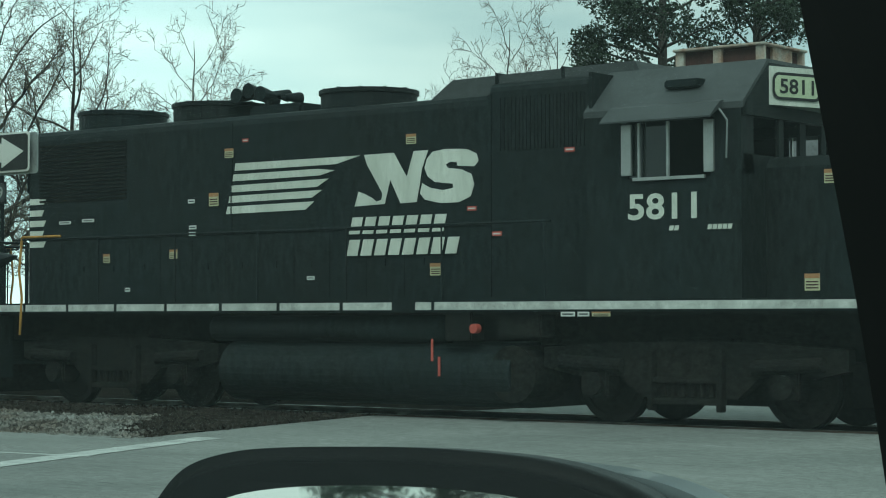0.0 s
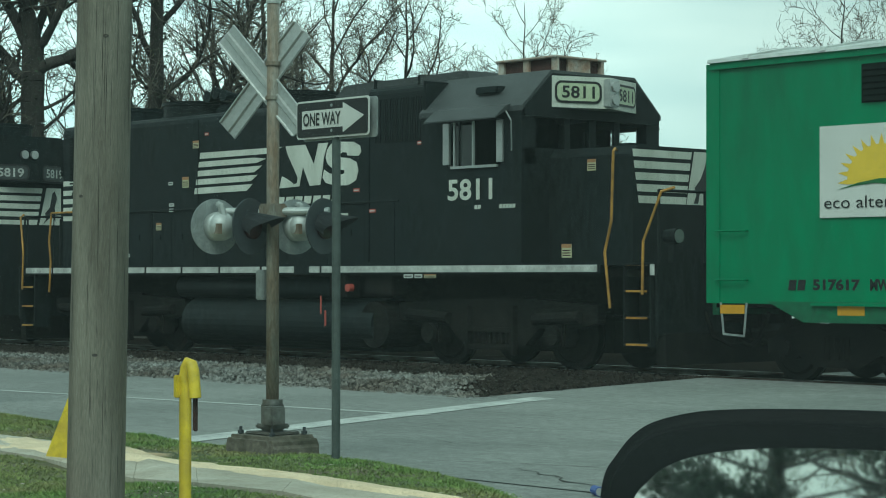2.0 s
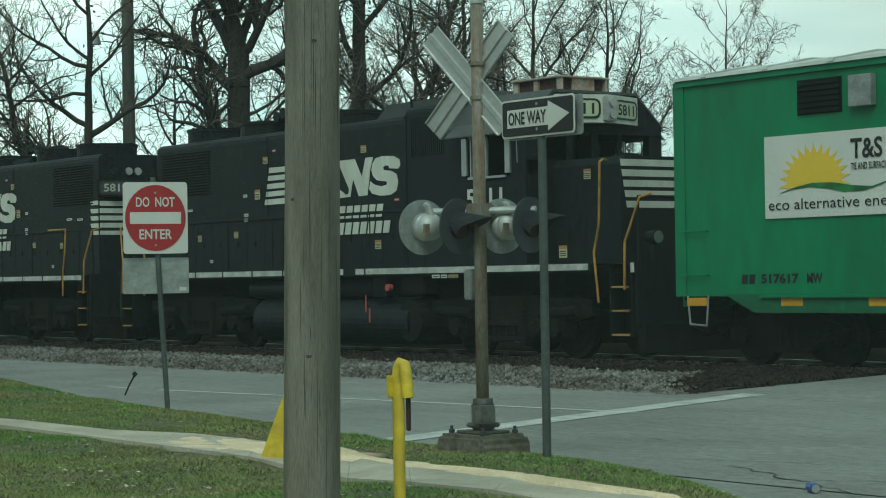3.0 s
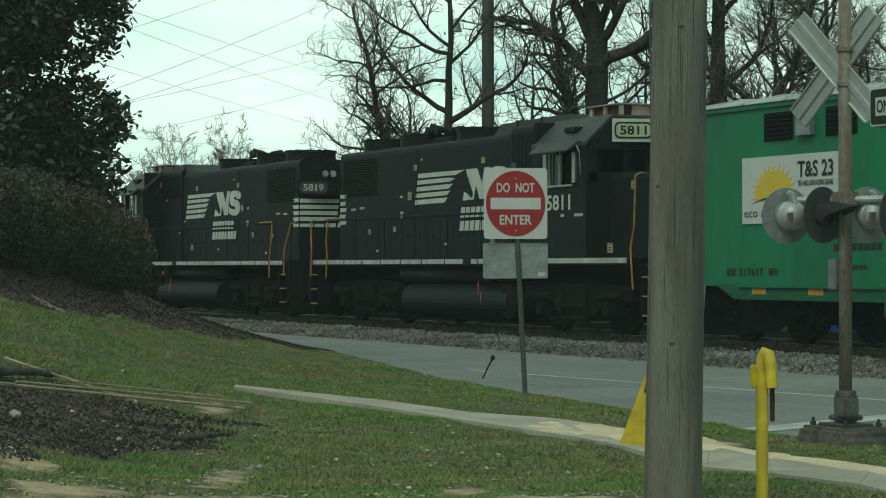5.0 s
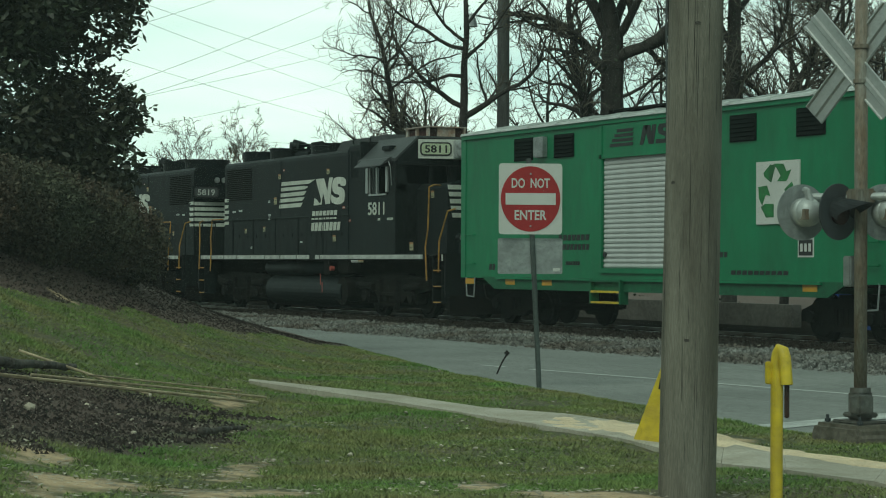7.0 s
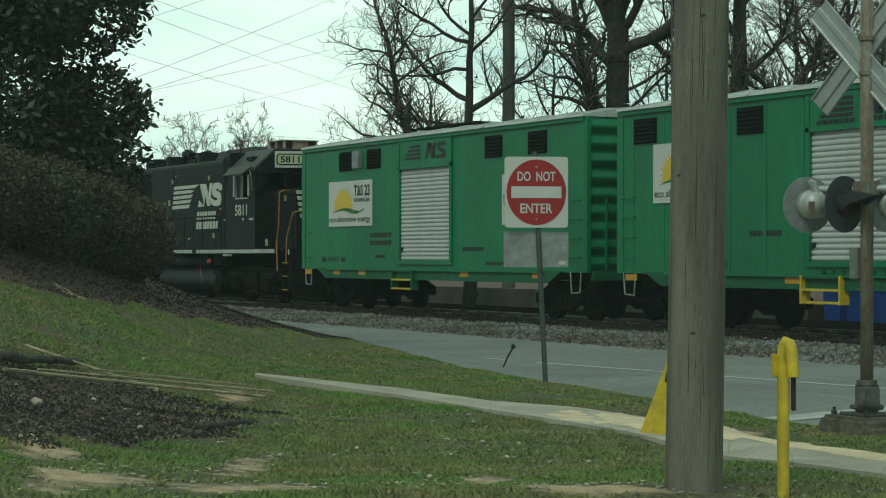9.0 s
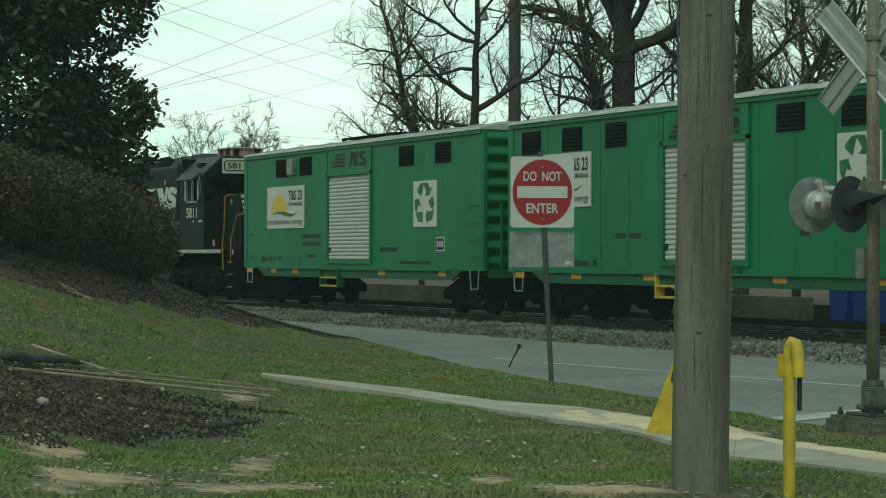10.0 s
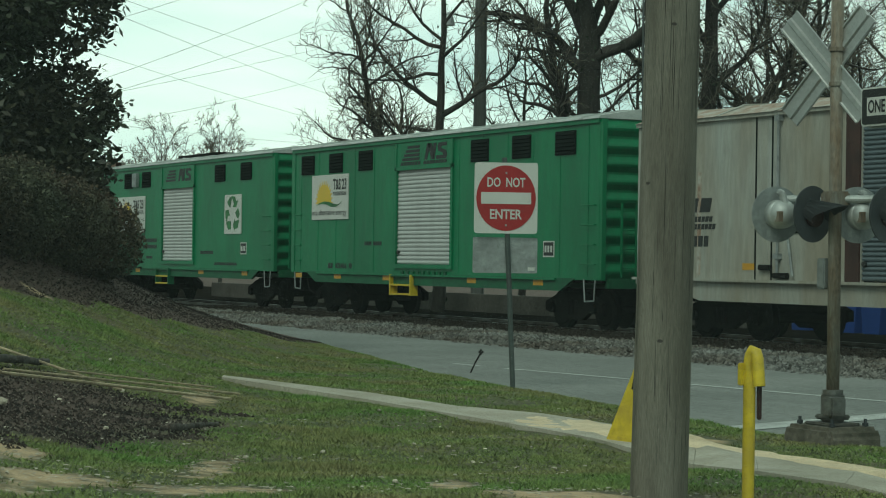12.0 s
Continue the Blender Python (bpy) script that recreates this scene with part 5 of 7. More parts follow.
def boxcar(name, cx, half_len, spec, label):
    root = car_root(name, cx, label, "boxcar")
    y, z0, z1 = -1.55, 1.04, 4.30
    L = half_len
    dx0, dx1, dz0, dz1 = spec["door"]
    bm = bmesh.new()
    for s in (-1, 1):
        ya, yb = min(s * 1.48, s * 1.55), max(s * 1.48, s * 1.55)
        if s < 0:
            box(bm, -L, dx0, ya, yb, z0, z1); box(bm, dx1, L, ya, yb, z0, z1); box(bm, dx0, dx1, ya, yb, dz1, z1); box(bm, dx0, dx1, ya, yb, z0, dz0)
        else:
            box(bm, -L, L, ya, yb, z0, z1)
    part("side_wall", bm, GREEN, root, "green painted steel side")
    part("floor_frame", boxes((-L, L, -1.46, 1.46, 0.98, 1.12)), GRIME, root)
    # deep side sill between the trucks
    for s in (-1, 1):
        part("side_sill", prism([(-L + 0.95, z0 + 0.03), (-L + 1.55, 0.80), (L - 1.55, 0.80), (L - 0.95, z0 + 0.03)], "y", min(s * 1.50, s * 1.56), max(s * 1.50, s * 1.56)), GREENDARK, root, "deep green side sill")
        part("sill_lip", boxes((-L + 1.7, L - 1.7, min(s * 1.55, s * 1.61), max(s * 1.55, s * 1.61), 1.02, 1.06)), GREEN, root)
        part("roof_rail", boxes((-L, L, min(s * 1.55, s * 1.60), max(s * 1.55, s * 1.60), 4.22, 4.31)), GREEN, root)
    bm = prism([(-1.63, 4.31), (1.63, 4.31), (1.60, 4.36), (0.7, 4.52), (0, 4.55), (-0.7, 4.52), (-1.60, 4.36)], "x", -L - 0.03, L + 0.03)
    for k in range(12):
        x = -L + (k + 0.5) * 2 * L / 12
        prism([(-1.64, 4.33), (1.64, 4.33), (1.61, 4.38), (0.7, 4.55), (0, 4.58), (-0.7, 4.55), (-1.61, 4.38)], "x", x - 0.05, x + 0.05, bm)
    part("roof", bm, ROOFWHITE, root, "pale galvanised ribbed roof")
    for e in (-1, 1):
        corrugated_end(root, e * L, e, z0, z1, 1.50, GREEN)
        part("corner_post", boxes((min(e * L, e * (L - 0.14)), max(e * L, e * (L - 0.14)), -1.565, -1.55, z0, z1)), GREEN, root)
        for yy in (-1.56, 1.46):
            part("corner_angle", boxes((min(e * L, e * (L + 0.095)), max(e * L, e * (L + 0.095)), yy, yy + 0.10, z0, z1)), GREEN, root)
        for yy in (-1.1, -0.75):
            part("ladder_rail", boxes((min(e * (L + 0.1), e * (L + 0.14)), max(e * (L + 0.1), e * (L + 0.14)), yy - 0.02, yy + 0.02, 1.1, 2.6)), GREEN, root)
        for k in range(4):
            part("ladder_rung", rod(bmesh.new(), (e * (L + 0.12), -1.1, 1.3 + 0.38 * k), (e * (L + 0.12), -0.75, 1.3 + 0.38 * k), 0.012, sides=6), GREEN, root)
        for k in range(2 if spec.get("short") and e < 0 else 4):
            xx = (-L + 0.12, -L + 0.62) if e < 0 else (L - 0.62, L - 0.12)
            grab_iron(root, *xx, 1.36 + (0.66 if spec.get("short") and e < 0 else 0.4) * k, y, GREEN)
        part("stirrup", pipe([(e * (L - 0.15), y, 1.05), (e * (L - 0.2), y, 0.62), (e * (L - 0.55), y, 0.60), (e * (L - 0.6), y, 1.05)], 0.016, 6), GALV, root)
        coupler(root, e * (L - 0.1), e)
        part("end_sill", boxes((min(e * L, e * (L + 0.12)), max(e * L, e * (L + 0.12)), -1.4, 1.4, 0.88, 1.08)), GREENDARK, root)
        freight_truck(root, e * (L - 1.75))
    # door with header
    roll_door(root, dx0, dx1, dz0, dz1, y + 0.02, SHUTTER)
    fr = part("door_frame", boxes((dx0 - 0.1, dx0, y - 0.05, y + 0.01, dz0, 4.2), (dx1, dx1 + 0.1, y - 0.05, y + 0.01, dz0, 4.2), (dx0 - 0.1, dx1 + 0.1, y - 0.05, y + 0.01, dz1, dz1 + 0.08), (dx0 - 0.1, dx1 + 0.1, y - 0.05, y + 0.01, dz0 - 0.1, dz0)), GREEN, root)
    part("door_header", boxes((dx0, dx1, y - 0.03, y + 0.005, dz1 + 0.08, 4.2)), GREEN, root)
    a = dx0 + 0.3
    w = dx1 - dx0 - 0.5
    hz0 = dz1 + 0.16
    part("header_mark", flat_shapes([[(a + 0.09 * k, hz0 + 0.06 + 0.095 * k), (a + 0.38 * w, hz0 + 0.06 + 0.095 * k), (a + 0.40 * w, hz0 + 0.125 + 0.095 * k), (a + 0.09 * k, hz0 + 0.125 + 0.095 * k)] for k in range(4)], y - 0.031), SIGNBLACK, root, "black company stripes over the door")
    H = lambda u, v: (a + u * w, hz0 + 0.05 + v * 0.38)
    part("header_mark", flat_shapes([[H(0.50, 0), H(0.56, 0), H(0.64, 1), H(0.56, 1)], [H(0.58, 1), H(0.67, 1), H(0.73, 0), H(0.65, 0)], [H(0.70, 1), H(0.77, 1), H(0.73, 0), H(0.69, 0.2)],
                                     [H(0.76, 0), H(0.97, 0), H(1.0, 0.2), H(0.98, 0.5), H(0.87, 0.66), H(0.88, 0.78), H(1.0, 0.78), H(0.99, 1), H(0.82, 1), H(0.79, 0.8), H(0.81, 0.5), H(0.91, 0.34), H(0.91, 0.22), H(0.76, 0.22)]], y - 0.031), SIGNBLACK, root)
    if spec.get("words"):
        part("header_bars", word_bars(a - 0.1, a + 0.42 * w, hz0 - 0.05, hz0 + 0.03, 7, y - 0.031), SIGNBLACK, root)
        part("header_bars", word_bars(a + 0.48 * w, a + w, hz0 - 0.05, hz0 + 0.03, 8, y - 0.031), SIGNBLACK, root)
    for vx in spec["vents"]:
        v = part("louvre", boxes((vx, vx + 0.84, y - 0.012, y, 3.62, 4.12)), VENT, root, "dark square louvre vent")
        for k in range(6):
            part("louvre_blade", prism([(y - 0.05, 3.64 + 0.08 * k), (y - 0.012, 3.70 + 0.08 * k), (y - 0.012, 3.69 + 0.08 * k)], "x", vx + 0.03, vx + 0.81), VENT, v)
    sun_sign(root, *spec["sign"], y)
    recycle_sign(root, *spec["recycle"], y)
    for x in spec["tape"]:
        part("reflector", boxes((x, x + 0.42, y - 0.014, y - 0.009, 0.9, 1.02)), REFLECTOR, root, "amber reflective strip")
    sx, sw = spec["steps"]
    st_mat = BOLLARD if spec.get("yellow") else GREENDARK
    st = part("door_steps", boxes((sx, sx + 0.05, y - 0.1, y + 0.1, 0.55, 1.05), (sx + sw, sx + sw + 0.05, y - 0.1, y + 0.1, 0.55, 1.05)), st_mat, root, "steel steps under the door")
    for z in (0.56, 0.78, 1.0):
        part("step_tread", boxes((sx + 0.05, sx + sw, y - 0.1, y + 0.1, z, z + 0.04)), BOLLARD if z < 1 else GREENDARK, st)
    for x0, x1, za, zb, n in spec["bars"]:
        part("stencil_bars", word_bars(x0, x1, za, zb, n, y - 0.001, 0.15), SIGNBLACK, root)
    for words, x0, wd, za, ht in spec["texts"]:
        text("stencil", words, ht, wd, pose(x0, y - 0.002, za) @ FACE, SIGNBLACK, root, bold=0.045)
    pl = spec["plate"]
    p = part("data_plate", boxes((pl, pl + 0.46, y - 0.008, y, 1.5, 1.84)), SIGNWHITE, root, "small framed data plate")
    part("plate_face", boxes((pl + 0.03, pl + 0.43, y - 0.012, y - 0.009, 1.53, 1.81)), SIGNBLACK, p)
    part("plate_bars", flat_shapes([[(pl + 0.08 + 0.12 * k, 1.6), (pl + 0.15 + 0.12 * k, 1.6), (pl + 0.15 + 0.12 * k, 1.74), (pl + 0.08 + 0.12 * k, 1.74)] for k in range(3)], y - 0.013), SIGNWHITE, p)
    if spec.get("short"):
        part("vent_hood", boxes((-4.12, -3.70, y - 0.12, y, 3.66, 4.10), bevel=0.01), GALV, root, "galvanised vent hood")
        part("roof_walk", boxes((-2.9, 0.6, -0.5, 0.5, 4.62, 4.66), (-2.9, -2.8, -0.5, -0.4, 4.40, 4.62), (0.5, 0.6, -0.5, -0.4, 4.40, 4.62), (-1.2, -1.1, -0.5, -0.4, 4.40, 4.62)), GRIME, root, "dark rack on the roof")
    else:
        # pressed side posts
        for k in range(14):
            x = -L + 0.5 + k * (2 * L - 1.0) / 13
            if dx0 - 0.2 < x < dx1 + 0.2:
                continue
            part("side_post", boxes((x - 0.05, x + 0.05, y - 0.008, y, 1.1, 4.2)), GREEN, root)
        part("valve_row", boxes(*[(dx0 + 0.3 + 0.28 * k, dx0 + 0.4 + 0.28 * k, y - 0.05, y, 1.06, 1.14) for k in range(9)]), GREENDARK, root)
    return root


def grey_car(name, x_left, label):
    L = 8.2
    cx = x_left + L
    root = car_root(name, cx, label, "maintenance car")
    y, z0, z1 = -1.55, 1.12, 4.12
    d0, d1 = 31.68 - cx, 34.6 - cx
    bm = bmesh.new()
    box(bm, -L, d0, y, y + 0.07, z0, z1); box(bm, d1, L, y, y + 0.07, z0, z1); box(bm, d0, d1, y, y + 0.07, 3.8, z1); box(bm, -L, L, 1.48, 1.55, z0, z1)
    part("side_wall", bm, GREYCAR, root, "faded grey riveted side")
    part("roof", prism([(-1.64, 4.10), (1.64, 4.10), (1.0, 4.32), (0, 4.4), (-1.0, 4.32)], "x", -L, L), RUST, root, "rust-streaked pale roof")
    for k in range(9):
        x = -L + 0.9 + k * 1.8
        part("roof_rib", prism([(-1.66, 4.11), (1.66, 4.11), (1.0, 4.36), (0, 4.43), (-1.0, 4.36)], "x", x, x + 0.08), GREYCAR, root)
    part("eave", boxes((-L, L, y - 0.06, y, 4.03, 4.11)), GREYCAR, root)
    part("side_sill", prism([(-L, 1.12), (-L, 1.0), (-L + 1.0, 0.95), (-L + 2.2, 0.72), (L - 2.2, 0.72), (L, 1.0), (L, 1.12)], "y", y - 0.03, y + 0.05), GREYCAR, root)
    part("sill_lip", boxes((-L, L, y - 0.12, y - 0.03, 1.08, 1.13)), GREYCAR, root)
    part("floor_frame", boxes((-L, L, -1.46, 1.46, 0.9, 1.12)), GRIME, root)
    for x in (28.72 - cx, 29.2 - cx, 30.95 - cx):
        part("door_seam", boxes((x, x + 0.03, y - 0.014, y, z0, z1 - 0.1)), VENT, root)
    part("locking_rod", rod(bmesh.new(), (29.45 - cx, y - 0.06, 1.2), (29.45 - cx, y - 0.06, 4.05), 0.025, sides=8), GALV, root)
    part("rod_guide", boxes((29.38 - cx, 29.52 - cx, y - 0.1, y, 3.92, 4.02), (29.38 - cx, 29.52 - cx, y - 0.1, y, 1.5, 1.6)), GALV, root)
    part("locking_rod", rod(bmesh.new(), (29.9 - cx, y - 0.06, 1.2), (29.75 - cx, y - 0.06, 1.9), 0.025, sides=8), GALV, root)
    part("lock_handle", boxes((29.35 - cx, 29.75 - cx, y - 0.1, y, 1.16, 1.26), (28.9 - cx, 29.25 - cx, y - 0.08, y, 1.3, 1.4), bevel=0.015), GRIME, root)
    part("inset_window", boxes((29.75 - cx, 30.15 - cx, y - 0.02, y, 1.95, 2.2)), VENT, root)
    part("side_window", boxes((30.3 - cx, 31.0 - cx, y - 0.02, y, 2.1, 2.55)), VENT, root)
    part("rust_post", boxes((31.3 - cx, 31.66 - cx, y - 0.04, y + 0.01, z0, z1 - 0.1)), RUSTDARK, root)
    part("reflector", boxes((28.35 - cx, 28.72 - cx, y - 0.006, y - 0.001, 1.3, 1.42)), REFLECTOR, root)
    part("reflector", boxes((30.95 - cx, 31.15 - cx, y - 0.006, y - 0.001, 1.3, 1.42)), REFLECTOR, root)
    part("rust_streak", boxes((26.9 - cx, 27.02 - cx, y - 0.004, y, 1.2, 3.1)), RUST, root)
    part("company_bars", word_bars(26.55 - cx, 27.4 - cx, 2.36, 2.62, 2, y - 0.002), SIGNBLACK, root)
    part("company_bars", word_bars(26.55 - cx, 27.4 - cx, 2.18, 2.28, 7, y - 0.002), SIGNBLACK, root)
    part("company_bars", word_bars(26.55 - cx, 27.5 - cx, 2.04, 2.14, 8, y - 0.002), SIGNBLACK, root)
    part("stencil_bars", word_bars(26.4 - cx, 27.3 - cx, 1.72, 1.92, 5, y - 0.002, 0.05), SIGNBLACK, root)
    roll_door(root, d0, d1, 1.15, 3.8, y + 0.03, BLUEGREY, 0.08)
    for e in (-1, 1):
        corrugated_end(root, e * L, e, z0, z1, 1.50, GREYCAR)
        coupler(root, e * (L - 0.1), e)
        freight_truck(root, e * (L - 2.2))
    return root


loco("locomotive", -18.8, 1, "5811", "black four-axle diesel locomotive with white stripes and lettering")
loco("locomotive", -36.85, -1, "5819", "black four-axle diesel locomotive, cab at the leading end")
boxcar("boxcar", -1.30, 7.65, dict(short=True, door=(-1.37, 1.40, 1.28, 3.52), sign=(-5.82, -3.05, 2.16, 3.35), recycle=(4.02, 5.32, 2.09, 3.22), vents=(-5.17, -3.4, 3.15, 5.2),
       tape=(-7.5, -5.55, -3.9, 1.9, 5.4), steps=(-1.75, 1.15), plate=5.25,
       bars=((-3.2, -1.9, 1.86, 1.98, 7), (-3.2, -1.9, 1.66, 1.78, 8), (-2.9, -2.3, 1.34, 1.42, 6), (2.0, 3.1, 1.5, 1.6, 8), (3.2, 5.0, 1.18, 1.26, 10), (-6.35, -6.05, 1.22, 1.36, 2)),
       texts=(("517617", -5.95, 0.75, 1.22, 0.15), ("MW", -5.05, 0.3, 1.22, 0.15))), "green railway boxcar with a white roll-up door and signs")
boxcar("boxcar", 15.60, 7.85, dict(door=(-1.45, 1.38, 1.30, 3.55), words=True, sign=(-6.55, -4.27, 2.42, 3.58), recycle=(4.1, 5.3, 2.32, 3.50), vents=(-7.3, -5.5, -3.7, 2.3, 4.2, 6.05), yellow=True,
       tape=(-7.6, -5.1, -2.2, 2.2, 5.2), steps=(-1.65, 1.1), plate=5.6,
       bars=((-5.5, -5.2, 1.16, 1.3, 2), (-3.3, -2.3, 1.75, 1.85, 8), (3.0, 3.3, 1.75, 1.85, 3)),
       texts=(("402466", -5.1, 0.75, 1.16, 0.15), ("MW", -4.2, 0.3, 1.16, 0.15))), "green ribbed railway boxcar with a white roll-up door")
grey_car("maintenance_car", 24.85, "faded grey rail car with a rust-streaked roof and latched doors")


# ---- roadside things ----
def signal():
    root = thing("crossing_signal", pose(-13.04, 10.15, 0.0), "rust-stained railway crossing signal with crossbuck and four round lamps", "crossing signal")
    ft = prism([(-0.31, -0.05), (0.31, -0.05), (0.30, 0.16), (0.26, 0.225), (-0.27, 0.225), (-0.305, 0.15)], "y", -0.25, 0.25)
    bmesh.ops.bevel(ft, geom=ft.edges[:], offset=0.03, segments=2, affect="EDGES", clamp_overlap=True)
    part("concrete_footing", ft, FOOTING, root, "weathered mossy concrete footing")
    part("pole", rod(bmesh.new(), (0, 0, 0.2), (0, 0, 3.62), 0.05, sides=20), SIGNALRUST, root, "rust-stained silver pole", True)
    bm = bmesh.new()
    rod(bm, (0, 0, 3.62), (0, 0, 3.67), 0.056, sides=16)
    rod(bm, (0, 0, 3.67), (0, 0, 3.75), 0.045, 0.01, sides=16)
    part("pole_cap", bm, SILVER, root)
    base = part("pole_base", boxes((-0.17, 0.17, -0.15, 0.15, 0.222, 0.25), (-0.07, 0.07, -0.07, 0.07, 0.25, 0.47), (-0.10, 0.10, -0.10, 0.10, 0.27, 0.31), bevel=0.012), BASEGREY, root, "cast pole base with a junction box")
    part("junction_box", boxes((0.04, 0.17, -0.14, 0.0, 0.30, 0.45), bevel=0.012), BASEGREY, base)
    part("base_collar", rod(bmesh.new(), (0, 0, 0.46), (0, 0, 0.50), 0.080, sides=16), BASEGREY, base)
    for sx, sy in ((-1, -1), (1, -1), (-1, 1), (1, 1)):
        bm = bmesh.new()
        rod(bm, (sx * 0.2, sy * 0.16, 0.21), (sx * 0.2, sy * 0.16, 0.285), 0.013, sides=8)
        rod(bm, (sx * 0.2, sy * 0.16, 0.23), (sx * 0.2, sy * 0.16, 0.255), 0.026, sides=6)
        part("anchor_bolt", bm, SIGNALBLACK, base)
    # crossbuck seen from behind: ribbed metal blades
    face = pose(-0.068, -0.10, 3.02, 0, 0, 17)
    for k, a in enumerate((47, -47)):
        bm = boxes((-0.53, 0.53, -0.004, 0.004, -0.100, 0.100))
        for z in (-0.098, 0.0, 0.098):
            w2 = 0.028 if z == 0 else 0.008
            prism([(-0.004, z - w2), (-0.022, z - w2 * 0.6), (-0.022, z + w2 * 0.6), (-0.004, z + w2)], "x", -0.525, 0.525, bm)
        bl = part("crossbuck_blade", bm, ALU, root, "ribbed bare metal back of a crossbuck blade")
        bl.matrix_basis = face @ pose(0, 0.075 + 0.02 * k, 0) @ Matrix.Rotation(radians(a), 4, "Y")
    for z in (2.86, 3.13):
        b = part("pole_band", rod(bmesh.new(), (0, 0, z), (0, 0, z + 0.03), 0.062, sides=16), SIGNALRUST, root)
    # lamp arms and lamps
    arm = part("lamp_arm", pipe([(-0.46, 0, 1.98), (0.46, 0, 1.98)], 0.03, 12), SILVER, root, "silver cross arm")
    arm.matrix_basis = pose(0, 0, 0, 0, 0, 36)
    part("arm_clamp", boxes((-0.085, 0.085, -0.085, 0.085, 1.92, 2.04), bevel=0.015), SIGNALRUST, root)

    for u, v, turn, dark in ((-0.46, -0.04, 84, False), (-0.15, -0.10, 102, True), (0.14, 0.14, 84, False), (0.42, -0.02, 102, True)):
        c, s = math.cos(radians(36)), math.sin(radians(36))
        m = pose(u * c - v * s, u * s + v * c, 1.86, 0, 0, turn)
        bm = bmesh.new()
        rod(bm, (0, -0.006, 0), (0, 0.006, 0), 0.22, sides=36)
        disc = part("lamp_background", bm, SIGNALBLACK if dark else GALV, root, "round black lamp background" if dark else "silver back of a round lamp background")
        disc.matrix_basis = m
        if dark:
            bm = bmesh.new()
            for i in range(13):
                a0, a1 = radians(-10 + 200 * i / 13), radians(-10 + 200 * (i + 1) / 13)
                q = []
                for a, depth in ((a0, 0.0), (a1, 0.0), (a1, 1.0), (a0, 1.0)):
                    dd = -0.33 * max(0.25, math.sin(max(0, min(math.pi, a)))) * depth - 0.006
                    q.append(bm.verts.new((0.115 * math.cos(a), dd, 0.115 * math.sin(a) - 0.05 * depth)))
                bm.faces.new(q)
            bmesh.ops.solidify(bm, geom=bm.faces[:], thickness=0.006)
            part("lamp_hood", bm, SIGNALBLACK, disc, "long black sun hood")
            part("lamp_lens", rod(bmesh.new(), (0, -0.03, 0), (0, 0.0, 0), 0.10, sides=20), SIGNALRED, disc, "unlit dark red lens")
        else:
            bm = bmesh.new()
            bmesh.ops.create_uvsphere(bm, u_segments=18, v_segments=10, radius=0.115, matrix=Matrix.Translation((0, -0.09, 0)))
            rod(bm, (0, -0.10, 0), (0, 0.0, 0), 0.115, sides=20)
            part("lamp_body", bm, SILVER, disc, "round silver lamp body", True)
            part("lamp_clamp", pipe([(0, -0.14, 0.06), (-0.02, -0.12, 0.16), (0.0, -0.05, 0.17)], 0.03, 8), SILVER, disc)
            part("lamp_latch", boxes((-0.09, -0.05, -0.19, -0.12, -0.06, 0.02)), SIGNALRUST, disc)
    part("relay_box", boxes((-0.15, -0.055, -0.06, 0.06, 1.28, 1.52), bevel=0.01), GALV, root, "small grey box on the pole")


def one_way_sign():
    root = thing("one_way_sign", pose(-12.11, 10.0, 0.0725) @ Matrix.Diagonal((0.95, 0.95, 0.95, 1)), "black and white one way sign on a steel post", "road sign")
    part("post", rod(bmesh.new(), (0, 0.03, -0.1), (0, 0.03, 2.6), 0.035, sides=14), SIGNPOST, root, "dark green grey steel post")
    sg = part("sign_panel", prism(rounded(-0.45, 0.45, 2.565, 2.87, 0.03), "y", -0.012, -0.006), SIGNWHITE, root, "black sign panel with white border")
    part("sign_back", prism(rounded(-0.42, 0.50, 2.55, 2.865, 0.03), "y", 0.03, 0.036), GALV, root, "bare metal back of a second sign")
    part("sign_field", prism(rounded(-0.435, 0.435, 2.58, 2.855, 0.025), "y", -0.018, -0.0125), SIGNBLACK, sg)
    part("sign_arrow", flat_shapes([[(-0.37, 2.645), (0.14, 2.645), (0.14, 2.60), (0.395, 2.72), (0.14, 2.835), (0.14, 2.79), (-0.37, 2.79)]], -0.0185, 0.003), SIGNWHITE, sg)
    text("sign_words", "ONE WAY", 0.105, 0.47, pose(-0.35, -0.0225, 2.665) @ FACE, SIGNBLACK, sg, label="black letters on the arrow")
    for z in (2.62, 2.82):
        part("sign_bolt", rod(bmesh.new(), (0, -0.024, z), (0, -0.015, z), 0.012, sides=8), GALV, sg)


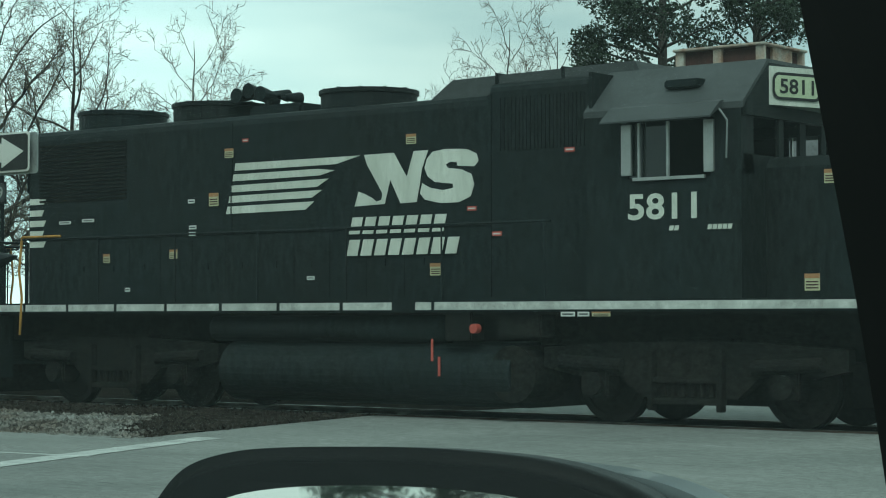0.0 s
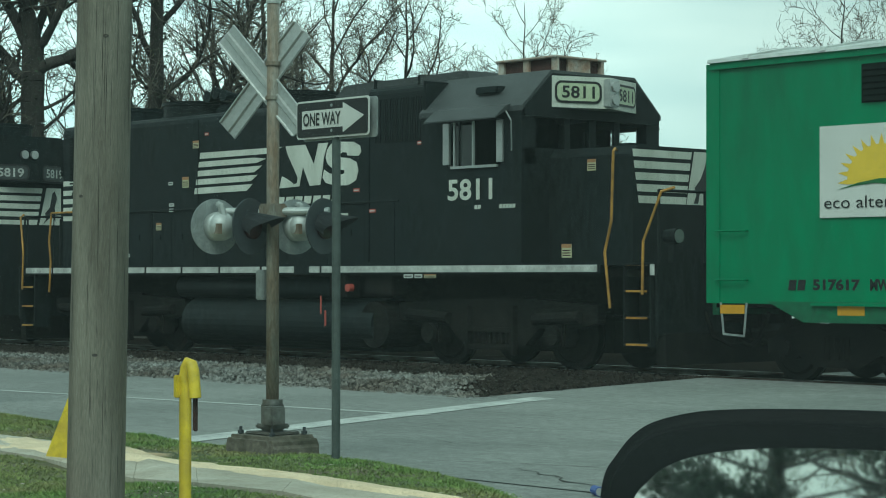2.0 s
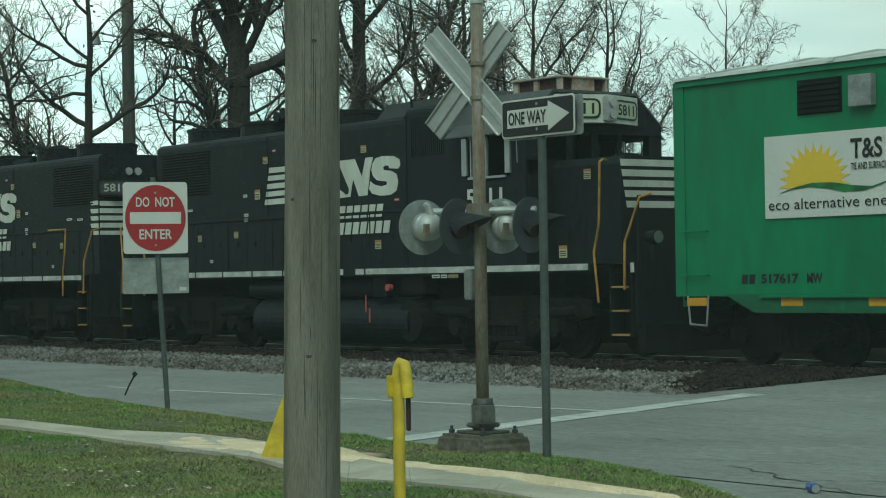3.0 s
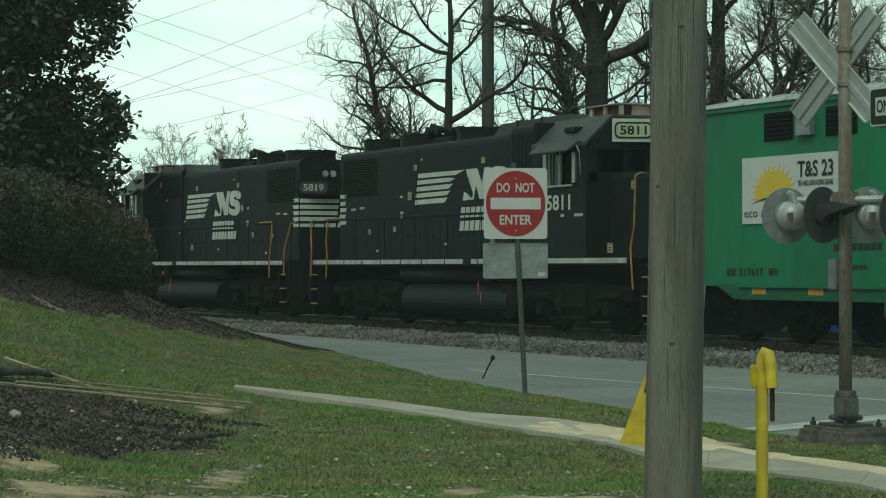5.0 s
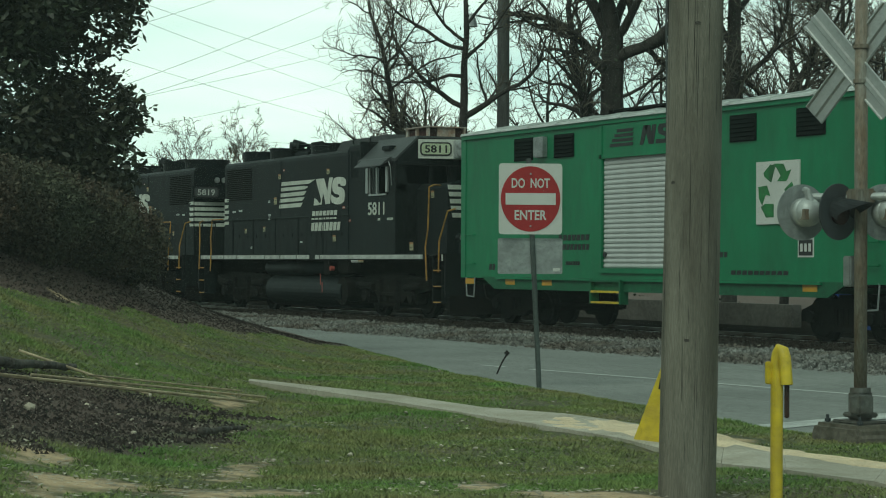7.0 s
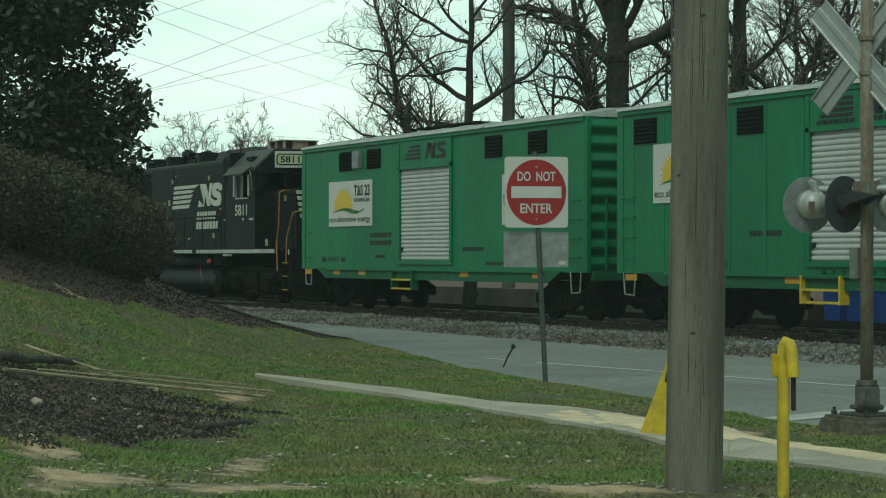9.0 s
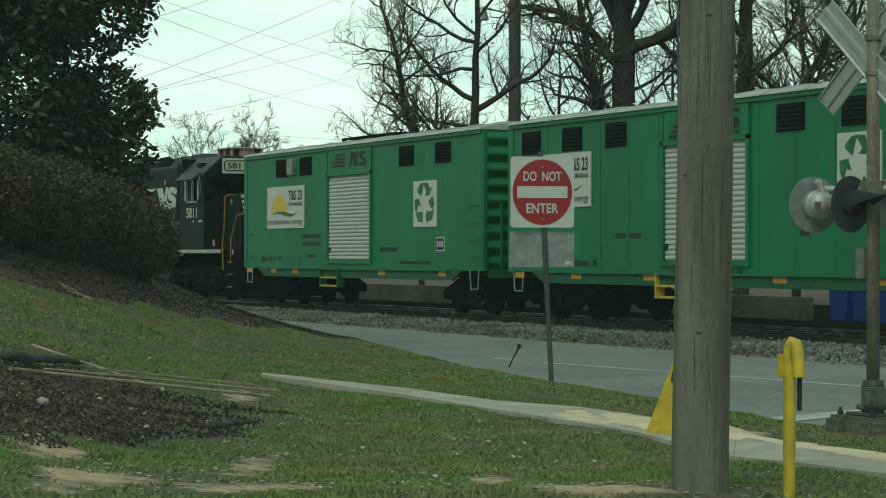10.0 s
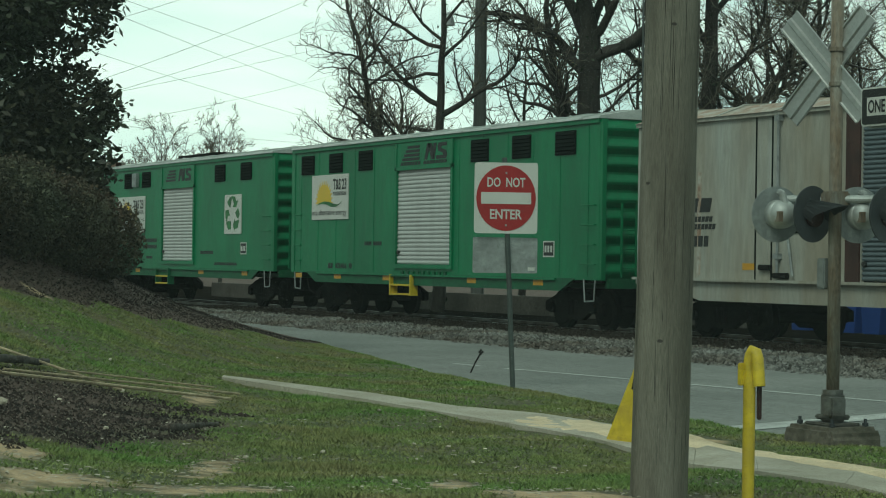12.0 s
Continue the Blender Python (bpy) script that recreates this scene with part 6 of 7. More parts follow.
def do_not_enter_sign():
    root = thing("do_not_enter_sign", pose(-20.891, 11.58, 0.0, 0, 0, 68), "red and white do not enter sign on a leaning post", "road sign")
    part("post", rod(bmesh.new(), (0.12, 0.04, -0.1), (-0.02, 0.04, 2.66), 0.03, sides=12), SIGNPOST, root, "leaning green steel post")
    sg = part("sign_panel", prism(rounded(-0.367, 0.367, 1.785, 2.60, 0.04), "y", -0.006, 0.0), SIGNWHITE, root, "white square sign panel")
    part("sign_disc", prism([(a * 0.97, 2.192 + (b - 2.18) * 1.06) for a, b in ring(40, 0.355, 0, 2.18)], "y", -0.011, -0.0065), SIGNRED, sg, "red disc")
    part("sign_bar", prism([(-0.29, 2.125), (0.29, 2.125), (0.29, 2.258), (-0.29, 2.258)], "y", -0.015, -0.0115), SIGNWHITE, sg)
    text("sign_words", "DO  NOT", 0.112, 0.44, pose(-0.22, -0.0115, 2.318) @ FACE, SIGNWHITE, sg, label="white letters")
    text("sign_words", "ENTER", 0.112, 0.37, pose(-0.185, -0.0115, 1.95) @ FACE, SIGNWHITE, sg, label="white letters")
    part("lower_panel", prism(rounded(-0.37, 0.38, 1.33, 1.74, 0.02), "y", 0.055, 0.06), GALV, root, "blank grey metal sign back")
    part("inspection_label", prism([(0.27, 1.36), (0.35, 1.36), (0.35, 1.40), (0.27, 1.40)], "y", 0.049, 0.054), SIGNWHITE, root)
    for z in (1.88, 2.48):
        part("sign_bolt", rod(bmesh.new(), (0, -0.02, z), (0, -0.012, z), 0.012, sides=8), GALV, sg)


def utility_pole():
    root = thing("utility_pole", pose(-9.474, 6.20, 0.1, -0.5, 0.9, 0), "weathered grey wooden utility pole with drying cracks", "utility pole")
    rnd = random.Random(3)
    n, verts, faces = 28, [], []
    zs = [-0.3 + 0.18 * k for k in range(46)]
    for z in zs:
        r = 0.153 - 0.0030 * z
        for k in range(n):
            a = 2 * math.pi * k / n
            g = 1 + 0.028 * noise.noise((math.cos(a) * 3, math.sin(a) * 3, z * 0.35)) + 0.016 * noise.noise((math.cos(a) * 9, math.sin(a) * 9, z * 0.35))
            verts.append((r * g * math.cos(a), r * g * math.sin(a), z))
    for i in range(len(zs) - 1):
        for k in range(n):
            faces.append((i * n + k, i * n + (k + 1) % n, (i + 1) * n + (k + 1) % n, (i + 1) * n + k))
    part("shaft", (verts, faces), POLEWOOD, root, "", True)
    bm = bmesh.new()
    for k in range(120):
        a = radians(rnd.uniform(-150, 40))
        z, h = rnd.uniform(0, 4.6), rnd.uniform(0.10, 0.9)
        r = 0.151 - 0.0030 * z
        a2 = a + rnd.uniform(-0.03, 0.03)
        w = rnd.uniform(0.004, 0.016)
        vs = [bm.verts.new((r * 1.012 * math.cos(t), r * 1.012 * math.sin(t), zz)) for t, zz in ((a, z), (a + w, z + h * 0.4), (a2, z + h), (a - w, z + h * 0.5))]
        bm.faces.new(vs)
    part("drying_cracks", bm, CRACK, root)
    for a, z in ((-78, 1.78), (-30, 2.62), (-40, 0.95)):
        m = pose(0.149 * math.cos(radians(a)), 0.149 * math.sin(radians(a)), z, 90, 0, a + 90)
        bm = bmesh.new()
        bmesh.ops.create_uvsphere(bm, u_segments=12, v_segments=6, radius=0.010)
        kn = part("knot", bm, LOGWOOD, root)
        kn.matrix_basis = m @ Matrix.Diagonal((1.5, 0.9, 0.12, 1))
    part("ground_wire", pipe([(-0.12, -0.15, 0.06), (0.0, -0.19, 0.03), (0.1, -0.17, 0.07)], 0.006, 6), CRACK, root)


def bollard():
    root = thing("bollard", pose(-9.22, 6.60, 0.175), "bright yellow steel pipe bollard with a bent cap", "bollard")
    bend = [(0, 0, -0.12), (0, 0, 0.70), (0, 0, 0.76), (0.006, 0.002, 0.80), (0.020, 0.006, 0.826), (0.038, 0.010, 0.818), (0.051, 0.014, 0.785), (0.064, 0.018, 0.64)]
    verts, faces = [], []
    pts = [Vector(p) for p in bend]
    for k, p in enumerate(pts):
        q = (pts[min(k + 1, len(pts) - 1)] - pts[max(k - 1, 0)]).to_track_quat("Z", "Y")
        verts += [tuple(p + q @ Vector((0.033 * math.cos(i * math.pi / 8), 0.033 * math.sin(i * math.pi / 8), 0))) for i in range(16)]
        if k:
            faces += [((k - 1) * 16 + i, (k - 1) * 16 + (i + 1) % 16, k * 16 + (i + 1) % 16, k * 16 + i) for i in range(16)]
    bm = (verts, faces)
    part("pipe_post", bm, BOLLARD, root, "yellow bent pipe", True)
    part("flange", boxes((-0.040, -0.004, -0.052, -0.022, 0.64, 0.76), bevel=0.006), BOLLARD, root, "worn yellow tab on the pipe")
    part("flange", boxes((0.015, 0.05, 0.034, 0.05, 0.46, 0.76), bevel=0.006), RUSTDARK, root, "rust-brown strip behind the pipe")
    part("pipe_mouth", rod(bmesh.new(), (0.0638, 0.018, 0.645), (0.0642, 0.018, 0.638), 0.029, sides=14), CRACK, root)


def guy_guard():
    z = height(-13.0, 8.45)
    root = thing("guy_wire_guard", pose(-13.35, 8.40, z), "leaning yellow plastic guy wire guard with black letters", "guy wire guard")
    bm = prism([(-0.12, 0.0), (0.10, 0.0), (0.15, 1.0), (0.07, 1.0)], "y", -0.02, 0.02)
    g = part("guard_sleeve", bm, BOLLARD, root, "flat yellow sleeve")
    g.matrix_basis = pose(0, 0, -0.02, 0, 12, 30)
    part("letter_bars", flat_shapes([[(0.01, 0.46 + 0.14 * k), (0.055, 0.46 + 0.14 * k), (0.055, 0.54 + 0.14 * k), (0.01, 0.54 + 0.14 * k)] for k in range(3)], -0.021, 0.003), CRACK, g)
    part("guy_wire", pipe([(0.2, 0.05, 0.9), (1.6, -0.9, 6.5)], 0.008, 6), WIRE, root)


signal()
one_way_sign()
do_not_enter_sign()
utility_pole()
bollard()
guy_guard()


# ---- the car around the camera ----
def at_bearing(deg, dist):
    return -math.sin(radians(deg)) * dist, math.cos(radians(deg)) * dist


def rounder(pts):
    """The closed outline drawn as a smooth curve through its corners."""
    out, n = [], len(pts)
    for i in range(n):
        a, b, c, d = (Vector(pts[(i + k) % n]) for k in (-1, 0, 1, 2))
        for t in (0.0, 0.34, 0.67):
            out.append(tuple(0.5 * (2 * b + (c - a) * t + (2 * a - 5 * b + 4 * c - d) * t * t + (3 * b - a - 3 * c + d) * t ** 3)))
    return out


def own_car():
    root = thing("car", pose(0, 0, 0), "dark car door frame with a black and silver side mirror", "car")
    # mirror faces back towards the seat
    m = pose(-0.705, 0.866, 1.3995, -3.5, 0, 24)
    k = 0.000236
    outline = [(k * a, -k * b) for a, b in ((-462, 300), (-456, 170), (-448, 120), (-432, 93), (-400, 53), (-360, 28), (-290, 10), (-210, 3), (-90, 0), (30, 1), (130, 7), (210, 15), (290, 31), (360, 55), (410, 81), (440, 108), (455, 300), (430, 520), (300, 600), (-300, 600), (-430, 500))][::-1]
    outline = rounder(outline)
    ho = part("mirror_housing", prism(outline, "y", 0.0, 0.07), MIRRORBLACK, root, "black plastic mirror frame")
    bmv = bmesh.new()
    bmv.from_mesh(ho.data)
    bmesh.ops.bevel(bmv, geom=[e for e in bmv.edges if len(e.link_faces) == 2 and e.calc_face_angle() > 1.0], offset=0.006, segments=3, affect="EDGES")
    bmv.to_mesh(ho.data)
    bmv.free()
    ho.data.polygons.foreach_set("use_smooth", [True] * len(ho.data.polygons))
    ho.matrix_basis = m
    inner = [(k * a, -k * b) for a, b in ((-390, 200), (-360, 130), (-300, 90), (-200, 70), (-60, 63), (90, 66), (220, 80), (310, 105), (370, 150), (395, 300), (370, 480), (260, 540), (-260, 540), (-370, 460))][::-1]
    gl = part("mirror_glass", prism(rounder(inner), "y", -0.003, -0.0005), MIRRORGLASS, root, "reflecting mirror glass")
    gl.matrix_basis = m
    shell = [(k * (a + 70), -k * (b * 0.96 + 14)) for a, b in ((-300, 40), (-90, 6), (130, 12), (290, 36), (380, 66), (440, 100), (520, 150), (560, 300), (520, 520), (-300, 580))][::-1]
    sh = part("mirror_shell", prism(rounder(shell), "y", 0.072, 0.15), CARSILVER, root, "silver painted mirror shell")
    sh.matrix_basis = m
    # slanting windscreen pillar
    bm = bmesh.new()
    rings = []
    for z, b0, b1 in ((1.20, 23.5, 2.0), (1.30, 24.8, 4.0), (1.42, 26.35, 7.0), (1.46, 26.95, 8.0), (1.56, 28.65, 10.0), (1.80, 33.5, 15.0)):
        ringv = []
        for b, dd in ((b0, 0.60), (b0 - 0.5, 0.68), (b1, 0.70), (b1, 0.58), (b0 - 2.5, 0.57)):
            px_, py_ = at_bearing(b, dd)
            ringv.append(bm.verts.new((px_ - 0.197, py_ + 0.25, z)))
        rings.append(ringv)
    for r0, r1 in zip(rings, rings[1:]):
        for q in range(5):
            bm.faces.new((r0[q], r0[(q + 1) % 5], r1[(q + 1) % 5], r1[q]))
    bmesh.ops.recalc_face_normals(bm, faces=bm.faces[:])
    part("a_pillar", bm, MIRRORBLACK, root, "dark windscreen pillar")
    # this pane's film puts a faint haze over the whole view
    gw = part("side_window", boxes((-0.562, -0.558, -0.9, 1.10, 1.10, 1.78)), WINDOWGLASS, root, "side window glass with an added pale haze film")
    gw.visible_shadow = False
    part("door_top", boxes((-0.72, -0.62, -0.9, 0.5, 0.95, 1.12), bevel=0.02), MIRRORBLACK, root, "dark door top")
    part("door_skin", boxes((-0.78, -0.72, -0.9, 0.75, 0.3, 1.05), bevel=0.03), CARSILVER, root, "silver door panel")
    part("roof_lining", boxes((-0.62, 0.7, -0.9, 0.6, 1.78, 1.83), bevel=0.02), MIRRORBLACK, root)


own_car()


def drink_can():
    root = thing("drink_can", pose(-9.63, 10.24, 0.034, 90, 0, 60), "crushed blue drink can lying on the asphalt", "can")
    part("can_body", rod(bmesh.new(), (0, 0, -0.06), (0, 0, 0.06), 0.033, sides=14), BLUEBIN, root)
    part("can_end", rod(bmesh.new(), (0, 0, 0.06), (0, 0, 0.066), 0.028, sides=14), ALU, root)


drink_can()


def road_weed():
    root = thing("dead_weed", pose(-24.04, 12.81, 0.0), "dead brown weed stalk at the road edge", "weed")
    part("stalk", pipe([(0, 0, -0.05), (0.08, 0.05, 0.14), (0.13, 0.1, 0.26)], 0.012, 6), BARK, root)
    part("seed_head", boxes((0.10, 0.17, 0.07, 0.13, 0.24, 0.31), bevel=0.02), BARK, root)


road_weed()


# ---- trees ----
def tube(verts, faces, a, b, r0, r1, sides):
    d = (b - a)
    if d.length < 1e-5:
        return
    q = d.to_track_quat("Z", "Y")
    base = len(verts)
    for p, r in ((a, r0), (b, r1)):
        for k in range(sides):
            t = 2 * math.pi * k / sides
            verts.append(tuple(p + q @ Vector((r * math.cos(t), r * math.sin(t), 0))))
    for k in range(sides):
        faces.append((base + k, base + (k + 1) % sides, base + sides + (k + 1) % sides, base + sides + k))


def spike(verts, faces, a, b, r):
    q = (b - a).to_track_quat("Z", "Y")
    base = len(verts)
    for t in (0.0, 2.0944, 4.1888):
        verts.append(tuple(a + q @ Vector((r * math.cos(t), r * math.sin(t), 0))))
    verts.append(tuple(b))
    faces += [(base, base + 1, base + 3), (base + 1, base + 2, base + 3), (base + 2, base, base + 3)]


def leaf(verts, faces, p, s, rnd, flat=0.6):
    d = Vector((rnd.gauss(0, 1), rnd.gauss(0, 1), rnd.gauss(0, flat))).normalized()
    e = d.cross(Vector((rnd.gauss(0, 1), rnd.gauss(0, 1), rnd.gauss(0, 1)))).normalized()
    b = len(verts)
    verts += [tuple(p - d * s), tuple(p + e * s * 0.45), tuple(p + d * s), tuple(p - e * s * 0.45)]
    faces.append((b, b + 1, b + 2, b + 3))


def bare_tree(name, x, y, z, tall, seed, label, trunk_r=0.25, ivy=0.0, buds=0.3, top=1.0, limbs=None, sides=14, reach=0.38, fine=1.0, bud_mat=None, bud_size=0.035, steep=(38, 74), twig=0.0072):
    """A leafless tree: a wandering trunk, gnarled limbs that sweep up, and three orders of twigs.
    limbs: (height, lean from the vertical, length, radius), leaning to the right where positive."""
    rnd = random.Random(seed)
    tv, tf, wv, wf, iv, lf, bv, bf = [], [], [], [], [], [], [], []
    bearing = math.atan2(-x, y)
    right, deep, up = Vector((math.cos(bearing), math.sin(bearing), 0)), Vector((-math.sin(bearing), math.cos(bearing), 0)), Vector((0, 0, 1))

    def cover(a, b, r, amount):
        for _ in range(int(amount) + (rnd.random() < amount % 1)):
            o = Vector((rnd.gauss(0, 1), rnd.gauss(0, 1), rnd.gauss(0, 1)))
            leaf(iv, lf, a.lerp(b, rnd.random()) + o * (r * 0.75 + 0.05), rnd.uniform(0.04, 0.10), rnd)

    def branch(p, d, length, r, level):
        step = (0.36, 0.21, 0.15, 0.12)[level] * fine
        n = max(2, int(length / step)) if level < 3 else 2
        wob = (0.16, 0.24, 0.26, 0.26)[level]
        q = p
        for k in range(n):
            d = (d + Vector((rnd.gauss(0, wob), rnd.gauss(0, wob), rnd.gauss(0.05 if level < 2 else 0.09, wob)))).normalized()
            nx = q + d * (length / n)
            f = k / n
            ra, rb = r * (1 - 0.72 * f), r * (1 - 0.72 * (k + 1) / n)
            if level < 2 and ra > 0.02:
                tube(tv, tf, q, nx, ra, rb, 7 if level == 0 else 5)
            elif level == 3 and k == n - 1:
                spike(wv, wf, q, nx, twig)
            else:
                tube(wv, wf, q, nx, max(ra, twig), max(rb, twig * 0.95), 3)
            if ivy and level == 0:
                cover(q, nx, ra, ivy * 4 * (1 - f) ** 2)
            for _ in range((2, 2, 1, 0)[level]):
                if (k > 0 or level > 0) and rnd.random() < (0.80, 0.78, 0.90)[level]:
                    side = d.cross(Vector((rnd.gauss(0, 1), rnd.gauss(0, 1), rnd.gauss(0, 1)))).normalized()
                    nd = (d * 0.62 + side * rnd.uniform(0.55, 1.0) + up * 0.12).normalized()
                    branch(nx, nd, max(0.26, length * (1 - 0.5 * f) * rnd.uniform(0.30, 0.56)), max(rb * 0.55, 0.006), level + 1)
            if level == 3 and buds and rnd.random() < buds:
                leaf(bv, bf, nx + Vector((rnd.gauss(0, 0.03), rnd.gauss(0, 0.03), rnd.gauss(0, 0.03))), rnd.uniform(0.5, 1.2) * bud_size, rnd)
            q = nx

    # trunk
    n = 14
    end = tall * top
    line = [Vector((x, y, z))]
    for k in range(n):
        line.append(line[-1] + Vector((rnd.gauss(0, 0.045), rnd.gauss(0, 0.045), end / n)))
    rad = lambda h: trunk_r * (1.0 - (0.93 if top == 1.0 else 0.25) * h / end)
    at = lambda h: line[min(n - 1, int(h / end * n))].lerp(line[min(n - 1, int(h / end * n)) + 1], h / end * n % 1.0)
    for k in range(n):
        tube(tv, tf, line[k], line[k + 1], rad(end * k / n), rad(end * (k + 1) / n), 10)
        if ivy:
            cover(line[k], line[k + 1], rad(end * k / n) * 1.1, ivy * end / n * 90 * trunk_r)
    rows = list(limbs or [])
    if not limbs:
        for k in range(sides):
            h = tall * (0.26 + 0.68 * k / (sides - 1)) * (1 if k < sides - 1 else 0.99)
            h = min(h, end * 0.99)
            rows.append((h, (-1) ** k * rnd.uniform(*steep) * (1.05 - 0.5 * k / sides), tall * reach * (1.12 - 0.72 * k / sides) * rnd.uniform(0.75, 1.15), max(0.02, rad(h) * rnd.uniform(0.55, 0.8))))
    for h, lean, length, r in rows:
        a = radians(lean)
        d = (right * math.sin(a) + up * math.cos(a) + deep * rnd.uniform(-0.6, 0.6) * abs(math.sin(a))).normalized()
        branch(at(min(h, end)), d, length, r, 0)
    root = thing(name, Matrix(), label, "tree")
    part("trunk", (tv, tf), BARK, root, "", True)
    tagged(part("fine_branching", (wv, wf), TWIG, root), kind="stuff")
    if iv:
        tagged(part("ivy", (iv, lf), IVY, root, "dark ivy leaves on the trunk"), kind="stuff")
    if bv:
        tagged(part("bud_haze", (bv, bf), bud_mat or BUDS, root, "sparse spring buds"), kind="stuff")
    return root


IVYTREE = "large bare tree with ivy climbing its trunk and limbs"
BARETREE = "leafless tree with fine twigs and early buds"
OAK = [(3.5, -46, 6.6, 0.14), (5.2, -68, 2.6, 0.07), (6.0, -62, 3.6, 0.085), (5.7, 52, 3.6, 0.10), (6.9, -76, 2.6, 0.06), (7.4, 54, 2.4, 0.06), (7.7, -66, 3.4, 0.065), (7.9, -48, 2.8, 0.055), (8.4, 38, 2.8, 0.05),
       (9.2, -40, 2.6, 0.05), (9.6, 46, 2.4, 0.045), (10.4, -22, 2.4, 0.045), (10.8, 24, 2.4, 0.04), (11.6, -4, 2.4, 0.04)]
SPREADING = [(4.6, -34, 6.4, 0.19), (5.4, -50, 3.6, 0.08), (6.8, -40, 6.0, 0.17), (7.3, 64, 5.6, 0.19), (7.8, -20, 6.0, 0.19), (7.9, 40, 5.0, 0.14), (8.2, 4, 6.0, 0.25), (8.2, 18, 5.4, 0.15), (6.2, 72, 3.0, 0.06), (5.4, 50, 3.0, 0.06)]
IVIED = [(3.4, 36, 9.0, 0.17), (6.0, -46, 4.0, 0.09), (6.6, 58, 4.4, 0.10), (7.6, -30, 4.6, 0.10), (8.6, 30, 4.4, 0.10), (9.4, -50, 3.4, 0.07), (10.4, 8, 4.0, 0.09), (5.0, -64, 2.6, 0.05)]
for deg, dist, tall, seed, tr, ivy, buds, top, limbs, label in (
        (62.85, 60, 12.6, 14, 0.21, 0.3, 0.35, 1.0, OAK, BARETREE),
        (58.8, 60, 15.0, 21, 0.42, 1.7, 0.25, 0.55, SPREADING, IVYTREE),
        (60.55, 66, 9.2, 36, 0.13, 0.3, 0.3, 1.0, None, BARETREE),
        (55.5, 60, 12.5, 44, 0.24, 2.6, 0.3, 0.9, IVIED, IVYTREE),
        (57.2, 74, 11.0, 37, 0.14, 0.0, 0.4, 1.0, None, BARETREE),
        (64.3, 78, 9.0, 35, 0.12, 0.0, 0.4, 1.0, None, BARETREE),
        (54.0, 72, 12.0, 45, 0.17, 0.6, 0.6, 1.0, None, BARETREE),
        (52.4, 66, 13.0, 53, 0.20, 1.2, 0.6, 1.0, None, IVYTREE),
        (50.6, 72, 13.5, 67, 0.18, 0.5, 0.7, 1.0, None, BARETREE),
        (48.6, 74, 12.8, 62, 0.17, 0.0, 0.7, 1.0, None, BARETREE),
        (45.4, 76, 11.6, 71, 0.13, 0.0, 0.5, 1.0, None, BARETREE),
        (43.8, 84, 9.4, 72, 0.11, 0.0, 0.5, 1.0, None, BARETREE),
        (36.6, 72, 11.6, 83, 0.13, 0.0, 0.15, 1.0, None, BARETREE),
        (35.2, 76, 11.8, 89, 0.13, 0.0, 0.15, 1.0, None, BARETREE),
        (38.3, 82, 9.6, 88, 0.10, 0.0, 0.15, 1.0, None, BARETREE)):
    px, py = at_bearing(deg, dist)
    bare_tree("tree", px, py, 0, tall, seed, label, trunk_r=tr, ivy=ivy, buds=buds, top=top, limbs=limbs, fine=1.35 if limbs is SPREADING else 1.25 if limbs is IVIED else 1.05)
for deg, dist, tall, seed in ((68.9, 120, 9.3, 91), (70.4, 120, 8.6, 92), (71.3, 130, 6.8, 93), (67.4, 130, 7.4, 94)):
    px, py = at_bearing(deg, dist)
    bare_tree("tree", px, py, 0, tall, seed, "distant leafless tree with yellow-green haze of buds", trunk_r=0.12, buds=0.35, bud_size=0.06, fine=1.15, sides=20, reach=0.40, steep=(16, 44), twig=0.013)


def leafy_mass(name, x, y, z, centres, count, size, material, seed, label, category, trunk=None, flat=0.6, cluster=1, rough=1.0):
    rnd = random.Random(seed)
    root = thing(name, Matrix(), label, category)
    v, f = [], []
    total = sum(c[3] ** 2 for c in centres)
    for cx, cy, cz, r in centres:
        for i in range(int(count * r * r / total)):
            d = Vector((rnd.gauss(0, 1), rnd.gauss(0, 1), rnd.gauss(0, 1))).normalized()
            bumpy = 1 + 0.30 * rough * noise.noise((d.x * 2.4 + cx, d.y * 2.4 + cy, d.z * 2.4 + cz)) + 0.14 * rough * noise.noise((d.x * 6, d.y * 6, d.z * 6 + cx))
            p = Vector((x + cx, y + cy, z + cz)) + d * r * bumpy * rnd.uniform(0.4, 1.0) ** 0.4
            for _ in range(cluster):
                leaf(v, f, p + Vector((rnd.gauss(0, 1), rnd.gauss(0, 1), rnd.gauss(0, 1))) * size * 1.1, size * rnd.uniform(0.6, 1.3), rnd, flat)
    part("crown" if category == "tree" else "foliage", (v, f), material, root)
    if trunk:
        tv, tf = [], []
        for a, b, r0, r1 in trunk:
            tube(tv, tf, Vector((x, y, z)) + Vector(a), Vector((x, y, z)) + Vector(b), r0, r1, 8)
        part("trunk" if category == "tree" else "stems", (tv, tf), BARK, root, "", True)
    return root


# broad evergreen and the hedge in front of it on the bank
mx, my = at_bearing(77.7, 30)
rnd_m = random.Random(7)
mag = [(0, 0, 3.0, 2.3), (0.2, 0.5, 5.2, 2.3), (0.0, 0.2, 7.4, 1.8), (0, 0, 9.4, 1.2)]
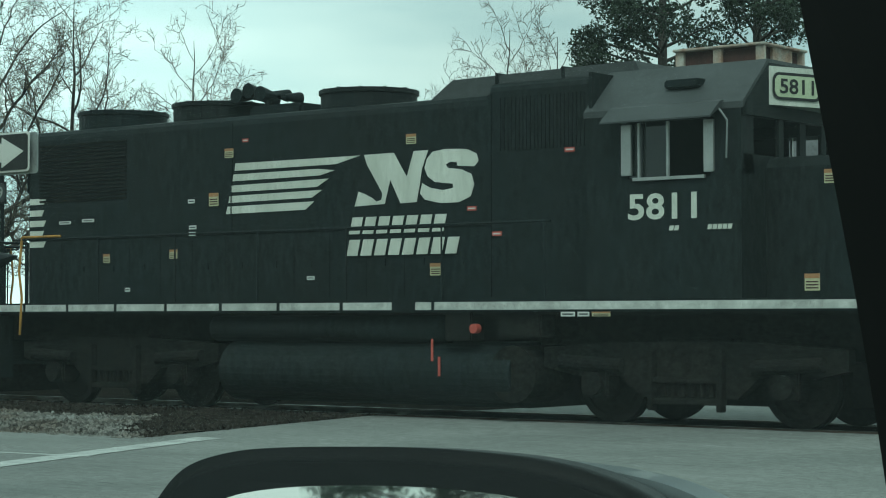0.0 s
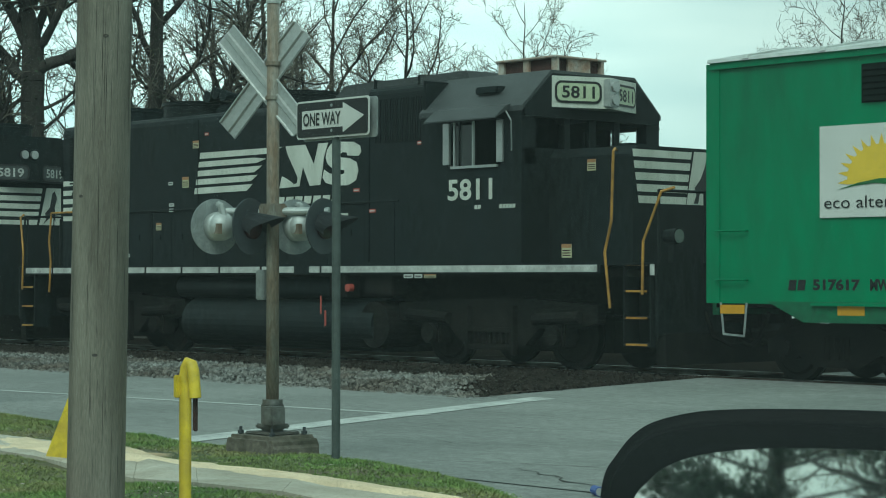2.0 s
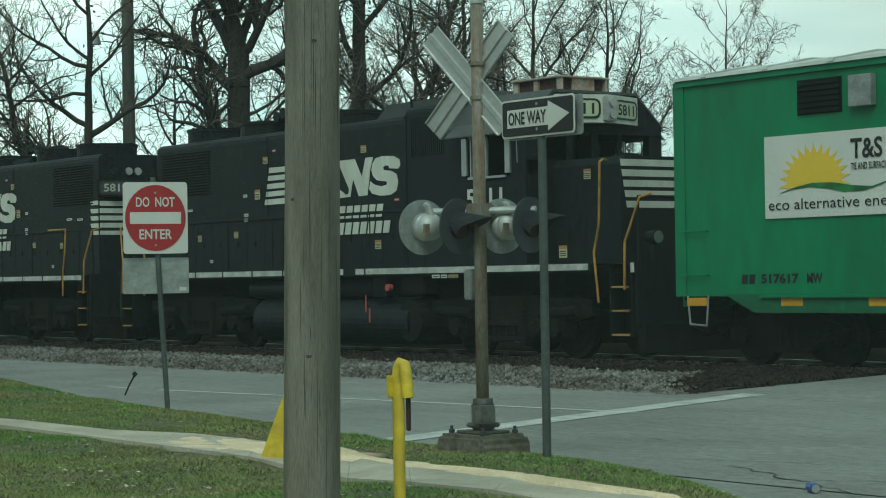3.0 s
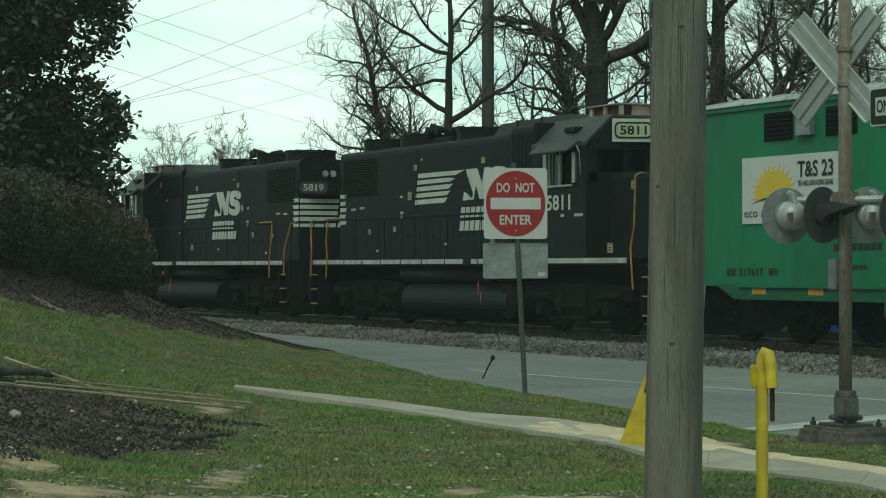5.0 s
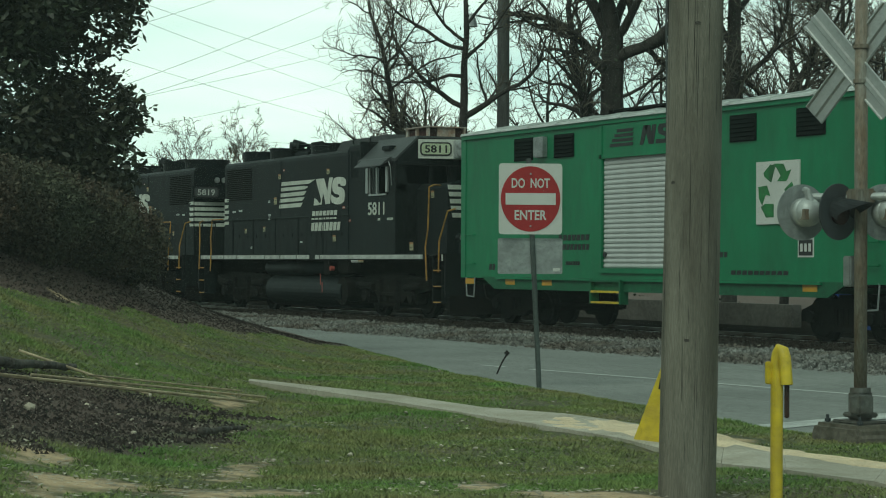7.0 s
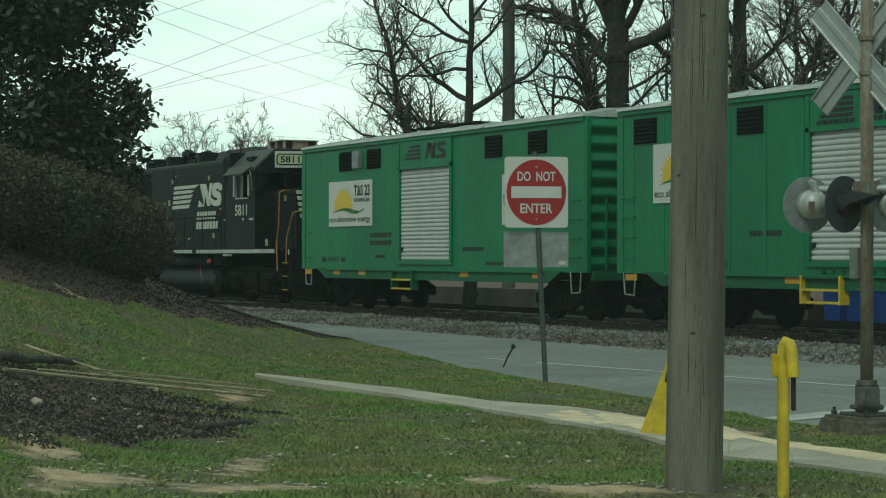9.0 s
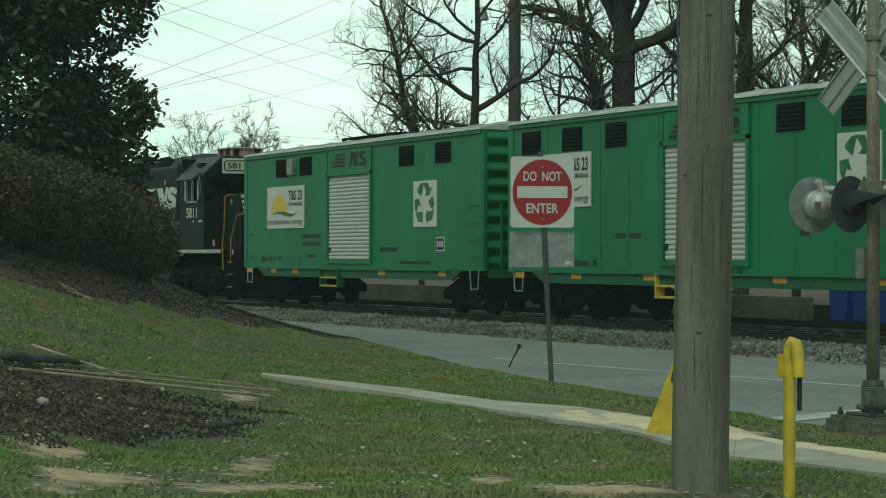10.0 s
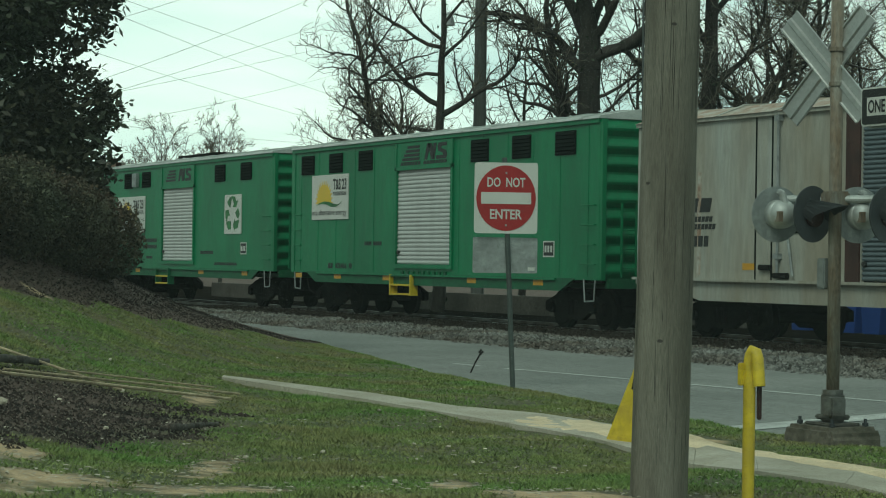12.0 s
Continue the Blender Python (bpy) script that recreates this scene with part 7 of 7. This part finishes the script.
for k in range(64):
    a, zz = rnd_m.uniform(0, 6.28), rnd_m.uniform(0.8, 10.2)
    rr = 2.45 * (1 - 0.03 * abs(zz - 4)) * rnd_m.uniform(0.80, 1.06)
    if 2.9 < zz < 3.7 and math.cos(a - 1.1) > 0.3:
        continue
    mag.append((rr * math.cos(a), rr * math.sin(a), zz, rnd_m.uniform(0.38, 0.68)))
# boughs on the open side, with a gap under the upper ones
for off, zz, r in ((2.45, 4.0, 0.66), (2.55, 4.8, 0.6), (2.3, 5.6, 0.62), (2.5, 2.7, 0.62), (2.2, 2.1, 0.6), (2.4, 1.5, 0.5), (2.9, 4.3, 0.35), (2.95, 2.6, 0.3), (2.6, 1.9, 0.55), (2.5, 1.3, 0.6), (2.3, 0.8, 0.6)):
    mag.append((off * 0.456, off * 0.89, zz, r))
leafy_mass("magnolia_tree", mx, my, 0.9, mag, 120000, 0.070, MAGNOLIA, 3, "dense dark evergreen tree with large glossy leaves", "tree",
           [((0, 0, -0.3), (0.1, 0, 4), 0.28, 0.2), ((0.1, 0, 4), (0, 0.2, 10.5), 0.2, 0.06), ((0, 0, 2), (1.5, 1.4, 4.5), 0.1, 0.04), ((0, 0, 3), (-1.2, 1.6, 6), 0.1, 0.04)], 0.7, 1, 0.7)
hedge, stems = [], []
for k in range(9):
    for back in (0.0, 0.8):
        hx, hy = -23.3 - 0.46 * k - back * 0.6, 5.2 + 0.385 * k + back * 0.7
        hz = height(hx, hy)
        hedge.append((hx, hy, hz + 0.50 + 0.05 * math.sin(k * 1.7) - 0.07 * max(0, k - 8), 0.58 + 0.05 * math.cos(k * 2.3) - 0.07 * max(0, k - 8)))
        if k % 3 == 0:
            stems.append(((hx, hy, hz - 0.1), (hx + 0.1, hy, hz + 0.6), 0.04, 0.015))
leafy_mass("evergreen_shrub", 0, 0, 0, hedge, 150000, 0.030, SHRUB, 4, "dense dull green rounded shrub on a mulched bank", "shrub", stems, 1.0, 1, 0.45)


def pine_tree(deg, dist, tall, seed, low=0.42):
    x, y = at_bearing(deg, dist)
    rnd = random.Random(seed)
    centres, limbs = [], [((0, 0, 0), (0.1, 0, tall * 0.95), 0.28, 0.06)]
    for k in range(52):
        zz = tall * rnd.uniform(low, 1.0)
        reach = 3.4 * (1.12 - zz / tall) ** 0.6 * rnd.uniform(0.5, 1.0)
        a = rnd.uniform(0, 6.28)
        centres.append((reach * math.cos(a), reach * math.sin(a), zz + 0.4, rnd.uniform(0.32, 0.72)))
        limbs.append(((0, 0, zz - 0.3), (reach * math.cos(a), reach * math.sin(a), zz + 0.3), 0.06, 0.02))
    leafy_mass("pine_tree", x, y, 0, centres, 26000, 0.075, PINE, seed, "tall dark green pine with clumped needles", "tree", limbs, 1.0)


pine_tree(32.2, 62, 15.5, 5)
pine_tree(29.6, 66, 16.5, 6)
# trees behind the car that the mirror reflects
pine_tree(189.0, 42, 6.5, 8, 0.12)
pxm, pym = at_bearing(194, 36)
bare_tree("tree", pxm, pym, 0, 7, 97, BARETREE, trunk_r=0.2)


# ---- far poles, wires, house, clutter behind the train ----
def far_pole(deg, dist, tall, r, lamp, label):
    x, y = at_bearing(deg, dist)
    root = thing("utility_pole", pose(x, y, 0), label, "utility pole")
    part("shaft", rod(bmesh.new(), (0, 0, 0), (0, 0, tall), r, r * 0.8, sides=14), POLEGREY, root)
    if lamp:
        part("lamp_bracket", pipe([(0, 0, tall * 0.46), (-1.0, -0.6, tall * 0.475)], 0.03, 6), GALV, root)
        bm = bmesh.new()
        rod(bm, (-1.0, -0.6, tall * 0.455), (-1.0, -0.6, tall * 0.475), 0.22, 0.12, sides=12)
        part("lamp_head", bm, GALV, root, "grey street lamp head")
    if lamp:
        part("crossarm", boxes((-0.06, 0.06, -1.2, 1.2, tall - 0.8, tall - 0.66)), POLEWOOD, root)
    return root


far_pole(61.75, 62, 19, 0.2, True, "tall grey utility pole with a lamp bracket")
far_pole(38.4, 62, 8.1, 0.12, False, "thin far wooden utility pole")


def wire(name, a, b, sag, r=0.0036):
    a, b = Vector(a), Vector(b)
    pts = [tuple(a.lerp(b, k / 12) - Vector((0, 0, sag * 4 * (k / 12) * (1 - k / 12)))) for k in range(13)]
    tagged(part(name, pipe(pts, r, 5), WIRE), "thin dark overhead power wire", "wire", "overhead wires")


def ray_point(px, py, dist):
    """A point at a distance, from the bearing and rise that it has beyond the bank."""
    deg = 63.316 - math.degrees(math.atan((px - 784) / 3626))
    x, y = at_bearing(deg, dist)
    return (x - 0.284, y + 0.143, 1.45 + (466 - py) / 3626 * dist)


for (ax, ay), (bx_, by_, bd), sag in (((20, 117), (430, -17, 40), 0.05), ((20, -60), (700, 150, 60), 0.1), ((20, 226), (640, -22, 42), 0.1), ((20, -38), (720, 204, 62), 0.12), ((20, 246), (800, -28, 50), 0.12),
                                      ((20, 225), (800, 36, 60), 0.12), ((20, 56), (740, 252, 64), 0.12), ((20, 275), (640, 134, 60), 0.12), ((20, 213), (660, 262, 66), 0.1)):
    ad = 31.5
    wire("overhead_wire", ray_point(ax, ay, ad), ray_point(bx_, by_, bd), sag)


def house():
    root = thing("house", pose(-29.2, 41.2, 0), "white sided house with a grey shingle roof", "house")
    W, eave, apex, depth = 5.2, 4.15, 6.95, 14
    wall = part("gable_wall", prism([(-W, 0), (W, 0), (W, eave), (0, apex), (-W, eave)], "y", 0.0, 0.15), SIDING, root, "white horizontal siding")
    for k in range(42):
        z = 0.1 + 0.165 * k
        half = W if z < eave else max(0.1, W * (apex - z) / (apex - eave))
        part("siding_board", prism([(-0.03, z), (-0.004, z + 0.16), (0.0, z + 0.16), (0.0, z)], "x", -half, half), SIDING, wall)
    part("side_wall", boxes((W - 0.15, W, 0.15, depth, 0, eave), (-W, -W + 0.15, 0.15, depth, 0, eave), (-W, W, depth, depth + 0.15, 0, eave)), SIDING, root)
    for s in (-1, 1):
        k = (apex - eave) / W
        part("roof_slope", prism([(0, apex + 0.16), (s * (W + 0.5), eave + 0.16 - 0.5 * k), (s * (W + 0.5), eave - 0.5 * k), (0, apex)], "y", -0.4, depth + 0.4), SHINGLE, root, "grey shingled roof slope")
        part("rake_trim", prism([(0, apex + 0.02), (s * (W + 0.5), eave + 0.02 - 0.5 * k), (s * (W + 0.5), eave - 0.24 - 0.5 * k), (0, apex - 0.24)], "y", -0.46, -0.405), SHUTTER, root, "white rake trim")


house()


def back_clutter():
    bm = boxes((-75, -39.1, 28.6, 28.9, -0.1, 0.52), bevel=0.02)
    tagged(part("retaining_wall", bm, WALLGREY), "stained low concrete wall beyond the track", "wall", kind="structure")
    for k in range(5):
        r = thing("blue_bin", pose(-38.4 + 0.85 * k, 29.4, 0), "blue plastic wheeled bin beyond the track", "bin", "row of blue bins")
        part("bin_body", prism([(-0.28, 0), (0.28, 0), (0.35, 0.72), (-0.35, 0.72)], "y", -0.35, 0.35), BLUEBIN, r)
        part("bin_lid", boxes((-0.37, 0.37, -0.4, 0.4, 0.72, 0.79), bevel=0.02), BLUEBIN, r)


back_clutter()


def on_bank(px, py):
    """Where a line of sight past the bank first meets the ground."""
    d = 8.0
    while d < 40.0:
        p = ray_point(px, py, d)
        if p[2] < height(p[0], p[1]):
            break
        d += 0.05
    return Vector((p[0], p[1], height(p[0], p[1])))


def verge_litter():
    rnd = random.Random(9)
    for (a, b, r, mtl, name, label) in (
            (on_bank(-20, 655), on_bank(132, 664), 0.045, LOGWOOD, "fallen_log", "rotting grey log lying on mulch"),
            (on_bank(350, 777), on_bank(430, 768), 0.026, LOGWOOD, "fallen_branch", "short broken branch on the grass")):
        a, b = Vector(a), Vector(b)
        a.z, b.z = height(a.x, a.y) + r * 0.8 + 0.03, height(b.x, b.y) + r * 0.8 + 0.03
        bm = bmesh.new()
        pts = [a.lerp(b, i / 7) + Vector((rnd.gauss(0, 0.3), rnd.gauss(0, 0.3), rnd.gauss(0, 0.15))) * r for i in range(8)]
        for i in range(7):
            rod(bm, pts[i], pts[i + 1], r * (1.05 - 0.07 * i) * rnd.uniform(0.9, 1.1), r * (0.98 - 0.07 * i) * rnd.uniform(0.85, 1.05), 8)
        tagged(part(name, bm, mtl, None, "", True), label, "branch")
    for k, (p, q) in enumerate((((-10, 671), (452, 720)), ((50, 674), (466, 713)), ((28, 634), (259, 711)), ((-10, 677), (46, 683)), ((150, 682), (420, 708)))):
        a, b = on_bank(*p), on_bank(*q)
        pts = []
        for i in range(9):
            v = a.lerp(b, i / 8)
            pts.append((v.x, v.y, max(height(v.x, v.y) + 0.014, v.z + 0.035 + 0.012 * k)))
        tagged(part("dry_cane", pipe(pts, (0.013, 0.010, 0.011, 0.008, 0.008)[k], 6), STICKWOOD), "long bleached dry cane lying on mulch", "cane", "dry canes")
    # pale stones and scraps in the grass
    for k in range(46):
        px_, py_ = rnd.uniform(0, 1100), rnd.uniform(640, 880)
        p = on_bank(px_, py_)
        if verge_inside(p.x, p.y) < 0.4 or on_walk(p.x, p.y):
            continue
        s = rnd.uniform(0.010, 0.022) * (2.6 if k == 0 else 1.0)
        bm = bmesh.new()
        bmesh.ops.create_icosphere(bm, subdivisions=1, radius=s, matrix=Matrix.Translation(p + Vector((0, 0, s * 0.5 + 0.012))) @ Matrix.Diagonal((1.3, 1.0, 0.6, 1)))
        for vtx in bm.verts:
            vtx.co += Vector((rnd.gauss(0, 1), rnd.gauss(0, 1), rnd.gauss(0, 1))) * s * 0.15
        tagged(part("stone", bm, LITTER), "small pale stone in the grass", "stone", "stones in the grass")


verge_litter()


def motions():
    rows = [(t, s) for t, s in TRAIN]
    for root, cx in ROLLING:
        walk(root, [(t, pose(cx + s, TRACK_Y, RAIL)) for t, s in rows])
    for ob, x, r in WHEELS:
        walk(ob, [(0.1 * k, pose(x, 0, r, 0, math.degrees(along(0.1 * k) / r), 0)) for k in range(121)])


motions()
